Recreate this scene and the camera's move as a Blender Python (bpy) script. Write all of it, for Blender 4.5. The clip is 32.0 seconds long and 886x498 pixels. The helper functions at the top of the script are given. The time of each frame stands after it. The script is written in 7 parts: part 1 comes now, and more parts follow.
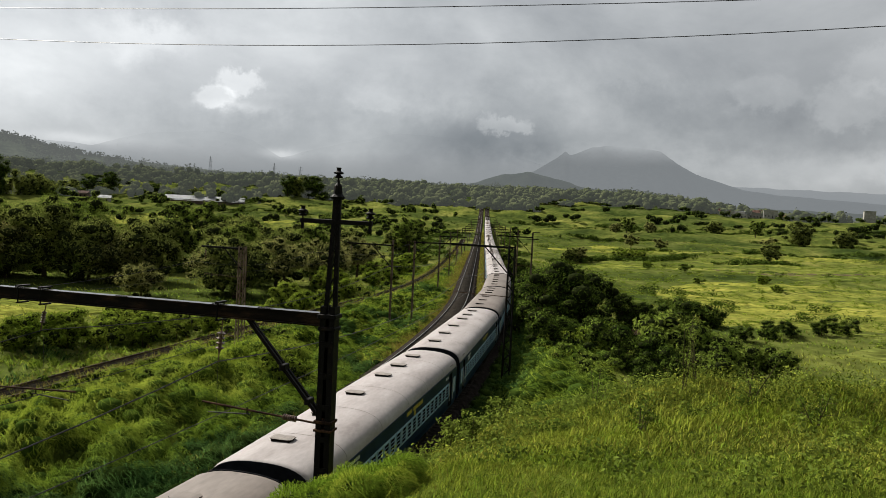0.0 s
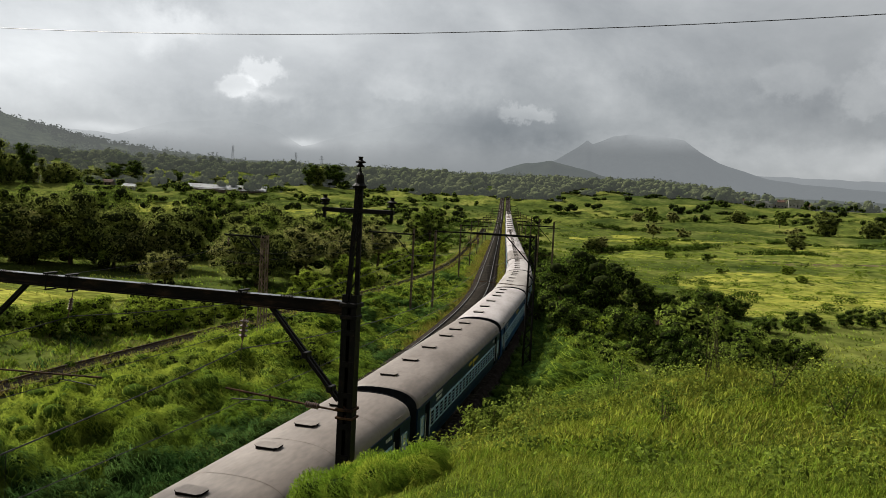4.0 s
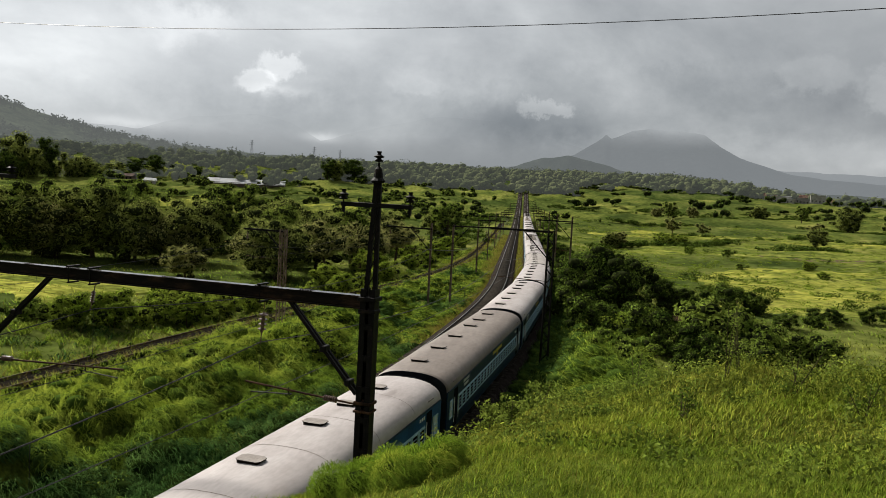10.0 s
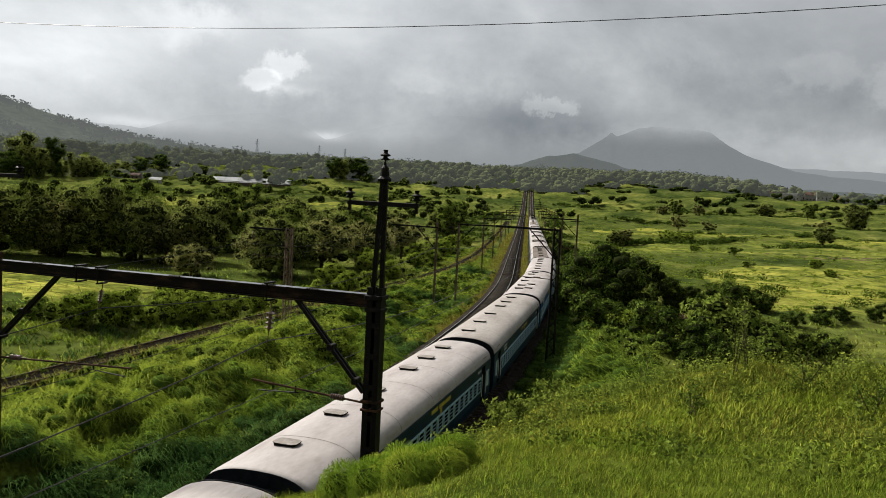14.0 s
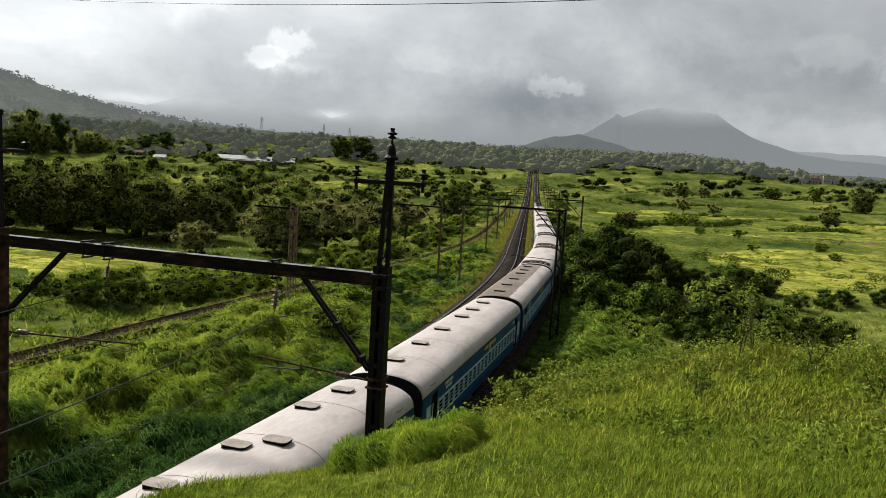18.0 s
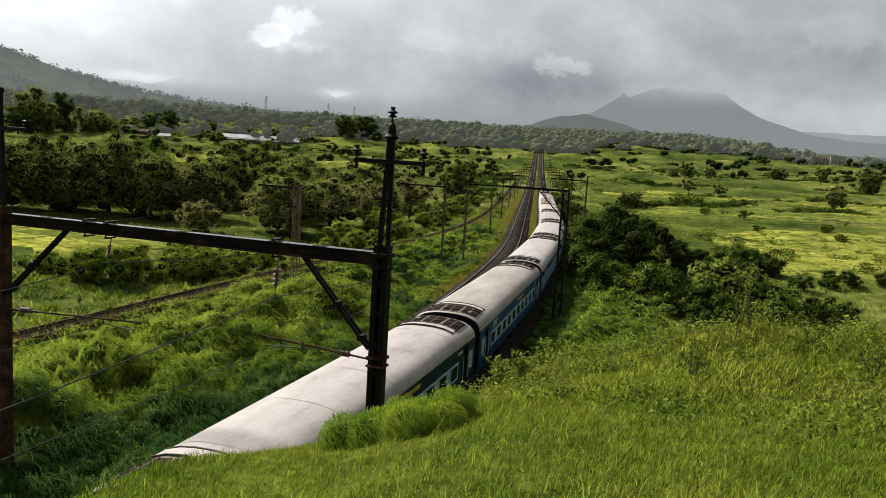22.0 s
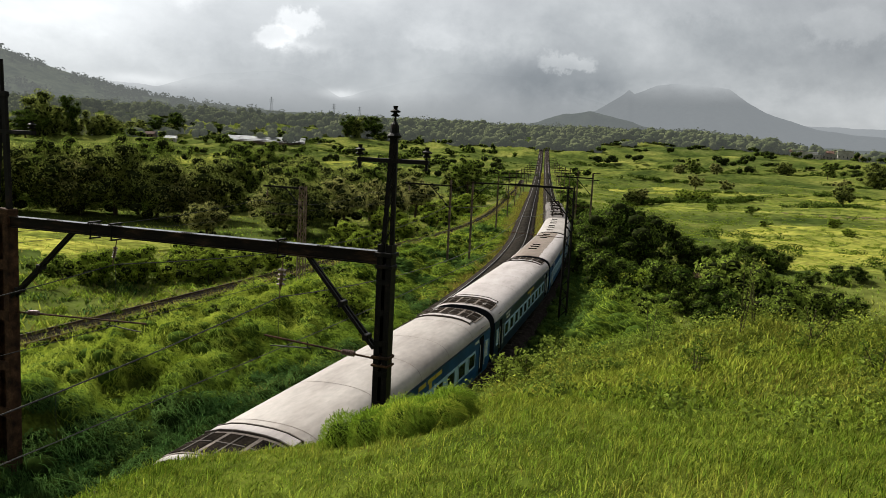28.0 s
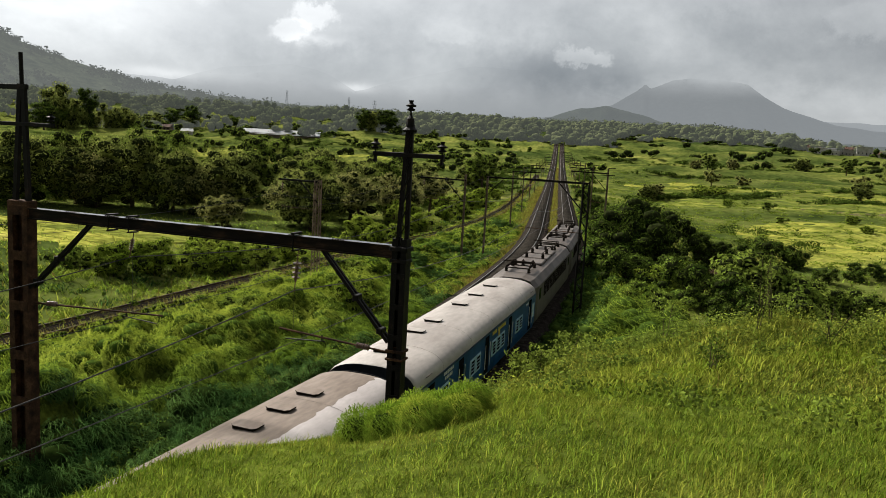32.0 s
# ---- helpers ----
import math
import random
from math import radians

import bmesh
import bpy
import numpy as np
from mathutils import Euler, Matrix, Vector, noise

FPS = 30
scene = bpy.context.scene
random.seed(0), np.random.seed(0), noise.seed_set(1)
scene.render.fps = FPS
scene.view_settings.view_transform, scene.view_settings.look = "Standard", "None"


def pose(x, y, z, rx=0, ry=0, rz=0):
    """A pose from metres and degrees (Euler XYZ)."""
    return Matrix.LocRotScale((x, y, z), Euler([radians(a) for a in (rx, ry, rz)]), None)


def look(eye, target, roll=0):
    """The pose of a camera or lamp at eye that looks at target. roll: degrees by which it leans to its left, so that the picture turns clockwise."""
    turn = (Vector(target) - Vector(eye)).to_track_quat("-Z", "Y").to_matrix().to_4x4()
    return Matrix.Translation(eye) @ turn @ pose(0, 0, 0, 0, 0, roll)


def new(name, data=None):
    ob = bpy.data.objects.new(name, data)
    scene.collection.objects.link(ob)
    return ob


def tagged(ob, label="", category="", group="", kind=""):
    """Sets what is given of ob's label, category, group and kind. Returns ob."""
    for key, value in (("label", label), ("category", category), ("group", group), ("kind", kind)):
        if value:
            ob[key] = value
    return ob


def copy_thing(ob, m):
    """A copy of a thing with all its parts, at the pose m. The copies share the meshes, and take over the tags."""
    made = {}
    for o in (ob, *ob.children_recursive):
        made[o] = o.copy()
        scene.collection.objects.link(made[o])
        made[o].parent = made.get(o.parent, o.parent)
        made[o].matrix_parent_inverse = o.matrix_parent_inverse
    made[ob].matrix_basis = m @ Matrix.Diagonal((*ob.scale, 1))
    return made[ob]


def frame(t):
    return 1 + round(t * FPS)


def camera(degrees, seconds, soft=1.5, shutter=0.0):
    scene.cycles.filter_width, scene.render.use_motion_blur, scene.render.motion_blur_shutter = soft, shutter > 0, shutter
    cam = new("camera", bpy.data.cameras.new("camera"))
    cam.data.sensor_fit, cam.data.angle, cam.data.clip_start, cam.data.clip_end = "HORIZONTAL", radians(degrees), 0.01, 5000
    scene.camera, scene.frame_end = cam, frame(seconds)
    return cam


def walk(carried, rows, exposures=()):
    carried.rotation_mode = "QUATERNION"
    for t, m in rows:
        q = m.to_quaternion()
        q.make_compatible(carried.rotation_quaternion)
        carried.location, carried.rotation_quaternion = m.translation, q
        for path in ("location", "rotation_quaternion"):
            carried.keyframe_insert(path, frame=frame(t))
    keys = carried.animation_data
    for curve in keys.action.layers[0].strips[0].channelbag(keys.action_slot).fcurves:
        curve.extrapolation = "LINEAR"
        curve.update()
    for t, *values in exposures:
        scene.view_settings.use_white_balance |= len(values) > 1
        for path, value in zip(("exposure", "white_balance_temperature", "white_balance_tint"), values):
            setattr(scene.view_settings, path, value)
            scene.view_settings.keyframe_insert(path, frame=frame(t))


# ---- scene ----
cam = camera(60.77, 32.0, soft=0.8)
# seconds, yaw to the left, pitch up, lean, and the eye's place
PATH = [
    (0, 2.977, -2.374, 2.800, 0.102, 0.019, 11.453),
    (0.5, 3.284, -2.580, 2.842, 0.098, 0.017, 11.453),
    (1, 3.558, -2.757, 2.901, 0.094, 0.016, 11.454),
    (1.5, 3.793, -2.902, 2.950, 0.091, 0.015, 11.455),
    (2, 3.990, -3.014, 2.960, 0.087, 0.013, 11.455),
    (2.5, 4.153, -3.092, 2.957, 0.085, 0.011, 11.456),
    (3, 4.288, -3.150, 2.950, 0.083, 0.010, 11.456),
    (3.5, 4.403, -3.207, 2.931, 0.082, 0.009, 11.457),
    (5.5, 4.753, -3.497, 2.912, 0.079, 0.007, 11.455),
    (6, 4.849, -3.524, 2.899, 0.077, 0.006, 11.455),
    (6.5, 4.952, -3.572, 2.903, 0.076, 0.005, 11.453),
    (7, 5.072, -3.620, 2.917, 0.074, 0.003, 11.452),
    (7.5, 5.212, -3.651, 2.950, 0.073, 0.002, 11.452),
    (8, 5.361, -3.673, 2.984, 0.072, 0.001, 11.452),
    (8.5, 5.495, -3.689, 2.993, 0.072, 0.000, 11.453),
    (9, 5.613, -3.704, 2.996, 0.071, -0.000, 11.455),
    (9.5, 5.723, -3.732, 3.021, 0.071, -0.000, 11.456),
    (10, 5.821, -3.755, 3.049, 0.071, -0.001, 11.458),
    (10.5, 5.921, -3.771, 3.071, 0.071, -0.001, 11.460),
    (11, 6.017, -3.788, 3.103, 0.070, -0.002, 11.461),
    (11.5, 6.091, -3.794, 3.125, 0.070, -0.003, 11.461),
    (12, 6.132, -3.773, 3.098, 0.068, -0.005, 11.461),
    (12.5, 6.149, -3.749, 3.030, 0.065, -0.006, 11.461),
    (13, 6.160, -3.753, 2.944, 0.058, -0.008, 11.460),
    (13.5, 6.192, -3.795, 2.875, 0.049, -0.011, 11.458),
    (14, 6.212, -3.900, 2.869, 0.038, -0.013, 11.456),
    (14.5, 6.141, -4.034, 2.885, 0.026, -0.015, 11.454),
    (16.5, 6.297, -4.792, 2.973, -0.010, -0.021, 11.440),
    (17, 6.372, -5.009, 3.162, -0.016, -0.021, 11.437),
    (17.5, 6.409, -5.223, 3.309, -0.019, -0.021, 11.434),
    (18, 6.423, -5.426, 3.404, -0.019, -0.020, 11.433),
    (18.5, 6.425, -5.633, 3.476, -0.015, -0.018, 11.433),
    (19, 6.416, -5.841, 3.539, -0.008, -0.016, 11.433),
    (19.5, 6.414, -6.043, 3.573, 0.002, -0.014, 11.433),
    (20, 6.429, -6.237, 3.585, 0.016, -0.011, 11.432),
    (20.5, 6.461, -6.426, 3.583, 0.034, -0.009, 11.430),
    (21, 6.524, -6.613, 3.557, 0.055, -0.006, 11.428),
    (21.5, 6.613, -6.793, 3.523, 0.077, -0.003, 11.425),
    (22, 6.696, -6.962, 3.521, 0.099, 0.000, 11.423),
    (22.5, 6.738, -7.087, 3.516, 0.120, 0.003, 11.421),
    (23, 6.723, -7.126, 3.471, 0.138, 0.005, 11.420),
    (23.5, 6.664, -7.123, 3.396, 0.152, 0.007, 11.419),
    (24, 6.600, -7.129, 3.303, 0.162, 0.008, 11.418),
    (24.5, 6.568, -7.135, 3.205, 0.168, 0.008, 11.417),
    (25, 6.575, -7.141, 3.127, 0.171, 0.008, 11.416),
    (25.5, 6.606, -7.150, 3.070, 0.172, 0.008, 11.415),
    (27.5, 7.059, -7.040, 2.862, 0.170, 0.010, 11.414),
    (28, 7.189, -7.059, 2.889, 0.167, 0.010, 11.414),
    (28.5, 7.324, -7.107, 2.931, 0.165, 0.010, 11.415),
    (29, 7.462, -7.173, 2.970, 0.161, 0.010, 11.416),
    (29.5, 7.590, -7.241, 3.009, 0.159, 0.009, 11.417),
    (30, 7.713, -7.311, 3.059, 0.156, 0.009, 11.419),
    (30.5, 7.832, -7.385, 3.104, 0.153, 0.009, 11.420),
    (31, 7.958, -7.442, 3.113, 0.150, 0.009, 11.421),
    (31.5, 8.092, -7.492, 3.134, 0.147, 0.008, 11.422),
    (32, 8.226, -7.553, 3.168, 0.144, 0.007, 11.423),
]


def aim(yaw, pitch, roll, x, y, z):
    a, b = radians(yaw), radians(pitch)
    way = Vector((-math.sin(a) * math.cos(b), math.cos(a) * math.cos(b), math.sin(b)))
    return look((x, y, z), Vector((x, y, z)) + way * 50, roll)


walk(cam, [(row[0], aim(*row[1:])) for row in PATH], ((0, 0.62), (12, 0.62), (17, 0.80), (23, 0.86), (32, 0.86)))

# ---- sky, sun ----
world = bpy.data.worlds.new("sky")
scene.world = world
world.use_nodes = True


def link_nodes(tree):
    tree.nodes.clear()
    return lambda kind, **props: make_node(tree, kind, props)


def make_node(tree, kind, props):
    node = tree.nodes.new(kind)
    if "blend_type" in props:
        node.blend_type = props["blend_type"]
    if "data_type" in props:
        node.data_type = props["data_type"]
    if "operation" in props:
        node.operation = props["operation"]
    if "noise_dimensions" in props:
        node.noise_dimensions = props["noise_dimensions"]
    if "sky_type" in props:
        node.sky_type = props["sky_type"]
    if "sun_disc" in props:
        node.sun_disc = props["sun_disc"]
    if "sun_elevation" in props:
        node.sun_elevation = props["sun_elevation"]
    if "sun_rotation" in props:
        node.sun_rotation = props["sun_rotation"]
    return node


def ramp(node, stops):
    els = node.color_ramp.elements
    while len(els) < len(stops):
        els.new(0.5)
    for el, (pos, col) in zip(els, stops):
        el.position = pos
        el.color = (*col, 1) if len(col) == 3 else col
    return node


SUN_AZ, SUN_EL = -52.0, 44.0   # to the left of the track's far line, high


def build_sky():
    tree = world.node_tree
    n = link_nodes(tree)
    lk = tree.links.new
    co = n("ShaderNodeTexCoord")
    sky = n("ShaderNodeTexSky", sky_type="NISHITA", sun_disc=False, sun_elevation=radians(SUN_EL), sun_rotation=radians(SUN_AZ))
    sep = n("ShaderNodeSeparateXYZ")
    lk(co.outputs["Generated"], sep.inputs[0])
    # cloud decks: wide layers, flattened towards the skyline
    mp = n("ShaderNodeMapping")
    mp.inputs["Scale"].default_value = (1.0, 1.0, 1.9)
    mp.inputs["Location"].default_value = (0.35, 0.1, 0.0)
    lk(co.outputs["Generated"], mp.inputs[0])
    big = n("ShaderNodeTexNoise")
    big.inputs["Scale"].default_value = 2.6
    big.inputs["Detail"].default_value = 9
    big.inputs["Roughness"].default_value = 0.56
    big.inputs["Distortion"].default_value = 0.2
    lk(mp.outputs[0], big.inputs["Vector"])
    deck = ramp(n("ShaderNodeValToRGB"), [(0.32, (0.310, 0.328, 0.345)), (0.45, (0.395, 0.414, 0.430)), (0.56, (0.490, 0.510, 0.524)), (0.68, (0.640, 0.660, 0.672))])
    lk(big.outputs["Fac"], deck.inputs[0])
    # the cloud is thinner and brighter towards the hidden sun, heavier away from it
    sa, se = radians(SUN_AZ), radians(SUN_EL)
    toward = n("ShaderNodeVectorMath", operation="DOT_PRODUCT")
    lk(co.outputs["Generated"], toward.inputs[0])
    toward.inputs[1].default_value = (math.sin(sa) * math.cos(se), math.cos(sa) * math.cos(se), math.sin(se))
    half = n("ShaderNodeMath", operation="MULTIPLY_ADD")
    lk(toward.outputs["Value"], half.inputs[0])
    half.inputs[1].default_value = 0.5
    half.inputs[2].default_value = 0.5
    sq = n("ShaderNodeMath", operation="POWER")
    lk(half.outputs[0], sq.inputs[0])
    sq.inputs[1].default_value = 2.0
    thin = n("ShaderNodeMath", operation="MULTIPLY_ADD")
    lk(sq.outputs[0], thin.inputs[0])
    thin.inputs[1].default_value = 1.45
    thin.inputs[2].default_value = 0.34
    veil = n("ShaderNodeVectorMath", operation="SCALE")
    lk(deck.outputs[0], veil.inputs[0])
    lk(thin.outputs[0], veil.inputs["Scale"])
    col = veil.outputs[0]

    def glow(col, az, el, wide, high, gain, edge, hard=0.0):
        """A brighter part of the cloud round one direction."""
        a, e = radians(az), math.atan(el)
        way = Vector((math.sin(a) * math.cos(e), math.cos(a) * math.cos(e), math.sin(e)))
        side = Vector((math.cos(a), -math.sin(a), 0))
        up = side.cross(way)
        parts = []
        for axis, size in ((side, wide), (up, high)):
            dot = n("ShaderNodeVectorMath", operation="DOT_PRODUCT")
            lk(co.outputs["Generated"], dot.inputs[0])
            dot.inputs[1].default_value = axis
            wob = n("ShaderNodeMath", operation="MULTIPLY_ADD")
            lk(wobble.outputs[len(parts)], wob.inputs[0])
            wob.inputs[1].default_value = edge
            sub = n("ShaderNodeMath", operation="SUBTRACT")
            lk(dot.outputs["Value"], sub.inputs[0])
            sub.inputs[1].default_value = 0.5 * edge
            lk(sub.outputs[0], wob.inputs[2])
            div = n("ShaderNodeMath", operation="DIVIDE")
            lk(wob.outputs[0], div.inputs[0])
            div.inputs[1].default_value = size
            sq = n("ShaderNodeMath", operation="MULTIPLY")
            lk(div.outputs[0], sq.inputs[0])
            lk(div.outputs[0], sq.inputs[1])
            parts.append(sq)
        add = n("ShaderNodeMath", operation="ADD")
        lk(parts[0].outputs[0], add.inputs[0])
        lk(parts[1].outputs[0], add.inputs[1])
        neg = n("ShaderNodeMath", operation="MULTIPLY")
        lk(add.outputs[0], neg.inputs[0])
        neg.inputs[1].default_value = -1
        ex = n("ShaderNodeMath", operation="EXPONENT")
        lk(neg.outputs[0], ex.inputs[0])
        if hard:
            cut = n("ShaderNodeMapRange")
            lk(ex.outputs[0], cut.inputs[0])
            cut.inputs[1].default_value = hard
            cut.inputs[2].default_value = min(1.0, hard + 0.28)
            ex = cut
        front = n("ShaderNodeVectorMath", operation="DOT_PRODUCT")
        lk(co.outputs["Generated"], front.inputs[0])
        front.inputs[1].default_value = way
        pos = n("ShaderNodeMath", operation="GREATER_THAN")
        lk(front.outputs["Value"], pos.inputs[0])
        pos.inputs[1].default_value = 0.3
        fac = n("ShaderNodeMath", operation="MULTIPLY")
        lk(ex.outputs[0], fac.inputs[0])
        lk(pos.outputs[0], fac.inputs[1])
        mix = n("ShaderNodeMix", data_type="RGBA", blend_type="ADD" if gain > 0 else "SUBTRACT")
        lk(fac.outputs[0], mix.inputs[0])
        lk(col, mix.inputs[6])
        mix.inputs[7].default_value = (abs(gain), abs(gain), abs(gain) * 0.99, 1)
        return mix.outputs[2]

    ed = n("ShaderNodeTexNoise")
    ed.inputs["Scale"].default_value = 26
    ed.inputs["Detail"].default_value = 8
    ed.inputs["Roughness"].default_value = 0.68
    lk(co.outputs["Generated"], ed.inputs["Vector"])
    wobble = n("ShaderNodeSeparateColor")
    lk(ed.outputs["Color"], wobble.inputs[0])
    for spot in GLOWS:
        col = glow(col, *spot)
    cover = n("ShaderNodeMix", data_type="RGBA")
    cover.inputs[0].default_value = 0.96
    dim = n("ShaderNodeMix", data_type="RGBA", blend_type="MULTIPLY")
    dim.inputs[0].default_value = 1
    lk(sky.outputs[0], dim.inputs[6])
    dim.inputs[7].default_value = (0.1, 0.1, 0.1, 1)
    lk(dim.outputs[2], cover.inputs[6])
    lk(col, cover.inputs[7])
    bg = n("ShaderNodeBackground")
    bg.inputs["Strength"].default_value = 0.62
    lk(cover.outputs[2], bg.inputs["Color"])
    out = n("ShaderNodeOutputWorld")
    lk(bg.outputs[0], out.inputs["Surface"])


# azimuth, rise, half width, half height, gain, raggedness
GLOWS = [(-9.0, 0.085, 0.42, 0.042, -0.05, 0.06), (6.0, 0.150, 0.28, 0.100, -0.17, 0.10), (14.0, 0.13, 0.20, 0.035, -0.05, 0.08), (4.0, 0.105, 0.26, 0.028, -0.06, 0.05),
         (-18.5, 0.158, 0.030, 0.017, 0.20, 0.060, 0.25), (-20.0, 0.138, 0.026, 0.012, 0.20, 0.050, 0.2), (-18.8, 0.128, 0.036, 0.0060, 0.20, 0.030), (-18.6, 0.145, 0.060, 0.034, 0.10, 0.08),
         (-30.0, 0.16, 0.22, 0.075, 0.11, 0.14), (-24.4, 0.204, 0.055, 0.020, 0.26, 0.06), (-26.3, 0.178, 0.022, 0.014, 0.20, 0.04), (-11.0, 0.21, 0.20, 0.05, 0.06, 0.12),
         (1.2, 0.126, 0.028, 0.012, 0.13, 0.070, 0.15), (2.4, 0.134, 0.050, 0.022, 0.05, 0.06), (-3.0, 0.165, 0.06, 0.03, 0.06, 0.08), (-7.0, 0.19, 0.14, 0.06, 0.07, 0.10), (24.5, 0.155, 0.045, 0.026, 0.07, 0.07, 0.2), (22.0, 0.19, 0.24, 0.09, 0.07, 0.10), (19.5, 0.170, 0.036, 0.020, 0.05, 0.06, 0.2), (27.5, 0.195, 0.05, 0.028, 0.06, 0.07, 0.15), (9.5, 0.205, 0.06, 0.025, 0.03, 0.07, 0.2), (-8.5, 0.150, 0.035, 0.018, 0.05, 0.06, 0.2),
         (-15.3, 0.0705, 0.022, 0.0060, 0.24, 0.012), (-29.0, 0.072, 0.050, 0.007, 0.20, 0.012), (22.5, 0.078, 0.11, 0.020, 0.11, 0.04), (28.0, 0.085, 0.06, 0.020, 0.14, 0.05)]
build_sky()

sun = new("sun", bpy.data.lights.new("sun", "SUN"))
sun.data.energy = 5.0
sun.data.angle = radians(10)
sun.data.color = (1.0, 0.95, 0.86)
a, e = radians(SUN_AZ), radians(SUN_EL)
sun.matrix_world = look((0, 0, 0), (-math.sin(a) * math.cos(e), -math.cos(a) * math.cos(e), -math.sin(e)))
sun.location = (-60, 60, 90)

# ---- materials ----
WET = 0.70     # everything is wet after the rain, so darker than when dry


def rain_green(c):
    """Plant greens a little greyer under the cloud's light."""
    return (c[0] * 1.12, c[1] * 0.99, c[2] * 1.4) if c[1] >= c[0] * 0.95 and c[1] > 1.6 * c[2] else c


def mat(name, stops, scale=4.0, rough=0.8, metal=0.0, bump=0.0, bscale=None, detail=6, fine=0.0, vary=0.0, coords="Object", stretch=(1, 1, 1), trans=0.0, spec=0.4, distort=0.0, broad=0.0):
    """Noise-driven surface: stops are (position, colour) of its wide variation; fine adds grain; vary changes each piece's value."""
    stops = [(at, tuple(v * WET for v in (rain_green(c)))) for at, c in stops]
    m = bpy.data.materials.new(name)
    m.use_nodes = True
    tree = m.node_tree
    n = link_nodes(tree)
    lk = tree.links.new
    co = n("ShaderNodeTexCoord")
    mp = n("ShaderNodeMapping")
    mp.inputs["Scale"].default_value = stretch
    if coords == "World":
        geo = n("ShaderNodeNewGeometry")
        lk(geo.outputs["Position"], mp.inputs[0])
    else:
        lk(co.outputs[coords], mp.inputs[0])
    info = n("ShaderNodeObjectInfo")
    off = n("ShaderNodeVectorMath", operation="MULTIPLY_ADD")
    off.inputs[0].default_value = (37.0, 53.0, 71.0)
    lk(info.outputs["Random"], off.inputs[1])
    lk(mp.outputs[0], off.inputs[2])
    vec = mp.outputs[0] if coords == "World" else off.outputs[0]
    a = n("ShaderNodeTexNoise")
    a.inputs["Scale"].default_value = scale
    a.inputs["Detail"].default_value = detail
    a.inputs["Roughness"].default_value = 0.6
    a.inputs["Distortion"].default_value = distort
    lk(vec, a.inputs["Vector"])
    cr = ramp(n("ShaderNodeValToRGB"), stops)
    lk(a.outputs["Fac"], cr.inputs[0])
    col = cr.outputs[0]
    if fine:
        b = n("ShaderNodeTexNoise")
        b.inputs["Scale"].default_value = scale * 9
        b.inputs["Detail"].default_value = 4
        lk(vec, b.inputs["Vector"])
        br = ramp(n("ShaderNodeValToRGB"), [(0.3, (1 - fine,) * 3), (0.7, (1 + fine,) * 3)])
        lk(b.outputs["Fac"], br.inputs[0])
        mx = n("ShaderNodeMix", data_type="RGBA", blend_type="MULTIPLY")
        mx.inputs[0].default_value = 1
        lk(col, mx.inputs[6])
        lk(br.outputs[0], mx.inputs[7])
        col = mx.outputs[2]
    if broad:
        wide = n("ShaderNodeTexNoise")
        wide.inputs["Scale"].default_value = scale * 0.22
        wide.inputs["Detail"].default_value = 5
        wide.inputs["Distortion"].default_value = 0.8
        lk(vec, wide.inputs["Vector"])
        wr = ramp(n("ShaderNodeValToRGB"), [(0.38, (1 - broad, 1 - broad * 0.85, 1 - broad * 0.8)), (0.60, (1.08, 1.06, 1.0))])
        lk(wide.outputs["Fac"], wr.inputs[0])
        mx = n("ShaderNodeMix", data_type="RGBA", blend_type="MULTIPLY")
        mx.inputs[0].default_value = 1
        lk(col, mx.inputs[6])
        lk(wr.outputs[0], mx.inputs[7])
        col = mx.outputs[2]
    if vary:
        geo2 = n("ShaderNodeNewGeometry")
        ad = n("ShaderNodeMath", operation="ADD")
        lk(geo2.outputs["Random Per Island"], ad.inputs[0])
        lk(info.outputs["Random"], ad.inputs[1])
        fr = n("ShaderNodeMath", operation="FRACT")
        lk(ad.outputs[0], fr.inputs[0])
        vr = ramp(n("ShaderNodeValToRGB"), [(0.0, (1 - vary,) * 3), (1.0, (1 + vary, 1 + vary, 1 + vary * 0.7))])
        lk(fr.outputs[0], vr.inputs[0])
        mx = n("ShaderNodeMix", data_type="RGBA", blend_type="MULTIPLY")
        mx.inputs[0].default_value = 1
        lk(col, mx.inputs[6])
        lk(vr.outputs[0], mx.inputs[7])
        col = mx.outputs[2]
    p = n("ShaderNodeBsdfPrincipled")
    lk(col, p.inputs["Base Color"])
    p.inputs["Roughness"].default_value = rough
    p.inputs["Metallic"].default_value = metal
    p.inputs["Specular IOR Level"].default_value = spec
    if bump:
        c = n("ShaderNodeTexNoise")
        c.inputs["Scale"].default_value = bscale or scale * 4
        c.inputs["Detail"].default_value = 5
        lk(vec, c.inputs["Vector"])
        bp = n("ShaderNodeBump")
        bp.inputs["Strength"].default_value = 0.6
        bp.inputs["Distance"].default_value = bump
        lk(c.outputs["Fac"], bp.inputs["Height"])
        lk(bp.outputs[0], p.inputs["Normal"])
    out = n("ShaderNodeOutputMaterial")
    if trans:
        tl = n("ShaderNodeBsdfTranslucent")
        lk(col, tl.inputs["Color"])
        ms = n("ShaderNodeMixShader")
        ms.inputs[0].default_value = trans
        lk(p.outputs[0], ms.inputs[1])
        lk(tl.outputs[0], ms.inputs[2])
        lk(ms.outputs[0], out.inputs["Surface"])
    else:
        lk(p.outputs[0], out.inputs["Surface"])
    return m


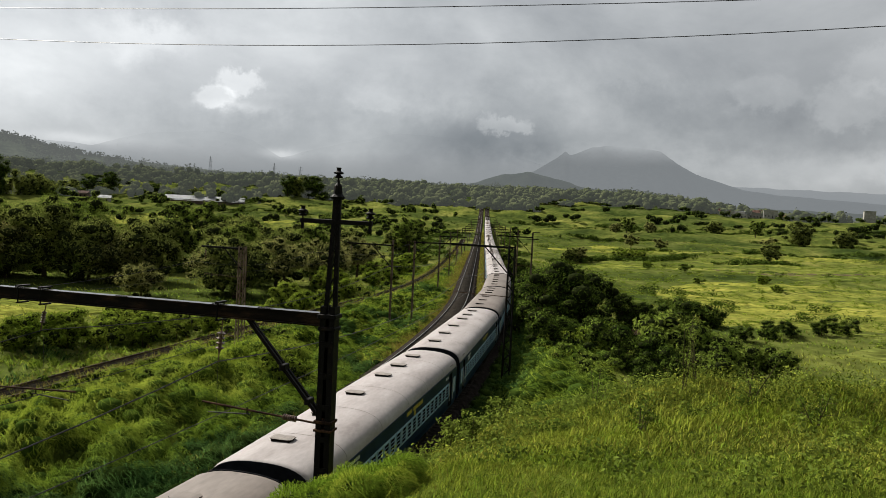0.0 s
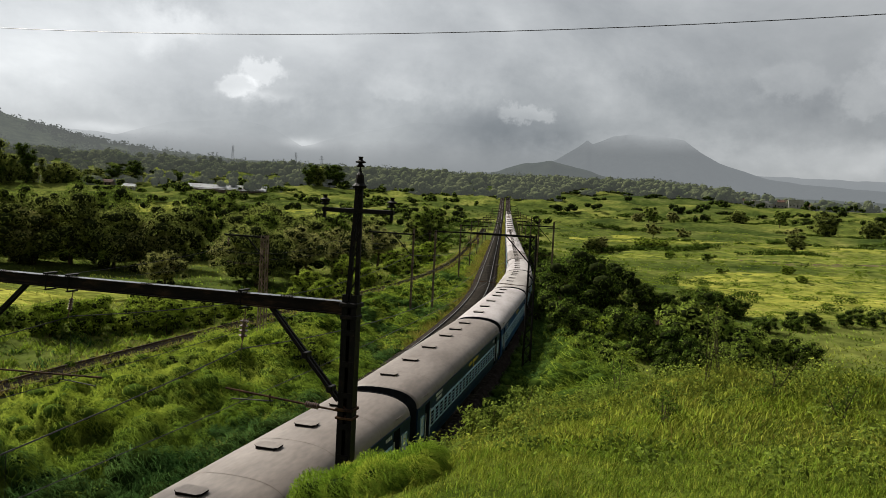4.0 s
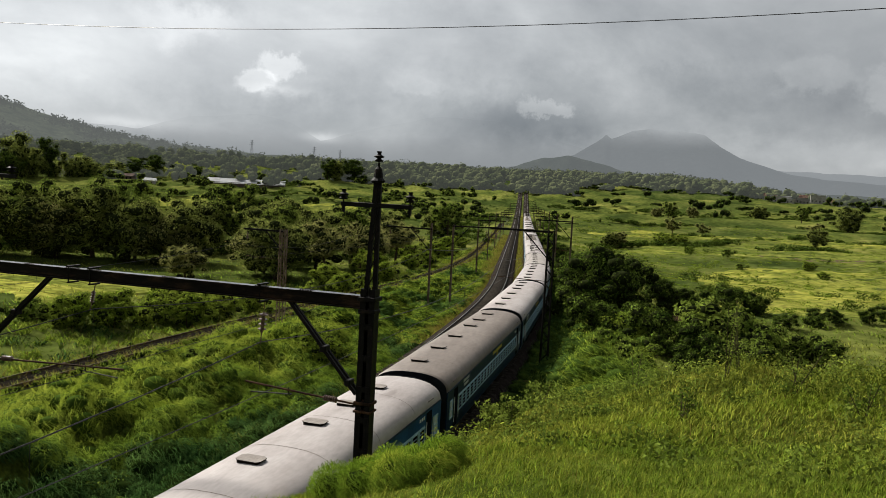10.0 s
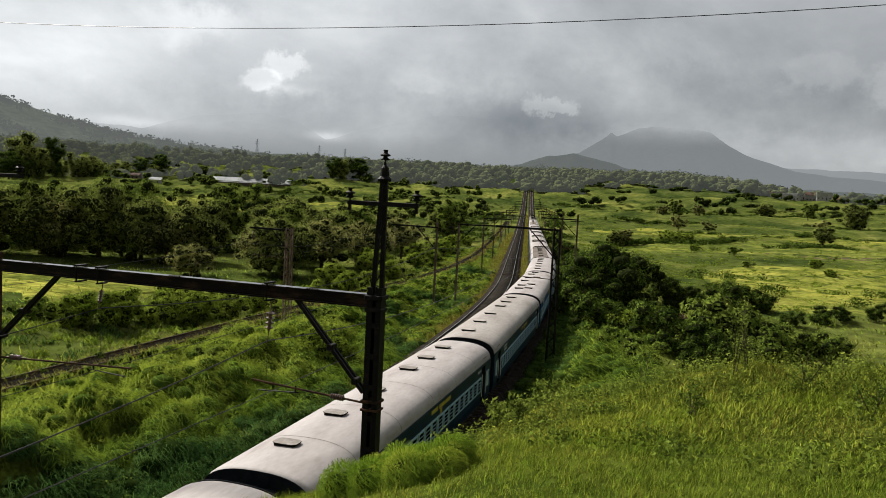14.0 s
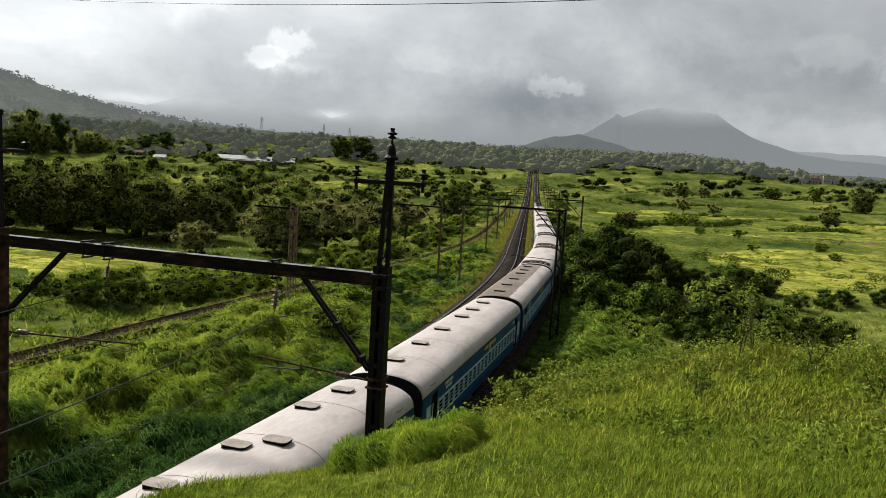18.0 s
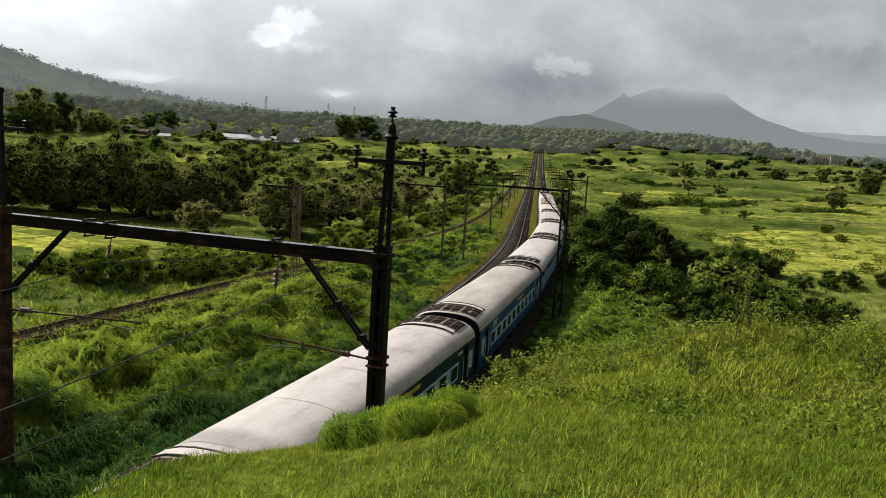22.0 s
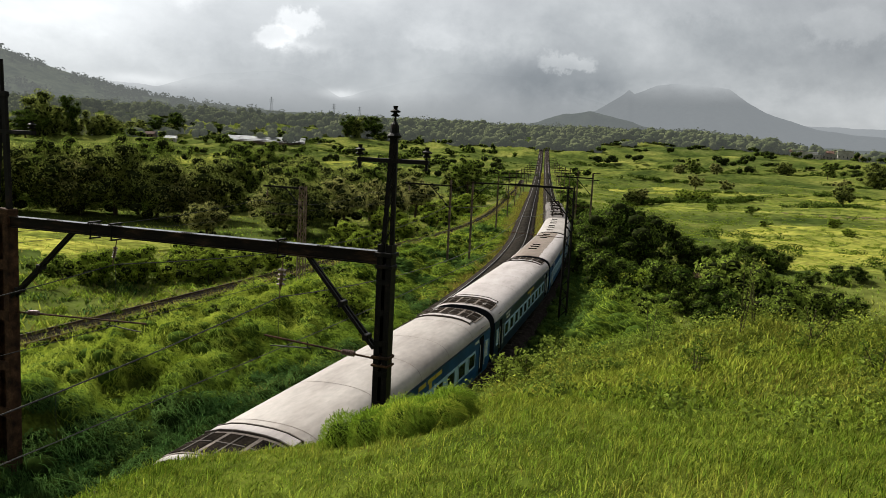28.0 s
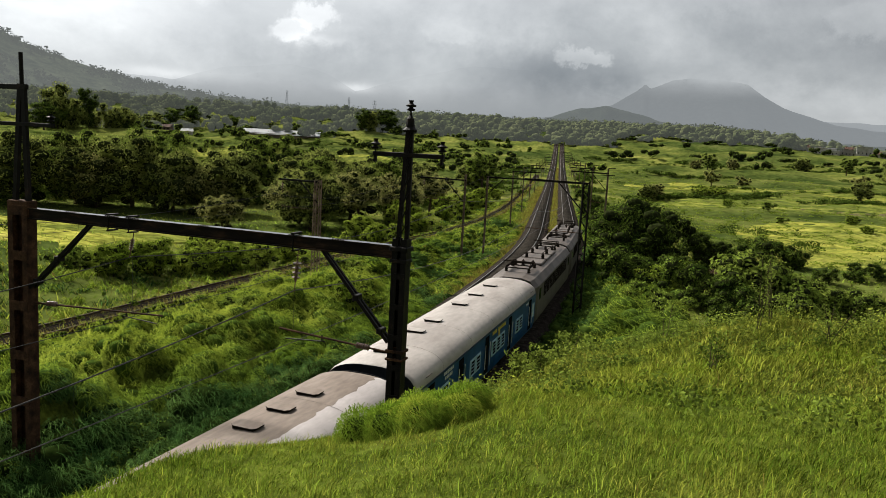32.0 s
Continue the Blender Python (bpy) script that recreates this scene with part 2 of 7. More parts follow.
def far_mat(name, low, high, haze_glow, amount, grain=0.006, cloud=None):
    """Distant bare and wooded slopes; the haze before them is put in as a glow of the surface."""
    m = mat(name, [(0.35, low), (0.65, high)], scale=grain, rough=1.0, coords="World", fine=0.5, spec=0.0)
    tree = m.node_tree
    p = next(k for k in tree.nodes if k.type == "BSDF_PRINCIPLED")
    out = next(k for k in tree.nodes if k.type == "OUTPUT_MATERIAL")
    # this emission paints the haze onto the surface
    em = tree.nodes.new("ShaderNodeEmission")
    em.inputs["Color"].default_value = (*(v * 0.66 for v in haze_glow), 1)
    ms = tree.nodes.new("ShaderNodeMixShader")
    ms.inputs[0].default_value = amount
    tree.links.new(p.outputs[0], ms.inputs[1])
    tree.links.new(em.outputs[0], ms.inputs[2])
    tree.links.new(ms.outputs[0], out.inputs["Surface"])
    if cloud:
        # the tops fade into the cloud base, between two heights
        n = lambda kind, **props: make_node(tree, kind, props)
        lk = tree.links.new
        geo = n("ShaderNodeNewGeometry")
        sep = n("ShaderNodeSeparateXYZ")
        lk(geo.outputs["Position"], sep.inputs[0])
        puff = n("ShaderNodeTexNoise")
        puff.inputs["Scale"].default_value = 0.0022
        puff.inputs["Detail"].default_value = 5
        lk(geo.outputs["Position"], puff.inputs["Vector"])
        up = n("ShaderNodeMath", operation="MULTIPLY_ADD")
        lk(puff.outputs["Fac"], up.inputs[0])
        up.inputs[1].default_value = 200
        lk(sep.outputs[2], up.inputs[2])
        fade = n("ShaderNodeMapRange")
        lk(up.outputs[0], fade.inputs[0])
        fade.inputs[1].default_value = cloud[0] + 100
        fade.inputs[2].default_value = cloud[1] + 100
        fade.inputs[4].default_value = cloud[2]
        clear = n("ShaderNodeBsdfTransparent")
        veil = n("ShaderNodeMixShader")
        lk(fade.outputs[0], veil.inputs[0])
        lk(ms.outputs[0], veil.inputs[1])
        lk(clear.outputs[0], veil.inputs[2])
        lk(veil.outputs[0], out.inputs["Surface"])
    return m


M = {}
M["ground"] = mat("meadow_ground", [(0.34, (0.042, 0.066, 0.012)), (0.45, (0.080, 0.115, 0.018)), (0.56, (0.130, 0.165, 0.027)), (0.70, (0.200, 0.222, 0.046))], scale=0.045, bump=0.35, bscale=1.1, detail=11, fine=0.35, coords="World", broad=0.5, spec=0.0, rough=1.0)
# the shade under the far trees is put into this floor's colour
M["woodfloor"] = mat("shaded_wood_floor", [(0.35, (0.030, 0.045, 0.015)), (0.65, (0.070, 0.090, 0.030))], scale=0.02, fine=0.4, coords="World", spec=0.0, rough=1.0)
M["pole"] = mat("weathered_pole_steel", [(0.35, (0.115, 0.078, 0.052)), (0.55, (0.22, 0.160, 0.115)), (0.75, (0.34, 0.255, 0.19))], scale=1.5, rough=0.7, fine=0.3, spec=0.05)
# turf colour kept dark to stand for shade in the gaps of the grass
M["underlay"] = mat("shade_dark_turf", [(0.35, (0.040, 0.066, 0.007)), (0.65, (0.100, 0.140, 0.014))], scale=0.8, rough=1.0, bump=0.08, bscale=4, fine=0.4, coords="World", spec=0.0)
M["ballast"] = mat("dark_ballast", [(0.3, (0.018, 0.015, 0.013)), (0.55, (0.036, 0.030, 0.026)), (0.75, (0.065, 0.056, 0.048))], scale=2.2, rough=1.0, bump=0.06, bscale=14, coords="World", fine=0.5, spec=0.0)
M["old_bed"] = mat("sooty_old_bed", [(0.3, (0.008, 0.007, 0.006)), (0.55, (0.016, 0.014, 0.011)), (0.75, (0.030, 0.028, 0.018))], scale=2.2, rough=1.0, bump=0.06, bscale=14, coords="World", fine=0.5, spec=0.0)
M["rail"] = mat("rusty_rail", [(0.3, (0.05, 0.032, 0.022)), (0.7, (0.10, 0.065, 0.045))], scale=3, rough=0.6, fine=0.3, spec=0.1, metal=0.0)
M["railtop"] = mat("worn_rail_top", [(0.3, (0.16, 0.15, 0.14)), (0.7, (0.28, 0.27, 0.26))], scale=3, rough=0.45, metal=1.0)
M["sleeper"] = mat("concrete_sleeper", [(0.3, (0.035, 0.031, 0.027)), (0.7, (0.075, 0.067, 0.058))], scale=3, vary=0.25, spec=0.0, rough=1.0)
M["steel"] = mat("dark_weathered_steel", [(0.36, (0.004, 0.0035, 0.003)), (0.58, (0.009, 0.0075, 0.0065)), (0.72, (0.030, 0.018, 0.012)), (0.84, (0.08, 0.042, 0.022))], scale=3.0, bump=0.004, bscale=40, fine=0.35, detail=9, metal=0.0, spec=0.1, rough=0.6)
M["rust"] = mat("rusted_steel", [(0.35, (0.028, 0.017, 0.012)), (0.55, (0.075, 0.040, 0.022)), (0.75, (0.16, 0.085, 0.045))], scale=3.0, rough=0.8, bump=0.004, bscale=40, fine=0.35, spec=0.05)
M["beam"] = mat("rain_streaked_beam", [(0.34, (0.005, 0.004, 0.0035)), (0.52, (0.012, 0.008, 0.006)), (0.66, (0.055, 0.030, 0.017)), (0.84, (0.15, 0.09, 0.058))], scale=2.0, rough=0.6, bump=0.004, bscale=40, fine=0.35, detail=9, stretch=(0.5, 2, 2), metal=0.0, spec=0.08)
M["wet"] = mat("rain_wet_steel", [(0.40, (0.012, 0.010, 0.009)), (0.7, (0.05, 0.04, 0.032))], scale=3.0, rough=0.16, fine=0.3, stretch=(0.6, 2, 2), spec=0.9)
M["frost"] = mat("frosted_pane", [(0.3, (0.45, 0.50, 0.52)), (0.7, (0.60, 0.65, 0.66))], scale=2, rough=0.3)
M["cream"] = mat("grimy_roof_fitting", [(0.3, (0.10, 0.078, 0.065)), (0.6, (0.19, 0.155, 0.13)), (0.8, (0.30, 0.26, 0.23))], scale=2.5, rough=0.6, fine=0.2, spec=0.1)
M["hood"] = mat("dusty_vent_hood", [(0.3, (0.20, 0.172, 0.152)), (0.6, (0.31, 0.278, 0.252)), (0.8, (0.42, 0.385, 0.358))], scale=2.5, rough=0.6, fine=0.2, spec=0.1)
M["wire"] = mat("dark_wire", [(0.3, (0.010, 0.010, 0.011)), (0.7, (0.022, 0.021, 0.02))], scale=4, rough=0.5, metal=0.0, spec=0.1)
M["insul"] = mat("brown_porcelain", [(0.3, (0.09, 0.05, 0.035)), (0.7, (0.18, 0.11, 0.08))], scale=8, rough=0.25)
M["roof_white"] = mat("pale_coach_roof", [(0.28, (0.280, 0.246, 0.233)), (0.42, (0.384, 0.346, 0.333)), (0.60, (0.448, 0.410, 0.398)), (0.8, (0.508, 0.472, 0.460))], scale=0.7, rough=0.6, bump=0.004, bscale=2.0, fine=0.08, detail=9, stretch=(1.5, 0.45, 1), spec=0.2)
M["roof_brown"] = mat("sooty_coach_roof", [(0.30, (0.120, 0.094, 0.076)), (0.5, (0.180, 0.147, 0.124)), (0.75, (0.245, 0.208, 0.180))], scale=0.5, rough=0.6, bump=0.004, bscale=2.0, fine=0.15, detail=9, stretch=(1.5, 0.45, 1))
M["roof_tan"] = mat("dusty_coach_roof", [(0.30, (0.23, 0.198, 0.175)), (0.5, (0.33, 0.295, 0.268)), (0.75, (0.42, 0.385, 0.352))], scale=0.5, rough=0.6, bump=0.004, bscale=2.0, fine=0.12, detail=9, stretch=(1.5, 0.45, 1))
M["roof_rust"] = mat("rust_washed_roof", [(0.30, (0.130, 0.098, 0.078)), (0.5, (0.200, 0.160, 0.132)), (0.75, (0.265, 0.220, 0.188))], scale=0.5, rough=0.7, fine=0.15, detail=9, stretch=(1.5, 0.45, 1), spec=0.1)
M["roof_grey"] = mat("grey_roof_stripe", [(0.30, (0.13, 0.108, 0.092)), (0.7, (0.22, 0.19, 0.168))], scale=0.6, rough=0.8, fine=0.15, detail=9, stretch=(1.5, 0.4, 1), spec=0.05)
M["blue"] = mat("deep_blue_paint", [(0.30, (0.003, 0.036, 0.110)), (0.5, (0.004, 0.055, 0.170)), (0.75, (0.008, 0.078, 0.225))], scale=0.9, rough=0.4, fine=0.15, detail=8, stretch=(1, 1, 0.4), spec=0.10)
M["teal"] = mat("dark_sea_blue_paint", [(0.30, (0.003, 0.012, 0.034)), (0.5, (0.004, 0.019, 0.054)), (0.75, (0.008, 0.030, 0.078))], scale=0.9, rough=0.4, fine=0.15, detail=8, stretch=(1, 1, 0.4), spec=0.10)
M["band"] = mat("light_blue_paint", [(0.30, (0.27, 0.43, 0.52)), (0.6, (0.38, 0.55, 0.64)), (0.8, (0.47, 0.63, 0.70))], scale=1.2, rough=0.5, fine=0.12, detail=8, spec=0.1)
# openings are flat slabs: the shade inside them is this colour
M["dark"] = mat("opening_shade", [(0.3, (0.006, 0.007, 0.008)), (0.7, (0.016, 0.017, 0.018))], scale=3, rough=0.5, spec=0.0)
# underframe soot; also the painted shade of vent gaps and fan wells
M["under"] = mat("soot_and_shade_black", [(0.3, (0.010, 0.009, 0.008)), (0.7, (0.035, 0.028, 0.022))], scale=2, rough=0.85, fine=0.3, spec=0.0)
M["vest"] = mat("gangway_rubber", [(0.3, (0.008, 0.009, 0.012)), (0.7, (0.020, 0.022, 0.026))], scale=4, rough=0.6, spec=0.05)
M["vent"] = mat("grimy_roof_vent", [(0.3, (0.05, 0.04, 0.034)), (0.6, (0.11, 0.09, 0.078)), (0.8, (0.20, 0.17, 0.15))], scale=3, rough=0.7, fine=0.2, spec=0.1)
M["yellow"] = mat("yellow_board", [(0.3, (0.42, 0.31, 0.03)), (0.7, (0.55, 0.42, 0.05))], scale=3, rough=0.5)
M["letters"] = mat("pale_letters", [(0.3, (0.55, 0.56, 0.56)), (0.7, (0.7, 0.7, 0.68))], scale=3, rough=0.5)
M["loco"] = mat("grimy_loco_brown", [(0.30, (0.036, 0.026, 0.020)), (0.5, (0.075, 0.056, 0.044)), (0.75, (0.135, 0.105, 0.085))], scale=0.8, rough=0.6, fine=0.25, detail=9)
M["glass"] = mat("tinted_window", [(0.3, (0.008, 0.010, 0.012)), (0.7, (0.014, 0.017, 0.020))], scale=2, rough=0.08, spec=0.6)
M["bark"] = mat("tree_bark", [(0.3, (0.035, 0.026, 0.018)), (0.7, (0.10, 0.075, 0.052))], scale=5, bump=0.02, bscale=18, stretch=(1, 1, 0.3), spec=0.0, rough=1.0)


# near-black green of the lumps that put shade into leaf gaps
M["gap_shade"] = mat("leaf_gap_shade", [(0.35, (0.010, 0.016, 0.004)), (0.65, (0.034, 0.048, 0.011))], scale=3, rough=1.0, spec=0.0)


def leaf(name, a, b, vary=0.35, trans=0.35):
    return mat(name, [(0.35, a), (0.65, b)], scale=0.35, rough=1.0, vary=vary, trans=trans, coords="World", spec=0.0)


M["leaf_dark"] = leaf("dark_leaves", (0.022, 0.050, 0.006), (0.102, 0.166, 0.020), 0.7, 0.16)
M["weed_leaf"] = leaf("fresh_weed_leaves", (0.100, 0.160, 0.014), (0.235, 0.300, 0.032), 0.5, 0.25)
M["tuft"] = leaf("shaggy_tuft_grass", (0.085, 0.165, 0.010), (0.185, 0.285, 0.024), 0.5, 0.25)
M["leaf_tree"] = leaf("green_tree_leaves", (0.125, 0.180, 0.028), (0.300, 0.375, 0.068), 0.5, 0.45)
M["leaf_mid"] = leaf("mid_green_leaves", (0.075, 0.140, 0.014), (0.205, 0.295, 0.038), 0.55, 0.38)
M["leaf_olive"] = leaf("olive_leaves", (0.155, 0.188, 0.040), (0.360, 0.395, 0.100), 0.5, 0.45)
M["leaf_bright"] = leaf("bright_leaves", (0.115, 0.200, 0.013), (0.250, 0.350, 0.036), 0.5, 0.35)
M["grass"] = leaf("fresh_grass", (0.172, 0.254, 0.017), (0.322, 0.384, 0.043), vary=0.32, trans=0.30)
M["grass_tall"] = leaf("tall_cane_grass", (0.095, 0.190, 0.012), (0.215, 0.335, 0.032), vary=0.55, trans=0.22)
# far leaves with distance haze mixed in as a faint glow
M["leaf_far"] = far_mat("hazed_far_leaves", (0.040, 0.062, 0.020), (0.100, 0.125, 0.045), (0.165, 0.180, 0.168), 0.48, 0.05)
# field green, brightened in colour for the sunlight lying on it
M["field"] = mat("sun_brightened_field", [(0.33, (0.120, 0.160, 0.022)), (0.46, (0.185, 0.225, 0.030)), (0.58, (0.265, 0.300, 0.042)), (0.74, (0.355, 0.370, 0.070))], scale=0.13, bump=0.6, bscale=0.7, detail=12, fine=0.55, coords="World", stretch=(0.5, 1.5, 1), broad=0.4, spec=0.0, rough=1.0)
M["field_green"] = mat("green_field", [(0.33, (0.080, 0.120, 0.018)), (0.5, (0.145, 0.190, 0.026)), (0.7, (0.24, 0.275, 0.046))], scale=0.10, bump=0.6, bscale=0.7, detail=12, fine=0.5, coords="World", stretch=(0.5, 1.5, 1), broad=0.4, spec=0.0, rough=1.0)
M["fallow"] = mat("fallow_earth", [(0.33, (0.075, 0.056, 0.036)), (0.5, (0.125, 0.098, 0.060)), (0.7, (0.17, 0.165, 0.045))], scale=0.10, bump=0.1, bscale=1.3, detail=9, fine=0.35, coords="World", stretch=(0.35, 1.6, 1), spec=0.0, rough=1.0)
M["grass_dry"] = leaf("yellowing_grass", (0.155, 0.135, 0.030), (0.255, 0.210, 0.052), vary=0.35, trans=0.35)
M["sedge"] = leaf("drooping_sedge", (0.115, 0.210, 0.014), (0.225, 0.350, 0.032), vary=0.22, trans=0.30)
# paler copy of the sedge, with the bank's sunlight put into its colour
M["sedge_light"] = leaf("sun_toned_sedge", (0.185, 0.290, 0.018), (0.315, 0.425, 0.042), vary=0.22, trans=0.30)
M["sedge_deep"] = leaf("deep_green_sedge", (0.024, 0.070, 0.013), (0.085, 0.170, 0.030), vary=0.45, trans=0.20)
# shade between the paler sedge blades, as a colour
M["sedge_heart"] = mat("sedge_gap_shade", [(0.35, (0.026, 0.055, 0.006)), (0.65, (0.070, 0.125, 0.014))], scale=2, rough=1.0, spec=0.0, coords="World")
# valley leaves with a thinner haze glow mixed in
M["wood_mid"] = far_mat("hazed_wood_leaves", (0.045, 0.070, 0.016), (0.140, 0.172, 0.054), (0.165, 0.180, 0.164), 0.25, 0.05)
# near-black for the shade deep inside the cane mounds
M["cane_heart"] = mat("cane_gap_shade", [(0.35, (0.006, 0.014, 0.002)), (0.65, (0.020, 0.038, 0.006))], scale=2, rough=1.0, spec=0.0, coords="World")
M["stalk"] = mat("green_brown_stalk", [(0.35, (0.06, 0.065, 0.022)), (0.65, (0.13, 0.13, 0.045))], scale=6, rough=1.0, spec=0.0)
M["stone"] = mat("dark_rock", [(0.3, (0.03, 0.028, 0.026)), (0.7, (0.10, 0.095, 0.088))], scale=2, rough=0.9, bump=0.04, fine=0.3)
M["water"] = mat("muddy_water", [(0.3, (0.075, 0.048, 0.030)), (0.7, (0.11, 0.075, 0.048))], scale=0.3, rough=0.12, coords="World")
M["wall"] = mat("limewashed_wall", [(0.3, (0.30, 0.28, 0.25)), (0.7, (0.52, 0.50, 0.46))], scale=0.6, rough=0.9, fine=0.15)
M["tile"] = mat("clay_roof", [(0.3, (0.12, 0.065, 0.045)), (0.7, (0.22, 0.12, 0.085))], scale=0.8, rough=0.9, fine=0.25)
M["sheet"] = mat("pale_sheet_roof", [(0.3, (0.55, 0.56, 0.57)), (0.7, (0.75, 0.76, 0.77))], scale=0.2, rough=0.35, fine=0.08)
M["brickred"] = mat("dull_brick", [(0.3, (0.13, 0.09, 0.075)), (0.7, (0.22, 0.16, 0.13))], scale=0.6, rough=0.95, fine=0.25)

# ---- the plan: a line that runs straight from afar, then bends to the left below the knoll ----
TRACK_X, BEND_Y, RADIUS = 2.7, 116.9, 494.0
SECOND = -5.2            # centre line of the empty track beside the train's
rng = np.random.default_rng(7)


def rise(d):
    d = np.asarray(d, float)
    low = 9.5e-5 * np.clip(d - 230, 0, None) ** 2
    return np.where(d < 850, low, 36.5 + np.clip(d - 850, 0, 650) * 0.052)


def on_track(s, off=0.0):
    """Plan place at s metres along the line (0 where the bend begins, less towards the knoll), off metres to its right."""
    s = np.asarray(s, float)
    th = np.clip(-s, 0, None) / RADIUS
    r = RADIUS + off
    x = np.where(s >= 0, TRACK_X + off, TRACK_X - RADIUS + r * np.cos(th))
    y = np.where(s >= 0, BEND_Y + s, BEND_Y - r * np.sin(th))
    return x, y


def to_track(x, y):
    x, y = np.asarray(x, float), np.asarray(y, float)
    dx, dy = x - (TRACK_X - RADIUS), BEND_Y - y
    s = np.where(y >= BEND_Y, y - BEND_Y, -np.arctan2(dy, dx) * RADIUS)
    off = np.where(y >= BEND_Y, x - TRACK_X, np.hypot(dx, dy) - RADIUS)
    return s, off


def third_off(s):
    return -12.2 - 6.3 * (1 - np.tanh((np.asarray(s, float) + 20) / 40))


def step(a, b, v):
    t = np.clip((v - a) / (b - a), 0, 1)
    return t * t * (3 - 2 * t)


WAVES = [(w, *rng.normal(size=2), rng.uniform(0, 6.28)) for w in (90, 61, 43, 31, 23, 17, 11, 7.5, 5.1, 3.4)]


def swell(x, y, lo=0.0, hi=1e9):
    out = 0
    for w, kx, ky, ph in WAVES:
        if lo <= w <= hi:
            k = math.hypot(kx, ky)
            out = out + w * np.sin((kx * x + ky * y) / k * 6.283 / w + ph)
    return out


def ground_z(x, y):
    x, y = np.asarray(x, float), np.asarray(y, float)
    s, off = to_track(x, y)
    d = np.hypot(x, y)
    az = np.degrees(np.arctan2(x, y))
    far = rise(d)
    far = far + (np.minimum(far, 23.0) - far) * step(10, 24, az)
    z = -0.8 + far + 0.004 * swell(x, y, 8, 100) * (1 + step(150, 700, d) * 4) + 0.02 * swell(x, y, 3, 8)
    z = z - 1.6 * step(9, 22, off) * (1 - step(180, 320, d))
    z = z + 1.3 * np.exp(-((off + 14) / 3.6) ** 2) * (1 - step(-60, -10, s))
    z = z + 1.2 * step(3, 12, third_off(s) - off) * (1 - step(60, 150, d)) * 0.6
    bank = step(0, 3, off - third_off(s)) * step(0, 2.5, -6.8 - off) * (1 - step(-20, 40, s))
    z = z + bank * 0.050 * swell(x, y, 3, 8)
    # the two roadbeds
    w = np.exp(-(np.clip(np.abs(off + 2.6) - 5.2, 0, None) / 2.2) ** 2)
    z = z * (1 - w) + (-0.75 + rise(y)) * w
    w3 = np.exp(-(np.clip(np.abs(off - third_off(s)) - 1.0, 0, None) / 1.8) ** 2) * np.where(s < 260, 1, 0)
    z = z * (1 - w3) + (-0.32 + rise(y)) * w3
    # the grassy knoll on which the camera stands, cut away beside the line
    fall = np.exp(np.interp(az, [-60, -35, -12, 5, 23, 45], [-2.8, -2.94, -3.69, -4.6, -5.6, -5.8]))
    lean = np.interp(az, [-60, -35, -12, 5, 23, 45], [-0.100, -0.100, 0.005, 0.02, 0.040, 0.040])
    back = step(75, 130, np.abs(az))
    knoll = 9.84 - (lean * d + fall * d * d) * (1 - back) + 0.014 * swell(x, y, 3, 12) * step(2, 9, d) + 0.016 * swell(x * 2.2, y * 2.2, 3, 8) * step(6, 14, d)
    knoll = knoll - 0.13 * np.exp(-((az + 19) / 5.0) ** 2) * step(3, 6, d)
    knoll = np.minimum(knoll, -0.7 + np.clip(off - 3.5, 0, None) * 2.5)
    knoll = np.where(d > 90 * (1 + back * 4), -9, knoll)
    m = np.maximum(z, knoll)
    return m + 0.35 * np.exp(-np.abs(z - knoll) / 0.5) * (off > 4)


# ---- mesh helpers ----
def fast_mesh(name, verts, quads, materials=(), slots=None, smooth=False, normals=None):
    me = bpy.data.meshes.new(name)
    verts, quads = np.ascontiguousarray(verts, np.float32), np.ascontiguousarray(quads, np.int32)
    k = quads.shape[1]
    me.vertices.add(len(verts))
    me.vertices.foreach_set("co", verts.ravel())
    me.loops.add(quads.size)
    me.loops.foreach_set("vertex_index", quads.ravel())
    me.polygons.add(len(quads))
    me.polygons.foreach_set("loop_start", np.arange(0, quads.size, k, dtype=np.int32))
    me.polygons.foreach_set("loop_total", np.full(len(quads), k, np.int32))
    if slots is not None:
        me.polygons.foreach_set("material_index", np.ascontiguousarray(slots, np.int32))
    if smooth or normals is not None:
        me.polygons.foreach_set("use_smooth", np.ones(len(quads), bool))
    for m in materials:
        me.materials.append(m)
    me.update(calc_edges=True)
    if normals is not None:
        me.normals_split_custom_set_from_vertices(np.ascontiguousarray(normals, np.float32))
    return me


def grid_quads(nu, nv):
    i = np.arange(nu * nv).reshape(nu, nv)
    return np.stack([i[:-1, :-1], i[1:, :-1], i[1:, 1:], i[:-1, 1:]], -1).reshape(-1, 4)


def mesh_of(bm, name, material, smooth=False):
    me = bpy.data.meshes.new(name)
    bm.normal_update()
    bm.to_mesh(me)
    bm.free()
    if material:
        me.materials.append(material)
    if smooth:
        for p in me.polygons:
            p.use_smooth = True
    return me


def part(name, data, material, parent, label="", at=None, smooth=False):
    """Links a bmesh, or a mesh already made, as one object under a thing or a part."""
    me = data if isinstance(data, bpy.types.Mesh) else mesh_of(data, name, material, smooth)
    ob = new(name, me)
    ob.parent = parent
    if at is not None:
        ob.matrix_basis = at
    if label:
        tagged(ob, label)
    return ob


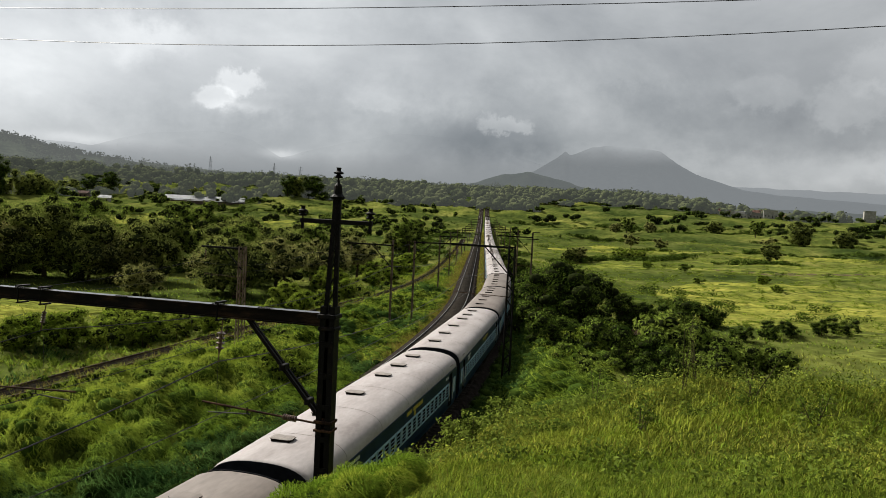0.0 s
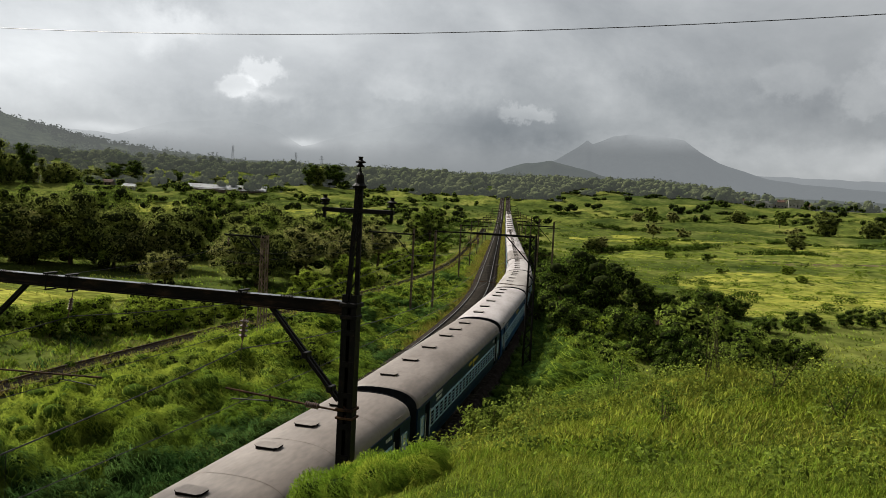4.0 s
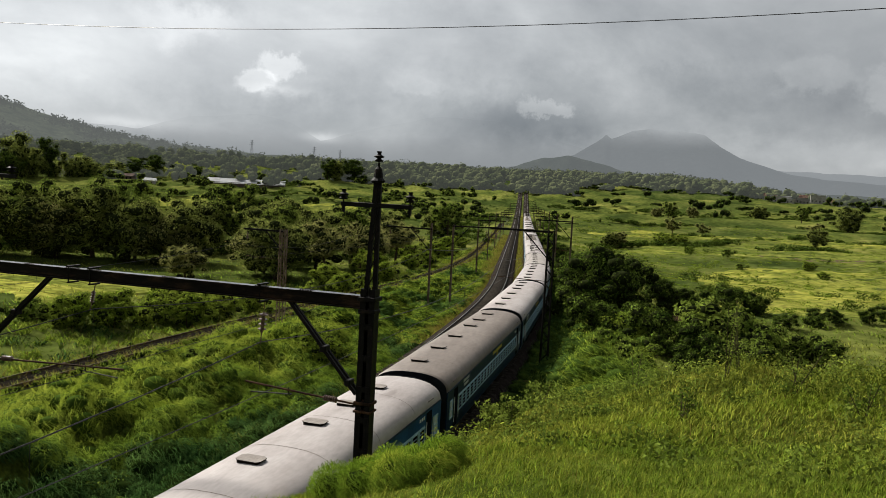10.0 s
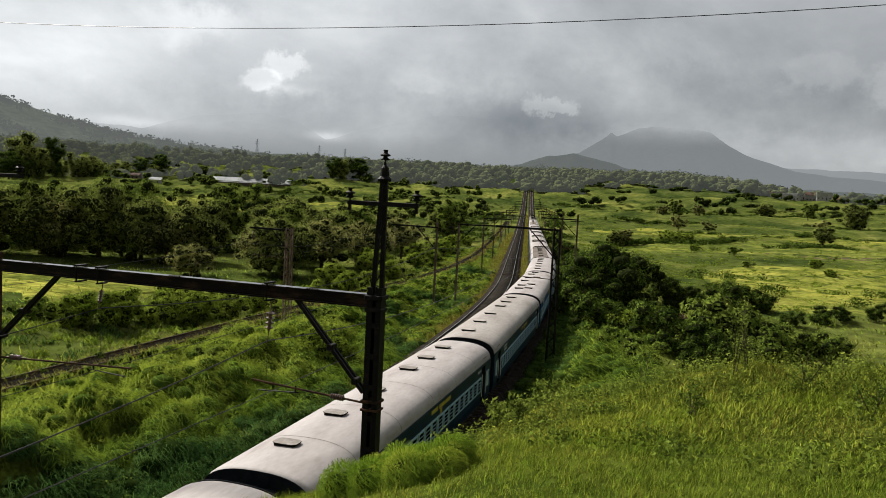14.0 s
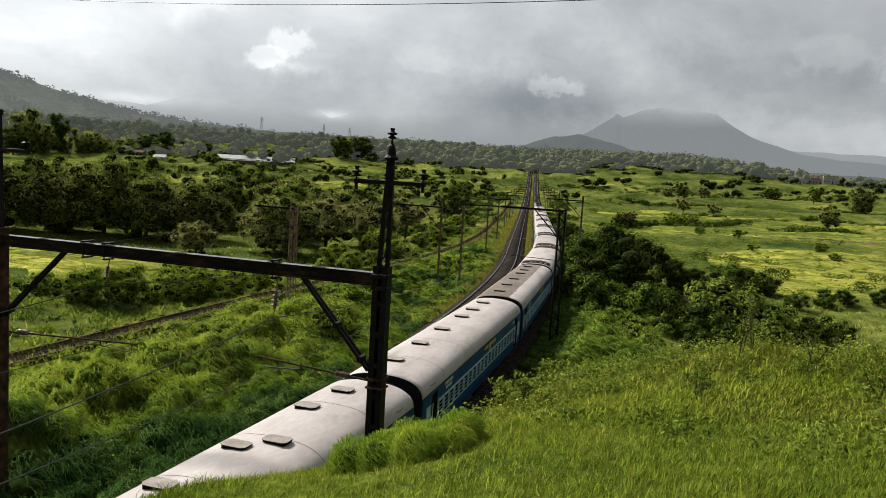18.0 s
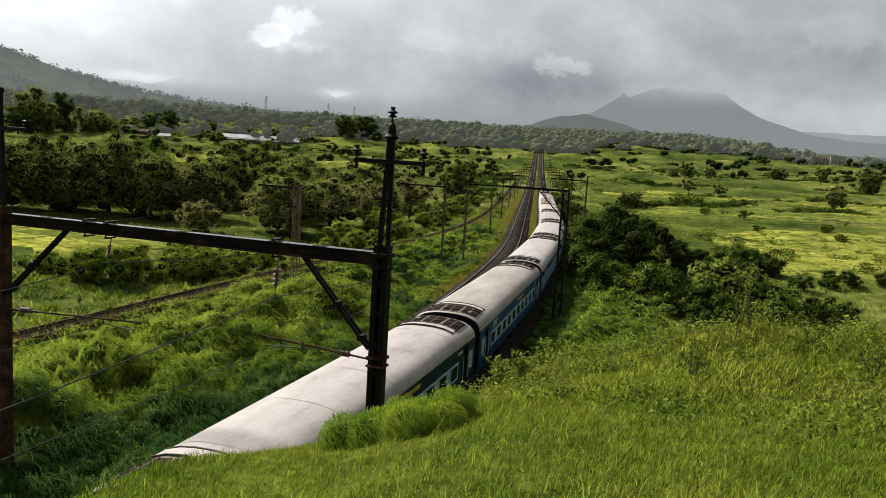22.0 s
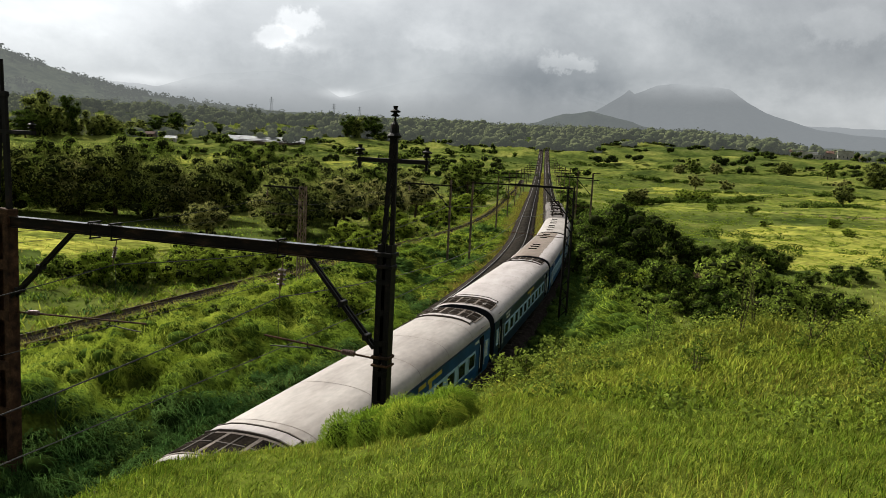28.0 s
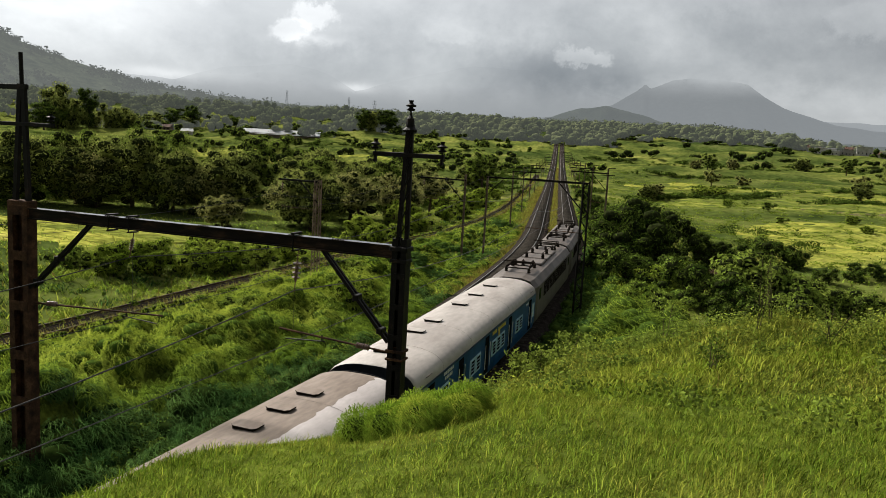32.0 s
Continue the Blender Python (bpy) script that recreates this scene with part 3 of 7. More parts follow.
def box(bm, lo, hi, bevel=0.0):
    lo, hi = Vector(lo), Vector(hi)
    g = bmesh.ops.create_cube(bm, size=1, matrix=Matrix.Translation((lo + hi) / 2) @ Matrix.Diagonal((*(hi - lo), 1)))
    if bevel:
        es = list({e for v in g["verts"] for e in v.link_edges})
        bmesh.ops.bevel(bm, geom=es, offset=bevel, segments=1, affect="EDGES")
    return bm


def bar(bm, a, b, w, h=None, round_sides=0):
    """A straight member from a to b, w wide and h deep, or a round one."""
    a, b = Vector(a), Vector(b)
    m = Matrix.Translation((a + b) / 2) @ (b - a).to_track_quat("Z", "Y").to_matrix().to_4x4()
    L = (b - a).length
    if round_sides:
        bmesh.ops.create_cone(bm, cap_ends=True, segments=round_sides, radius1=w / 2, radius2=w / 2, depth=L, matrix=m)
    else:
        bmesh.ops.create_cube(bm, size=1, matrix=m @ Matrix.Diagonal((w, h or w, L, 1)))
    return bm


def plate(ys, zs, solid, d, name, material):
    """One connected pierced plate in the y-z plane, d thick towards +x: solid(i, j) says which cells are filled."""
    ny, nz = len(ys), len(zs)
    bm = bmesh.new()
    f0 = [[bm.verts.new((0, y, z)) for z in zs] for y in ys]
    f1 = [[bm.verts.new((d, y, z)) for z in zs] for y in ys]
    full = [[0 <= i < ny - 1 and 0 <= j < nz - 1 and bool(solid(i, j)) for j in range(-1, nz)] for i in range(-1, ny)]
    for i in range(ny - 1):
        for j in range(nz - 1):
            if not full[i + 1][j + 1]:
                continue
            bm.faces.new((f1[i][j], f1[i + 1][j], f1[i + 1][j + 1], f1[i][j + 1]))
            for (a, b), (di, dj) in ((((i, j), (i + 1, j)), (0, -1)), (((i + 1, j + 1), (i, j + 1)), (0, 1)), (((i, j + 1), (i, j)), (-1, 0)), (((i + 1, j), (i + 1, j + 1)), (1, 0))):
                if not full[i + 1 + di][j + 1 + dj]:
                    bm.faces.new((f0[a[0]][a[1]], f0[b[0]][b[1]], f1[b[0]][b[1]], f1[a[0]][a[1]]))
    bmesh.ops.delete(bm, geom=[v for v in bm.verts if not v.link_faces], context="VERTS")
    return mesh_of(bm, name, material)


def extrude_profile(pts, axis, a, b):
    """A closed profile pulled along one axis from a to b: one connected bar."""
    bm = bmesh.new()

    def place(p, t):
        return {"x": (t, p[0], p[1]), "y": (p[0], t, p[1]), "z": (p[0], p[1], t)}[axis]
    r0 = [bm.verts.new(place(p, a)) for p in pts]
    r1 = [bm.verts.new(place(p, b)) for p in pts]
    n = len(pts)
    for i in range(n):
        bm.faces.new((r0[i], r0[(i + 1) % n], r1[(i + 1) % n], r1[i]))
    bm.faces.new(r0[::-1])
    bm.faces.new(r1)
    bmesh.ops.recalc_face_normals(bm, faces=bm.faces)
    return bm


def lathe(bm, profile, m=None, sides=12):
    rows = []
    for r, z in profile:
        rows.append([bm.verts.new((m or Matrix()) @ Vector((r * math.cos(6.2832 * i / sides), r * math.sin(6.2832 * i / sides), z))) for i in range(sides)])
    for p, q in zip(rows, rows[1:]):
        for i in range(sides):
            bm.faces.new((p[i], p[(i + 1) % sides], q[(i + 1) % sides], q[i]))
    bm.faces.new(rows[0][::-1])
    bm.faces.new(rows[-1])
    return bm


def thing(name, at, label, category, group=""):
    ob = new(name)
    ob.empty_display_size = 0.3
    ob.matrix_basis = at
    return tagged(ob, label, category, group)


# ---- ground ----
def build_ground():
    n = 440
    u = np.linspace(-1, 1, n)
    g = 4700 * np.sinh(7.2 * u) / np.sinh(7.2)
    x, y = np.meshgrid(g, g + 18, indexing="ij")
    z = ground_z(x, y)
    s, off = to_track(x, y)
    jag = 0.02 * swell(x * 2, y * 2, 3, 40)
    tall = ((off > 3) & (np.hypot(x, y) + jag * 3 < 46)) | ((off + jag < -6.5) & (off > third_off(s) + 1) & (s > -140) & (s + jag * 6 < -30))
    # slot 1: turf dark as the shade under tall grass; slot 2: shade-coloured wood floor
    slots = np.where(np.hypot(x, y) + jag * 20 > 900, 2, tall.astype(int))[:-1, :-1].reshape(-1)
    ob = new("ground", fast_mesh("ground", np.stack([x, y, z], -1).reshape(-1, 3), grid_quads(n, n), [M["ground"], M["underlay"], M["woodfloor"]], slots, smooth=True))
    tagged(ob, "rolling green monsoon meadow land with low wooded ridge", "ground", kind="structure")


def strip(name, s, profile, off, lift, materials, slots=None):
    """A long shape along the line: profile of (across, up) swept over s."""
    s = np.asarray(s, float)
    o = off(s) if callable(off) else np.full_like(s, off)
    rows = []
    for a, h in profile:
        x, y = on_track(s, o + a)
        rows.append(np.stack([x, y, rise(y) + h + lift], -1))
    v = np.stack(rows, 1)
    q = grid_quads(len(s), len(profile))[:, ::-1]
    return fast_mesh(name, v.reshape(-1, 3), q, materials, None if slots is None else np.tile(slots, len(s) - 1))


RUN = np.concatenate([np.arange(-190, 0, 3.0), np.arange(0, 596, 8.0)])
RUN3 = np.concatenate([np.arange(-190, 0, 3.0), np.arange(0, 250, 8.0)])


def build_tracks():
    bed = [(-2.0, -0.75), (-1.6, -0.24), (-1.35, -0.17), (1.35, -0.17), (1.6, -0.24), (2.0, -0.75)]
    narrow = [(-1.25, -0.6), (-0.95, -0.19), (0.95, -0.19), (1.25, -0.6)]
    for name, off, run, lift, shape in (("track_bed_main", 0.0, RUN, 0, bed), ("track_bed_second", SECOND, RUN, 0.004, bed), ("track_bed_third", third_off, RUN3, 0.0, narrow)):
        ob = new(name, strip(name, run, shape, off, lift, [M["ballast" if lift or not callable(off) else "old_bed"]]))
        tagged(ob, "dark oily stone ballast of a railway track", "track bed", kind="structure")
    rail = [(-0.075, -0.17), (-0.02, -0.14), (-0.02, -0.04), (-0.036, -0.03), (-0.036, 0), (0.036, 0), (0.036, -0.03), (0.02, -0.04), (0.02, -0.14), (0.075, -0.17)]
    for off, run, lift in ((0.0, RUN, 0), (SECOND, RUN, 0), (third_off, RUN3, -0.02)):
        for side in (-0.874, 0.874):
            prof = [(a + side, h) for a, h in rail]
            ob = new("rail", strip("rail", run, prof, off, lift, [M["rail"], M["rail"] if lift else M["railtop"]], [0, 0, 0, 0, 1, 0, 0, 0, 0]))
            tagged(ob, "long rusty steel rail with worn bright top", "rail", "rails of the tracks")
    # sleepers: one piece of mesh per track, countless to the eye
    for off, s0, s1, lift in ((0.0, -130, 330, 0), (SECOND, -130, 330, 0)):
        s = np.arange(s0, s1, 0.62)
        o = off(s) if callable(off) else np.full_like(s, off)
        corners = np.array([(-1.3, -0.12, -0.135), (1.3, -0.12, -0.135), (1.3, 0.12, -0.135), (-1.3, 0.12, -0.135), (-1.3, -0.12, -0.25), (1.3, -0.12, -0.25), (1.3, 0.12, -0.25), (-1.3, 0.12, -0.25)])
        v = []
        for a, b, h in corners:
            x, y = on_track(s + b, o + a)
            v.append(np.stack([x, y, rise(y) + h + lift], -1))
        v = np.stack(v, 1)
        f = np.array([(0, 1, 2, 3), (0, 4, 5, 1), (1, 5, 6, 2), (2, 6, 7, 3), (3, 7, 4, 0)])
        q = (np.arange(len(s))[:, None, None] * 8 + f[None]).reshape(-1, 4)
        ob = new("sleepers", fast_mesh("sleepers", v.reshape(-1, 3), q, [M["sleeper"]]))
        tagged(ob, "grimy concrete sleepers half sunk in the ballast", "sleepers", kind="stuff")


build_ground()
build_tracks()


# ---- far hills ----
def ridge(name, label, pts, dist, depth, material, rough):
    az = np.linspace(pts[0][0], pts[-1][0], 520)
    el = np.interp(az, [p[0] for p in pts], [p[1] for p in pts])
    k = np.exp(-np.linspace(-3, 3, 5) ** 2)
    el = np.convolve(np.pad(el, 2, mode="edge"), k / k.sum(), "valid")
    wob = sum(np.sin(az * f + ph) / f for f, ph in ((2.3, 0.4), (4.1, 1.9), (7.7, 3.0), (13.1, 0.7), (22.0, 2.2)))
    el = el + rough * wob
    rows = []
    for j, t in enumerate(np.linspace(0, 1, 26)):
        r = dist - depth * (1 - t) + 0.012 * dist * np.sin(az * 3.1 + j * 0.9) * (1 - t) * t
        crest = 11.4 + el * dist
        gully = 1 + 0.03 * np.sin(az * 1.3 + 2.5 * np.sin(az * 0.47) + 3 * t) * t * (1 - t) * 4
        z = 20 + (crest - 20) * t ** 1.5 * (gully if j < 25 else 1)
        a = np.radians(az)
        rows.append(np.stack([r * np.sin(a), r * np.cos(a), z], -1))
    a = np.radians(az)
    rows.append(np.stack([(dist + 250) * np.sin(a), (dist + 250) * np.cos(a), np.full_like(a, 0.0)], -1))
    v = np.stack(rows, 0)
    ob = new(name, fast_mesh(name, v.reshape(-1, 3), grid_quads(len(rows), len(az))[:, ::-1], [material], smooth=True))
    tagged(ob, label, "hill", kind="structure")


# the haze of each hill is a glow in its own material
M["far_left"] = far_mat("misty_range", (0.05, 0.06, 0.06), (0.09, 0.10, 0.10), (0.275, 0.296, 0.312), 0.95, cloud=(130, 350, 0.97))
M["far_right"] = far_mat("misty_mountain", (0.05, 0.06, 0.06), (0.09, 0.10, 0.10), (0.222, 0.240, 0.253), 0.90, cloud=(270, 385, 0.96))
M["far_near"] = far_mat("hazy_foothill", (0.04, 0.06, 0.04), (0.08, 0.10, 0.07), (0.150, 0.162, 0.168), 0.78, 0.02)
M["far_hill"] = far_mat("hazed_wooded_hill", (0.012, 0.026, 0.010), (0.080, 0.108, 0.048), (0.190, 0.203, 0.197), 0.60, 0.03)
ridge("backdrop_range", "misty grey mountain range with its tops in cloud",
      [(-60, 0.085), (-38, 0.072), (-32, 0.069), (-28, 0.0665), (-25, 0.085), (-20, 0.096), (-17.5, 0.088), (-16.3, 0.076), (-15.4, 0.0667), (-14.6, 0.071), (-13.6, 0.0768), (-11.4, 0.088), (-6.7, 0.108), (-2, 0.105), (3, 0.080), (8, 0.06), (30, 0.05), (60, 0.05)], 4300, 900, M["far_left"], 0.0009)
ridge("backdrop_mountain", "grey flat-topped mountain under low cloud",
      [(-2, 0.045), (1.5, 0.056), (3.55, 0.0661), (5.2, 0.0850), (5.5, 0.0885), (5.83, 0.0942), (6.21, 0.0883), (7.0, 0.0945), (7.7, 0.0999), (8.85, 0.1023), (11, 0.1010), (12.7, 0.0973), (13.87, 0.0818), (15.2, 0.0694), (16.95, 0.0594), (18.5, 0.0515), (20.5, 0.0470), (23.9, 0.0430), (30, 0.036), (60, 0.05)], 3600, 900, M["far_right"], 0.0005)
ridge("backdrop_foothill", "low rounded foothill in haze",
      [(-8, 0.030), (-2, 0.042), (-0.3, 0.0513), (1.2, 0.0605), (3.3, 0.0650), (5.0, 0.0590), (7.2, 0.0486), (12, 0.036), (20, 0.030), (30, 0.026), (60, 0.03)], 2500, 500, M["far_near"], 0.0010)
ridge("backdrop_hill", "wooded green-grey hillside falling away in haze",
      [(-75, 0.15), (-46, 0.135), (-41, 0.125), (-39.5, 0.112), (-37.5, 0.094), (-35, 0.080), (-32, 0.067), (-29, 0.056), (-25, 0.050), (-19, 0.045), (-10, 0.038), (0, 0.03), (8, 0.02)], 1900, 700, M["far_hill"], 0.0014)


def field(x0, x1, y0, y1, material, label, seed):
    """A cultivated piece of land that lies just over the ground, with an uneven edge."""
    g = np.random.default_rng(seed)
    nx, ny = 60, 40
    u, v = np.meshgrid(np.linspace(0, 1, nx), np.linspace(0, 1, ny), indexing="ij")
    ph = g.uniform(0, 6.28, 4)
    y = y0 + (y1 - y0) * v + (x1 - x0) * 0.03 * np.sin(u * 7 + ph[0]) + 1.6 * np.sin(u * 23 + ph[1])
    x = x0 + (x1 - x0) * u + 5 * np.sin(v * 6 + ph[2]) + 0.35 * (y - y0)
    edge = (u < 0.01) | (u > 0.99) | (v < 0.01) | (v > 0.99)
    z = ground_z(x, y) + np.where(edge, -0.25, 0.16)
    ob = new("field", fast_mesh("field", np.stack([x, y, z], -1).reshape(-1, 3), grid_quads(nx, ny), [M[material]], smooth=True))
    tagged(ob, label, "field", kind="structure")


field(22, 120, 112, 205, "field", "yellow-green grass field with sunlight in its colour", 1)
field(44, 130, 88, 108, "field_green", "low green field beside the thicket", 2)
field(72, 122, 240, 256, "fallow", "strip of bare brown fallow land", 3)
field(26, 150, 228, 300, "field_green", "green field behind the fallow strip", 4)
field(30, 190, 310, 372, "field", "pale green field on the rising slope", 5)
field(-92, -44, 66, 92, "field", "sunlit green meadow before the grove", 6)
field(-230, -120, 300, 420, "field", "sunlit meadow below the hamlet", 7)

# ---- the train ----
COACH, PITCH, HALF = 21.34, 22.3, 1.74
SPEED, START = 14.547, -95.0       # metres a second; place of the first gap at 0 s
ROOF_EDGE, ROOF_TOP, FLOOR = 2.97, 3.76, 1.12
MESHES = {}


def cached(key, make):
    if key not in MESHES:
        MESHES[key] = make()
    return MESHES[key]


def roof_arc(n=18, half=HALF, edge=ROOF_EDGE, top=ROOF_TOP):
    """Cross-section of the roof from side to side: tight shoulders, nearly flat crown."""
    pts = []
    for i in range(n + 1):
        a = math.pi * i / n
        c, s = math.cos(a), math.sin(a)
        pts.append((-half * math.copysign(abs(c) ** 0.80, c), edge + (top - edge) * abs(s) ** 0.84))
    return pts


def roof_mesh(length, materials, stripe=False, name="roof"):
    arc = roof_arc()
    cuts = 110 if stripe else 20
    ys = [-length / 2, -length / 2 + 0.25] + [-length / 2 + 0.25 + (length - 0.5) * i / cuts for i in range(1, cuts)] + [length / 2 - 0.25, length / 2]
    g = np.random.default_rng(77)
    bm = bmesh.new()
    rows = []
    for j, y in enumerate(ys):
        end = j in (0, len(ys) - 1)
        fray = [g.uniform(-0.07, 0.07) if stripe and i == 11 else 0 for i in range(len(arc))]
        rows.append([bm.verts.new((x * (0.985 if end else 1) + dx, y, z - (0.05 if end else 0))) for (x, z), dx in zip(arc, fray)])
    for j, (p, q) in enumerate(zip(rows, rows[1:])):
        for i in range(len(arc) - 1):
            f = bm.faces.new((p[i], p[i + 1], q[i + 1], q[i]))
            f.smooth = True
            if stripe and 0.20 < (i + 0.5) / (len(arc) - 1) < 0.60:
                f.material_index = 1
    for row, flip in ((rows[0], False), (rows[-1], True)):
        f = bm.faces.new(row if flip else row[::-1])
    me = mesh_of(bm, name, None)
    for m in materials:
        me.materials.append(m)
    return me


def body_mesh(length, paint):
    """Side shell with a turned-under foot; a light band is a part of its own."""
    bm = bmesh.new()
    prof = [(-HALF + 0.10, FLOOR - 0.28), (-HALF, FLOOR + 0.15), (-HALF, ROOF_EDGE), (HALF, ROOF_EDGE), (HALF, FLOOR + 0.15), (HALF - 0.10, FLOOR - 0.28)]
    a = [bm.verts.new((x, -length / 2, z)) for x, z in prof]
    b = [bm.verts.new((x, length / 2, z)) for x, z in prof]
    n = len(prof)
    for i in range(n):
        bm.faces.new((a[i], a[(i + 1) % n], b[(i + 1) % n], b[i]))
    bm.faces.new(a[::-1])
    bm.faces.new(b)
    bmesh.ops.recalc_face_normals(bm, faces=bm.faces)
    return mesh_of(bm, "body", paint)


def slab(lo, hi, material, name, bevel=0.0):
    return mesh_of(box(bmesh.new(), lo, hi, bevel), name, material)


def window_mesh(w, h, bars):
    """Light-blue frame round a dark opening, with bars or one sealed pane; one pierced plate that faces +x."""
    t = 0.05
    zs = [-t, 0]
    for k in range(1, bars + 1):
        zs += [h * k / (bars + 1) - 0.008, h * k / (bars + 1) + 0.008]
    zs += [h, h + t]
    ys = [-w / 2 - t, -w / 2, w / 2, w / 2 + t]
    return plate(ys, zs, lambda i, j: i != 1 or j % 2 == 0, 0.03, "window", M["band"])


def vent_mesh(paint):
    """Square low ventilator: a curb under a thin flat hood with clipped corners; curb, rim and underside are painted
    with the hood's shadow.
    """
    bm = bmesh.new()
    box(bm, (-0.33, -0.23, -0.08), (0.33, 0.23, 0.075))
    for f in bm.faces:
        f.material_index = 1
    ring = [(-0.40, -0.17), (-0.28, -0.28), (0.28, -0.28), (0.40, -0.17), (0.40, 0.17), (0.28, 0.28), (-0.28, 0.28), (-0.40, 0.17)]
    lo = [bm.verts.new((x, y, 0.065)) for x, y in ring]
    hi = [bm.verts.new((x, y, 0.092)) for x, y in ring]
    top = [bm.verts.new((x * 0.8, y * 0.8, 0.098)) for x, y in ring]
    for i in range(8):
        bm.faces.new((lo[i], lo[(i + 1) % 8], hi[(i + 1) % 8], hi[i])).material_index = 1
        bm.faces.new((hi[i], hi[(i + 1) % 8], top[(i + 1) % 8], top[i]))
    bm.faces.new(lo[::-1]).material_index = 1
    bm.faces.new(top)
    me = mesh_of(bm, "roof_vent", M[paint])
    me.materials.append(M["under"])
    return me


def arc_patch(x0, x1, y0, y1, lift, thick, material, name):
    """A plate that follows the roof's curve between two places across it."""
    bm = bmesh.new()
    xs = [x0 + (x1 - x0) * i / 6 for i in range(7)]
    rows = []
    for y, up in ((y0, lift - thick), (y0, lift), (y1, lift), (y1, lift - thick)):
        rows.append([bm.verts.new((x, y, roof_height(x) + up)) for x in xs])
    for p, q in zip(rows, rows[1:]):
        for i in range(6):
            bm.faces.new((p[i], p[i + 1], q[i + 1], q[i]))
    for i in (0, 6):
        bm.faces.new([r[i] for r in (rows if i else rows[::-1])])
    bmesh.ops.recalc_face_normals(bm, faces=bm.faces)
    return mesh_of(bm, name, material)


def cooling_end(ob, y_end, turn):
    """Three dark plates in a cream frame across the roof's end, painted as shaded wells, with a patched, ribbed strip
    behind.
    """
    unit = part("cooling_unit", cached("unit_frame", lambda: arc_patch(-1.42, 1.42, 0.30, 1.95, 0.030, 0.05, M["cream"], "cooling_unit")), None, ob, "cream framed roof-end cooling unit", at=pose(0, y_end, 0, 0, 0, turn))
    for x0, x1 in ((-1.34, -0.56), (-0.42, 0.42), (0.56, 1.34)):
        # no hole here: the well's shade is the plate's colour
        part("well", cached(f"well{x0}", lambda: arc_patch(x0, x1, 0.42, 1.80, 0.040, 0.02, M["under"], "well")), None, unit, "dark plate painted as a fan well's shade")
        part("well_bar", cached(f"wbar{x0}", lambda: arc_patch(x0, x1, 1.10, 1.15, 0.062, 0.03, M["vent"], "well_bar")), None, unit)
        part("well_bar", cached(f"wbarl{x0}", lambda: arc_patch((x0 + x1) / 2 - 0.025, (x0 + x1) / 2 + 0.025, 0.42, 1.80, 0.064, 0.03, M["vent"], "well_bar")), None, unit)
    part("hood", cached("unit_hood", lambda: arc_patch(-1.30, 1.30, 1.97, 2.55, 0.055, 0.10, M["roof_white"], "hood")), None, unit, "dented metal hood strip")
    for y in (1.99, 2.53):
        part("rib", cached(f"unit_rib{y}", lambda: arc_patch(-1.36, 1.36, y - 0.025, y + 0.025, 0.085, 0.08, M["vent"], "rib")), None, unit)
    part("fan_box", cached("fan_box", lambda: slab((0.75, 0.75, roof_height(0.9) + 0.03), (1.02, 1.0, roof_height(0.9) + 0.05), M["roof_white"], "fan_box", 0.01)), None, unit, "small white box")


def bogie_mesh():
    bm = bmesh.new()
    for x in (-1.15, 1.0):
        box(bm, (x, -1.75, 0.55), (x + 0.15, 1.75, 0.78), 0.03)
    box(bm, (-1.1, -0.3, 0.5), (1.1, 0.3, 0.85), 0.03)
    for y in (-1.45, 1.45):
        bar(bm, (-1.2, y, 0.46), (1.2, y, 0.46), 0.17, round_sides=10)
    return mesh_of(bm, "bogie", M["under"])


def wheel_mesh():
    bm = bmesh.new()
    lathe(bm, [(0.46, -0.07), (0.485, -0.045), (0.46, -0.03), (0.455, 0.06), (0.20, 0.05)], Matrix.Rotation(math.pi / 2, 4, "Y"), 20)
    return mesh_of(bm, "wheel", M["under"])


def add_bogies(ob, half_base):
    for y in (-half_base, half_base):
        bg = part("bogie", cached("bogie", bogie_mesh), None, ob, at=pose(0, y, 0))
        for dy in (-1.45, 1.45):
            for x in (-0.84, 0.84):
                part("wheel", cached("wheel", wheel_mesh), None, bg, at=pose(x, dy, 0.46, 0, 0, 0 if x > 0 else 180))


def bars_text(w, h, n, gap, material, name):
    """A line of unreadable lettering as plain bars; it faces +x."""
    bm = bmesh.new()
    step_ = w / n
    for i in range(n):
        y0 = -w / 2 + i * step_
        box(bm, (0, y0, 0), (0.008, y0 + step_ * (1 - gap), h))
    return mesh_of(bm, name, material)


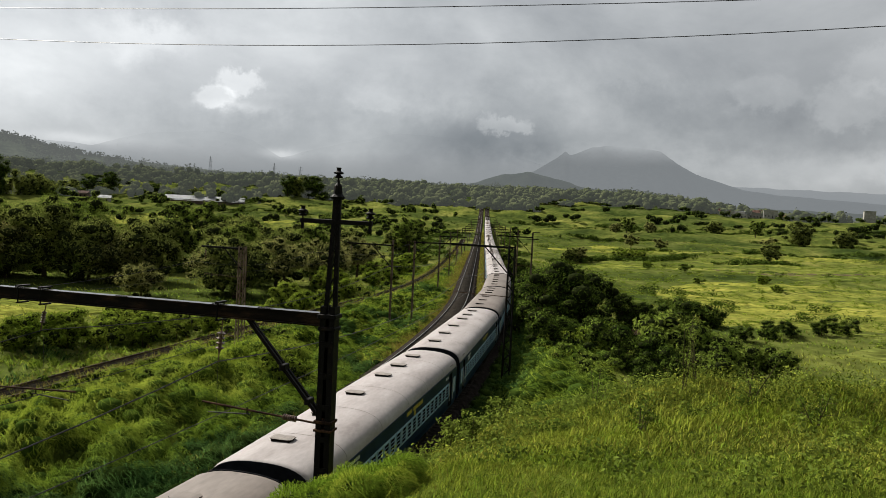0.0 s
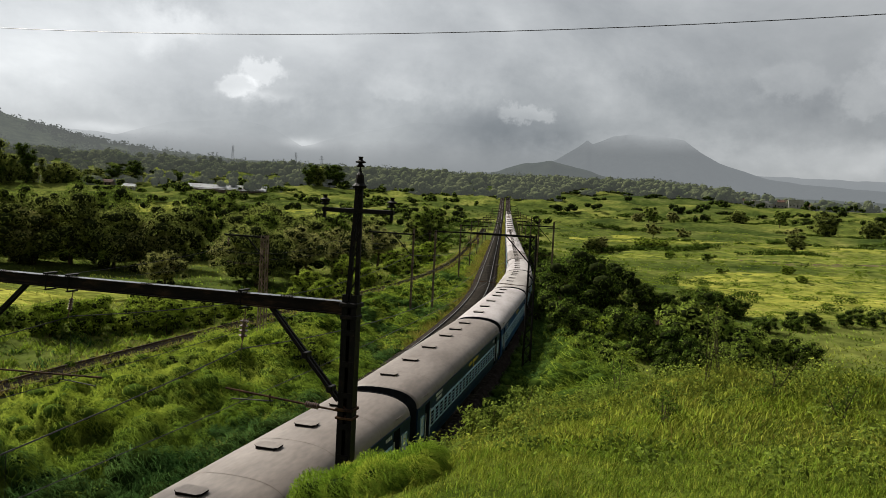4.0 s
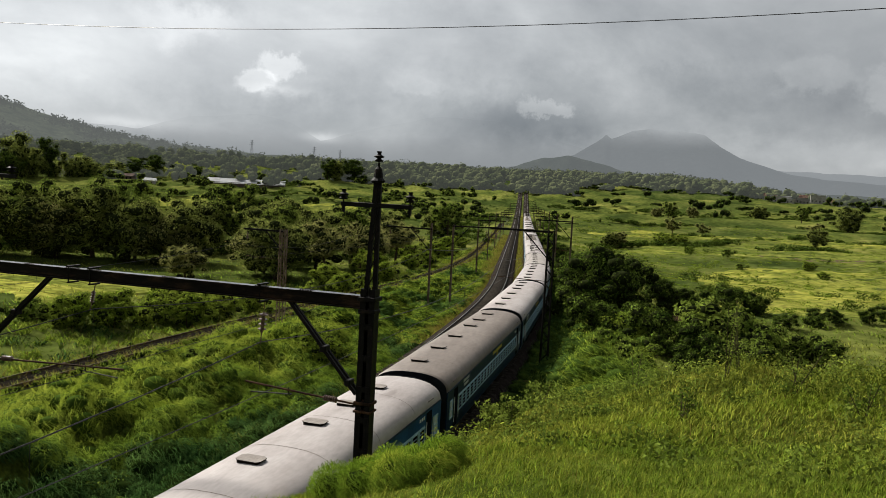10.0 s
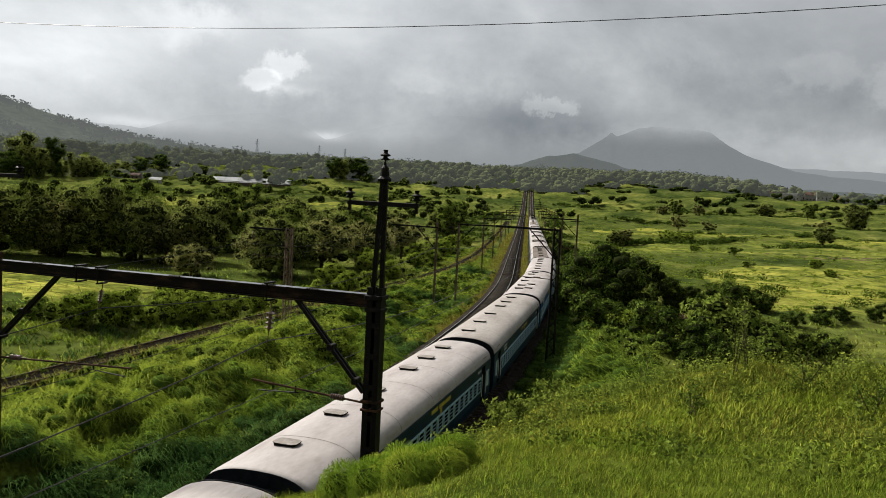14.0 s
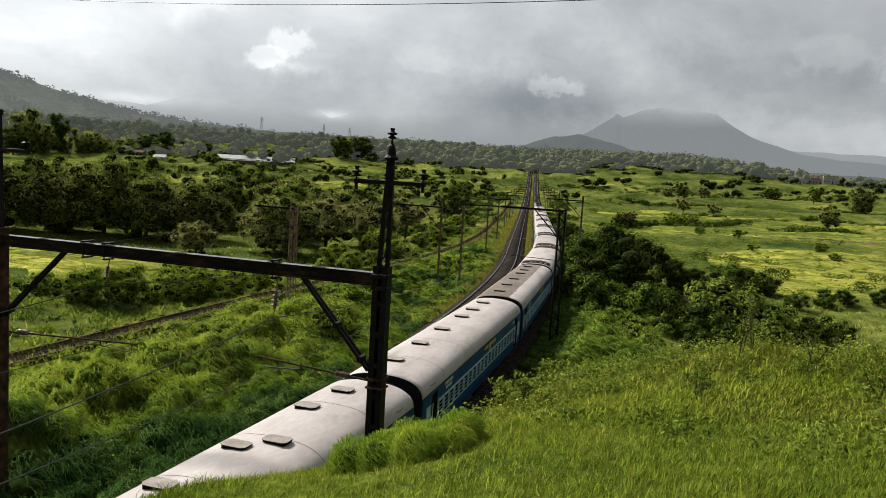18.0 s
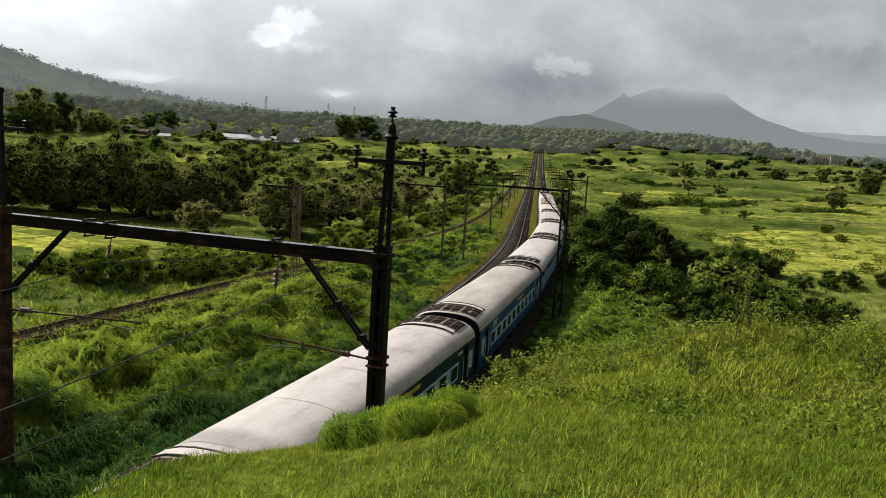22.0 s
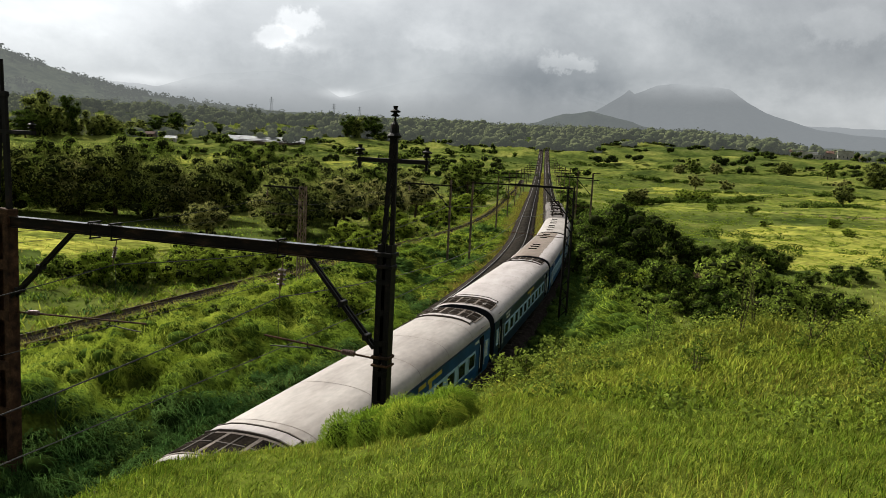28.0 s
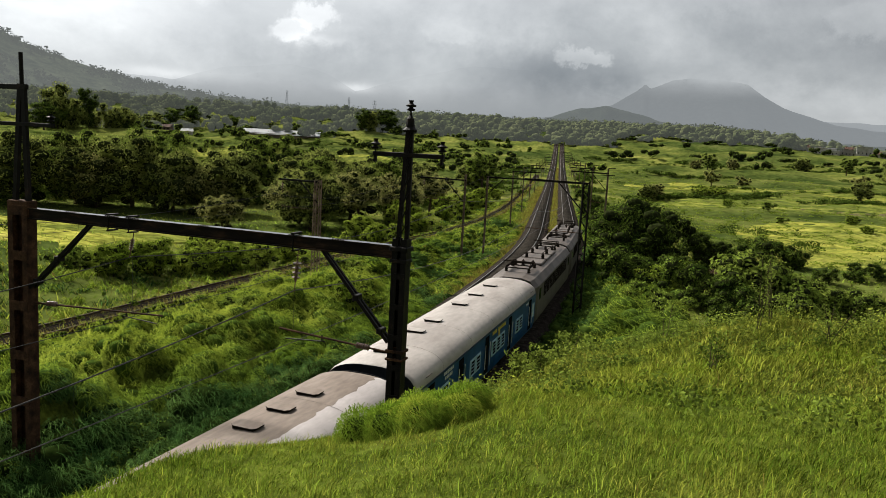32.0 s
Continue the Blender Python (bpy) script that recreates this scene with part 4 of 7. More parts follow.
def coach(k):
    """One coach, standing at the origin along y, its number k counted from the knoll's end."""
    ac = 14 <= k <= 19
    brake = k == 21
    roof_kind = {-1: "roof_brown", 2: "roof_brown", 3: "roof_brown", 5: "roof_tan", 7: "roof_brown", 10: "roof_tan", 15: "roof_tan", 18: "roof_tan", 20: "roof_brown", 21: "roof_tan"}.get(k, "roof_white")
    stripe = k in (13, 20)
    shade_ = {"roof_brown": "sooty brown", "roof_white": "dirty white", "roof_tan": "dusty beige"}[roof_kind]
    if k == 13:
        shade_ = "grey-striped"
    elif stripe:
        shade_ = "brown-crowned pale"
        roof_kind = "roof_white"
    look_ = "sealed windows" if ac else "luggage doors" if brake else "barred windows"
    ob = thing("railway_coach", Matrix(), f"dark blue railway coach with {shade_} roof and {look_}", "railway coach", "coaches of the train")
    paint = "blue" if k in (4, 6, 11, 12, 13, 15, 16, 18, 20, 21) else "teal"
    part("body", cached("body" + paint, lambda: body_mesh(COACH, M[paint])), None, ob)
    key = f"roof{roof_kind}{k if stripe else 0}"
    part("roof", cached(key, lambda: roof_mesh(COACH, [M[roof_kind], M["roof_grey" if k == 13 else "roof_rust"]], stripe)), None, ob, f"{shade_} painted metal roof")
    part("underframe", cached("underframe", lambda: slab((-1.3, -COACH / 2 + 0.3, 0.55), (1.3, COACH / 2 - 0.3, FLOOR - 0.26), M["under"], "underframe", 0.05)), None, ob)
    add_bogies(ob, 7.4)
    for y in (-1, 1):
        part("gangway", cached("gangway", lambda: slab((-0.75, -0.24, FLOOR - 0.1), (0.75, 0.24, 3.30), M["vest"], "gangway", 0.06)), None, ob, "black gangway bellows", at=pose(0, y * (COACH / 2 + 0.235), 0))
        part("end_wall", cached("end_wall", end_wall_mesh), None, ob, "dark navy coach end", at=pose(0, y * COACH / 2, 0, 0, 0, 0 if y < 0 else 180))
        for x in (-0.85, 0.85):
            part("buffer", cached("buffer", lambda: mesh_of(bar(bmesh.new(), (0, 0, 1.10), (0, 0.42, 1.10), 0.22, round_sides=10), "buffer", M["under"])), None, ob, at=pose(x, y * COACH / 2, 0, 0, 0, 0 if y > 0 else 180))
    # sides: a tight light band, windows, flat doors painted with their recess's shade, lavatory panes
    win_h, win_z, win_w = (0.62, 1.68, 1.02) if ac else (0.62, 1.68, 0.60)
    ys = [-7.3 + 1.622 * i for i in range(10)] if ac else [-8.17 + 0.86 * i for i in range(20)]
    bands = [(ys[0] - win_w / 2 - 0.13, ys[-1] + win_w / 2 + 0.13)]
    if brake:
        ys = [-8.2, -7.3, -3.4, -2.5, 0.4, 1.3, 2.2, 5.6, 6.5]
        bands = [(-8.65, -6.85), (-3.85, -2.05), (-0.05, 2.65), (5.15, 6.95)]
    for side in (1, -1):
        turn = pose(side * (HALF + 0.002), 0, 0, 0, 0, 0 if side > 0 else 180)
        for a, b in bands:
            part("window_band", cached(f"band{ac}{a:.2f}", lambda: slab((0, a, win_z - 0.09), (0.006, b, win_z + win_h + 0.09), M["band"], "window_band")), None, ob, "light blue painted window band", at=turn)
        for y in ys:
            w = part("window", cached("win" + str(ac), lambda: window_mesh(win_w, win_h, 0 if ac else 3)), None, ob, at=turn @ pose(0.008, y, win_z))
            # behind bars the pane's dark colour stands for the unlit cabin
            part("pane", cached("pane" + str(ac), lambda: slab((0, -win_w / 2, 0), (0.004, win_w / 2, win_h), M["glass"] if ac else M["dark"], "pane")), None, w)
        doors = [-COACH / 2 + 1.62, COACH / 2 - 1.62] + ([-5.2, -0.95, 3.8] if brake else [])
        for y in doors:
            d = part("door", cached("door", lambda: slab((0, -0.36, FLOOR - 0.05), (0.006, 0.36, 2.84), M["dark"], "door")), None, ob, "flat entrance door coloured as its recess's shade", at=turn @ pose(0, y, 0))
            for dy in (-0.42, 0.42):
                part("handrail", cached("handrail", lambda: mesh_of(bar(bmesh.new(), (0.05, 0, 1.35), (0.05, 0, 2.5), 0.035, round_sides=6), "handrail", M["letters"])), None, d, at=pose(0, dy, 0))
        for y in (-COACH / 2 + 0.72, COACH / 2 - 0.72):
            w = part("lavatory_window", cached("lav", lambda: window_mesh(0.46, 0.74, 1)), None, ob, "pale blue framed lavatory window", at=turn @ pose(0.004, y, win_z))
            part("pane", cached("lavpane", lambda: slab((0, -0.23, 0), (0.004, 0.23, 0.74), M["frost"], "pane")), None, w, "frosted white pane")
        for y in (0.4, 1.45, 2.35):
            part("name_board", cached("board", lambda: slab((0, -0.42, 0), (0.01, 0.42, 0.17), M["yellow"], "name_board")), None, ob, "yellow name board", at=turn @ pose(0.002, y, 2.66))
        part("berth_board", cached("berth", lambda: slab((0, -0.16, 0), (0.01, 0.16, 0.24), M["yellow"], "berth_board")), None, ob, "small yellow board", at=turn @ pose(0.002, 1.35, 2.40))
        for y, wd, z in ((-6.9, 1.3, 2.74), (-6.9, 1.0, 2.54), (8.2, 0.7, 2.66)):
            part("marking", cached(f"marking{wd}", lambda: bars_text(wd, 0.13, max(3, int(wd * 5)), 0.3, M["letters"], "marking")), None, ob, "pale painted bars", at=turn @ pose(0.002, y, z))
        part("gutter", cached("gutter", lambda: slab((0.0, -COACH / 2 + 0.1, ROOF_EDGE - 0.03), (0.035, COACH / 2 - 0.1, ROOF_EDGE + 0.02), M["teal"], "gutter")), None, ob, at=turn)
        for y in (-9.3, 9.3):
            part("grab_rail", cached("grab", grab_mesh), None, ob, "bent roof-edge grab rail", at=turn @ pose(-0.12, y, ROOF_EDGE + 0.22))
        for y in (-3.9, 0.0, 3.6):
            part("under_box", cached("under_box", lambda: slab((-0.5, -0.8, 0.45), (-0.12, 0.8, 0.92), M["under"], "under_box", 0.04)), None, ob, at=turn @ pose(0, y, 0))
    # roof
    if ac:
        cooling_end(ob, -COACH / 2, 0)
        cooling_end(ob, COACH / 2, 180)
    else:
        spots = [(-0.28, y) for y in (-8.4, -4.9, -1.2, 2.8, 5.4, 8.2)]
        if k == 20:
            spots = [(-0.30, y) for y in (-5.6, -3.8, -2.2, 4.7, 6.3, 7.9)]
        if k == 11:
            spots = [(-0.5, -7.2), (0.30, -6.6), (-0.5, -4.6), (0.30, -3.4), (-0.6, -0.4), (-0.5, 2.6), (0.30, 3.4), (-0.5, 6.6), (-0.3, 8.8)]
        if brake:
            spots = [(-0.30, y) for y in (-8.8, -5.3, -3.05, 1.1, 4.0, 7.1)]
        vent_paint = "roof_grey" if k == 13 else roof_kind if roof_kind in ("roof_brown", "roof_tan") else "roof_rust" if stripe else "hood"
        for x, y in spots:
            part("roof_vent", cached("vent" + vent_paint, lambda: vent_mesh(vent_paint)), None, ob, "square flat roof ventilator", at=pose(x, y, roof_height(x)))
    for y in (-7.6, -3.6, 0.3, 3.7, 7.3):
        part("roof_seam", cached("seam", seam_mesh), None, ob, at=pose(0, y, 0))
    return ob


def grab_mesh():
    bm = bmesh.new()
    bar(bm, (0.0, -0.3, 0.0), (0.10, -0.3, 0.06), 0.025)
    bar(bm, (0.10, -0.3, 0.06), (0.10, 0.3, 0.06), 0.025)
    bar(bm, (0.10, 0.3, 0.06), (0.0, 0.3, 0.0), 0.025)
    return mesh_of(bm, "grab_rail", M["vent"])


def roof_height(x):
    arc = roof_arc()
    return float(np.interp(x, [p[0] for p in arc], [p[1] for p in arc]))


def seam_mesh():
    arc = roof_arc()
    bm = bmesh.new()
    a = [bm.verts.new((x, -0.012, z + 0.006)) for x, z in arc]
    b = [bm.verts.new((x, 0.012, z + 0.006)) for x, z in arc]
    for i in range(len(arc) - 1):
        bm.faces.new((a[i], a[i + 1], b[i + 1], b[i]))
    return mesh_of(bm, "roof_seam", M["cream"])


def end_wall_mesh():
    bm = bmesh.new()
    arc = [(x * 0.97, z - 0.02) for x, z in roof_arc()]
    prof = [(-HALF * 0.97, FLOOR)] + arc + [(HALF * 0.97, FLOOR)]
    a = [bm.verts.new((x, -0.006, z)) for x, z in prof]
    b = [bm.verts.new((x, -0.03, z)) for x, z in prof]
    bm.faces.new(b)
    for i in range(len(prof) - 1):
        bm.faces.new((a[i], a[i + 1], b[i + 1], b[i]))
    bmesh.ops.recalc_face_normals(bm, faces=bm.faces)
    return mesh_of(bm, "end_wall", M["vest"])


LOCO = 19.6


def loco():
    ob = thing("electric_locomotive", Matrix(), "grimy brown electric banking locomotive with roof gear and folded pantographs", "locomotive", "locomotives at the end of the train")

    def shell():
        bm = bmesh.new()
        prof = [(-1.60, 0.85), (-1.65, 1.1), (-1.65, 3.10), (-1.3, 3.52), (-0.65, 3.68), (0.65, 3.68), (1.3, 3.52), (1.65, 3.10), (1.65, 1.1), (1.60, 0.85)]
        rows = []
        for y, fx in ((-LOCO / 2, 0.90), (-LOCO / 2 + 0.7, 1), (LOCO / 2 - 0.7, 1), (LOCO / 2, 0.90)):
            rows.append([bm.verts.new((x * fx, y, z * (0.985 if fx < 1 and z > 3 else 1))) for x, z in prof])
        for p, q in zip(rows, rows[1:]):
            for i in range(len(prof)):
                j = (i + 1) % len(prof)
                bm.faces.new((p[i], p[j], q[j], q[i]))
        bm.faces.new(rows[0][::-1])
        bm.faces.new(rows[-1])
        bmesh.ops.recalc_face_normals(bm, faces=bm.faces)
        return mesh_of(bm, "body", M["loco"])

    part("body", cached("locobody", shell), None, ob)
    part("underframe", cached("locounder", lambda: slab((-1.3, -LOCO / 2 + 0.4, 0.4), (1.3, LOCO / 2 - 0.4, 0.9), M["under"], "underframe", 0.05)), None, ob)
    add_bogies(ob, 5.6)
    for side in (1, -1):
        turn = pose(side * 1.653, 0, 0, 0, 0, 0 if side > 0 else 180)
        for i in range(9):
            g = part("side_grille", cached("locogrille", loco_grille), None, ob, at=turn @ pose(0, -6.0 + 1.5 * i, 2.05))
        for y in (-8.3, 8.3):
            part("cab_window", cached("cabwin", lambda: slab((0, -0.4, 2.15), (0.01, 0.4, 2.85), M["glass"], "cab_window")), None, ob, at=turn @ pose(0, y, 0))
    for y in (-LOCO / 2, LOCO / 2):
        for x in (-0.62, 0.62):
            part("windscreen", cached("screen", lambda: slab((-0.5, -0.012, 2.2), (0.5, 0.012, 2.95), M["glass"], "windscreen", 0.005)), None, ob, at=pose(x, y, 0))
    # roof hatches, insulators, busbars, two folded pantographs
    for y in (-2.6, 0.2, 3.0):
        part("roof_hatch", cached("hatch", lambda: slab((-1.0, -1.15, 3.60), (1.0, 1.15, 3.80), M["loco"], "roof_hatch", 0.05)), None, ob, at=pose(0, y, 0))
    for y in (-6.6, 6.6):
        part("pantograph", cached("panto", panto_mesh), None, ob, "folded dark steel pantograph", at=pose(0, y, 3.68))
    for x, y in ((-0.7, -4.6), (-0.2, -4.4), (0.5, -4.5), (-0.6, 4.7), (0.1, 4.6), (0.6, 4.9), (-0.5, 1.6), (0.6, 1.6), (-0.5, -1.2), (0.7, -1.2)):
        part("roof_insulator", cached("roofins", lambda: mesh_of(lathe(bmesh.new(), [(0.09, 0), (0.14, 0.05), (0.08, 0.1), (0.14, 0.16), (0.08, 0.22), (0.14, 0.28), (0.06, 0.36), (0.05, 0.42)]), "roof_insulator", M["under"])), None, ob, at=pose(x, y, 3.66 if abs(y) > 4.3 else 3.8))
    part("busbar", cached("bus", lambda: mesh_of(bar(bar(bmesh.new(), (-0.5, -4.6, 4.2), (-0.5, 4.7, 4.2), 0.05, round_sides=6), (0.65, -1.2, 4.2), (0.65, 4.9, 4.1), 0.05, round_sides=6), "busbar", M["under"])), None, ob)
    return ob


def loco_grille():
    zs = [0, 0.08]
    for i in range(7):
        zs += [0.13 + i * 0.1, 0.18 + i * 0.1]
    zs += [0.84, 0.92]
    return plate([-0.55, -0.48, 0.48, 0.55], zs, lambda i, j: i != 1 or j % 2 == 0, 0.025, "side_grille", M["under"])


def panto_mesh():
    bm = bmesh.new()
    for x in (-0.75, 0.75):
        bar(bm, (x, -1.3, 0.28), (x, 1.3, 0.28), 0.07)
        bar(bm, (x, -1.2, 0.34), (x * 0.8, 0.9, 0.48), 0.06)
        bar(bm, (x * 0.8, 0.9, 0.50), (x * 1.1, -0.9, 0.62), 0.05)
        for y in (-1.2, 1.2):
            lathe(bm, [(0.08, 0), (0.13, 0.06), (0.07, 0.12), (0.12, 0.18), (0.06, 0.26)], pose(x, y, 0), 8)
    for y in (-1.3, 0, 1.3):
        bar(bm, (-0.8, y, 0.28), (0.8, y, 0.28), 0.07)
    for y in (-1.0, -0.8):
        bar(bm, (-1.05, y, 0.66), (1.05, y, 0.66), 0.06)
    return mesh_of(bm, "pantograph", M["under"])


def place_on(s, off=0.0):
    """The pose of a vehicle whose middle is s metres along the line."""
    (xa, xb), (ya, yb) = on_track(np.array([s - 7.4, s + 7.4]), off)
    za, zb = float(rise(ya)), float(rise(yb))
    m = Matrix.Translation(((xa + xb) / 2, (ya + yb) / 2, (za + zb) / 2))
    d = Vector((xb - xa, yb - ya, zb - za))
    yaw = math.atan2(-d.x, d.y)
    return m @ Matrix.Rotation(yaw, 4, "Z") @ Matrix.Rotation(math.asin(d.z / d.length), 4, "X")


TRAIN = []
for number in range(-1, 22):
    TRAIN.append((coach(number), PITCH * number + COACH / 2))
for number in (0, 1):
    TRAIN.append((loco(), PITCH * 22 + LOCO / 2 + number * (LOCO + 1.0)))
for vehicle, lag in TRAIN:
    vehicle.matrix_basis = place_on(START + lag)


# ---- masts, portal and wires over the tracks ----
def at_track(s, off=0.0, z=0.0):
    (x,), (y,) = (np.atleast_1d(v) for v in on_track(s, off))
    yaw = -max(0.0, -s) / RADIUS
    return Matrix.Translation((x, y, z + float(rise(y)))) @ Matrix.Rotation(yaw, 4, "Z")


def pin_insulator(parent, at, tall=0.34, material="steel"):
    """Petticoat insulator on a pin."""
    prof = [(0.02, 0), (0.02, 0.08), (0.10, 0.09), (0.12, 0.12), (0.06, 0.16), (0.05, 0.18), (0.13, 0.20), (0.14, 0.23), (0.06, 0.27), (0.05, 0.30), (0.07, tall)]
    return part("insulator", lathe(bmesh.new(), prof, None, 12), M[material], parent, "dark ribbed pin insulator", at=at)


def string_insulator(parent, a, b, discs, radius, material="insul"):
    a, b = Vector(a), Vector(b)
    L = (b - a).length
    m = Matrix.Translation(a) @ (b - a).to_track_quat("Z", "Y").to_matrix().to_4x4()
    prof = [(0.015, 0), (0.015, L * 0.25)]
    for i in range(discs):
        z = L * (0.28 + 0.45 * i / discs)
        prof += [(radius * 0.4, z), (radius, z + 0.03), (radius * 0.95, z + 0.05), (radius * 0.4, z + 0.07)]
    prof += [(0.015, L * 0.78), (0.015, L)]
    return part("insulator", lathe(bmesh.new(), prof, m, 12), M[material], parent, "ribbed porcelain hanging insulator")


def channel(z0, z1, w, d):
    """An upright rolled channel: web and two flanges in one."""
    t = 0.022
    return extrude_profile([(-w / 2, -d / 2), (w / 2, -d / 2), (w / 2, -d / 2 + t), (-w / 2 + t, -d / 2 + t), (-w / 2 + t, d / 2 - t), (w / 2, d / 2 - t), (w / 2, d / 2), (-w / 2, d / 2)], "z", z0, z1)


def portal():
    base = -0.78
    ob = thing("catenary_portal", at_track(-97.0), "dark rust-streaked steel portal spanning two tracks, with braces and insulators", "catenary portal")
    # near mast: two channels laced into a box, slimmer legs above the beam
    for dx, r in ((-0.13, 0), (0.13, 180)):
        part("mast_channel", channel(base, 8.95, 0.16, 0.34), M["steel"], ob, at=pose(2.98 + dx, 0, 0, 0, 0, r))
    for z in np.arange(0.2, 8.4, 0.85):
        for y in (-0.178, 0.178):
            part("batten_plate", cached("batten", lambda: slab((2.80, -0.008, 0), (3.16, 0.008, 0.16), M["steel"], "batten_plate")), None, ob, at=pose(0, y, z))
    for x0, x1 in ((2.86, 3.02), (3.12, 3.10)):
        bm = bmesh.new()
        bar(bm, (x0, 0, 8.6), (x1, 0, 11.95), 0.085, 0.12)
        part("upper_leg", bm, M["steel"], ob)
    for z in np.arange(9.0, 11.6, 0.42):
        part("lacing_bar", bar(bmesh.new(), (2.88 + (z - 8.6) * 0.046, -0.05, z), (3.11, -0.05, z + 0.36), 0.03), M["steel"], ob)
    part("collar", box(box(bmesh.new(), (2.72, -0.24, 8.62), (3.24, 0.24, 8.74), 0.015), (2.74, -0.22, 8.30), (3.22, 0.22, 8.40), 0.015), M["steel"], ob)
    part("clamp", box(box(bmesh.new(), (2.72, -0.22, 5.80), (3.24, 0.22, 5.88), 0.01), (2.72, -0.22, 5.58), (3.24, 0.22, 5.64), 0.01), M["rust"], ob, "rusty clamp bands")
    part("mast_cap", lathe(bmesh.new(), [(0.17, 0), (0.20, 0.06), (0.13, 0.14), (0.10, 0.36), (0.04, 0.44), (0.03, 0.52)], None, 10), M["steel"], ob, at=pose(3.06, 0, 11.80))
    pin_insulator(ob, pose(3.06, 0, 12.28), 0.36)
    arm = part("cross_arm", box(bmesh.new(), (2.02, -0.06, 11.14), (4.06, 0.06, 11.26), 0.012), M["steel"], ob, at=pose(0, 0, 0))
    for x in (2.08, 4.0):
        pin_insulator(ob, pose(x, 0, 11.24), 0.36)
        part("hanger", bar(bmesh.new(), (x, 0, 10.98), (x, 0, 11.16), 0.07), M["steel"], arm)
    # far mast: a wide pair of channels, then two legs that meet
    for dx, r in ((-0.31, 0), (0.31, 180)):
        part("mast_channel", channel(base, 8.95, 0.22, 0.40), M["rust"], ob, "rusted steel channel", at=pose(-10.66 + dx, 0, 0, 0, 0, r))
    for z in (0.1, 2.0, 3.6, 5.3, 7.0, 8.5):
        for y in (-0.208, 0.208):
            part("batten_plate", cached("batten_wide", lambda: slab((-11.06, -0.008, 0), (-10.26, 0.008, 0.32), M["rust"], "batten_plate")), None, ob, at=pose(0, y, z))
    for x0, x1 in ((-10.95, -10.62), (-10.36, -10.50)):
        bm = bmesh.new()
        bar(bm, (x0, 0, 8.7), (x1, 0, 12.75), 0.13, 0.16)
        part("upper_leg", bm, M["steel"], ob)
    part("mast_tip", bar(bmesh.new(), (-10.56, 0, 12.5), (-10.60, 0, 13.75), 0.13, round_sides=8), M["steel"], ob)
    part("cross_arm", box(bmesh.new(), (-12.6, -0.07, 12.58), (-10.35, 0.07, 12.74), 0.012), M["steel"], ob)
    part("cross_arm", box(bmesh.new(), (-12.4, -0.07, 11.40), (-9.25, 0.07, 11.53), 0.012), M["steel"], ob)
    pin_insulator(ob, pose(-9.36, 0, 11.5), 0.34)
    part("joint_plate", box(bmesh.new(), (-11.02, -0.22, 8.80), (-10.22, 0.22, 8.98), 0.015), M["rust"], ob)
    # beam: a rolled I-section, with a glossy film added on top for the rain's shine
    bm = extrude_profile([(-0.16, 8.40), (0.16, 8.40), (0.16, 8.435), (0.10, 8.435), (0.10, 8.715), (0.16, 8.715), (0.16, 8.75), (-0.16, 8.75), (-0.16, 8.715), (-0.10, 8.715), (-0.10, 8.435), (-0.16, 8.435)], "x", -10.3, 2.8)
    part("beam", bm, M["beam"], ob, "rust-streaked steel cross beam")
    part("cover_plate", box(bmesh.new(), (-10.28, -0.15, 8.751), (2.78, 0.15, 8.755)), M["wet"], ob, "thin film added for the wet shine along the beam")
    for x in (-8.5, -6.9, -6.1, -3.4, -0.3, 1.1):
        bm = bmesh.new()
        for k in range(5):
            lathe(bm, [(0.022, 0), (0.022, 0.028)], pose(x - 0.16 + 0.08 * k, -0.1, 8.75), 6)
        box(bm, (x - 0.2, -0.15, 8.745), (x + 0.2, 0.15, 8.756))
        part("bolt_plate", bm, M["steel"], ob)
    for x in (-6.9, -6.1, -0.28):
        bm = bmesh.new()
        for y in (-0.18, 0.18):
            bar(bm, (x, y, 8.30), (x, y, 8.82), 0.03)
        box(bm, (x - 0.05, -0.24, 8.79), (x + 0.05, 0.24, 8.84))
        box(bm, (x - 0.05, -0.2, 8.30), (x + 0.05, 0.2, 8.34))
        part("hanger_clamp", bm, M["steel"], ob)
    for (xa, za), (xb, zb) in (((2.74, 6.05), (0.60, 8.42)), ((-10.3, 6.05), (-7.75, 8.42))):
        br = part("brace", bar(bar(bmesh.new(), (xa, -0.1, za), (xb, -0.06, zb), 0.07, 0.09), (xa, 0.1, za), (xb, 0.06, zb), 0.07, 0.09), M["steel"], ob, "double steel angle brace")
        for f in (0.12, 0.48):
            c = Vector((xa, 0, za)).lerp(Vector((xb, 0, zb)), f)
            part("brace_plate", box(bmesh.new(), c - Vector((0.09, 0.15, 0.09)), c + Vector((0.09, 0.15, 0.09)), 0.02), M["steel"], br)
    string_insulator(ob, (-0.20, 0, 8.32), (-0.30, 0, 7.10), 4, 0.125)
    string_insulator(ob, (-6.05, 0, 8.32), (-6.22, 0, 7.52), 5, 0.07)
    # register arms that hold the contact wires
    for a, b, x in (((-10.2, 5.58), (-4.95, 5.80), -1), ((2.72, 5.75), (-0.75, 5.98), 1)):
        reg = part("register_arm", bar(bmesh.new(), (a[0], 0, a[1]), (b[0], 0, b[1]), 0.06, round_sides=8), M["rust"], ob, "thin rusty register arm")
        c = Vector((a[0] - x * 0.32, 0, a[1] + 0.03))
        string_insulator(reg, c, c + Vector((-x * 0.9, 0, 0.05)), 6, 0.09)
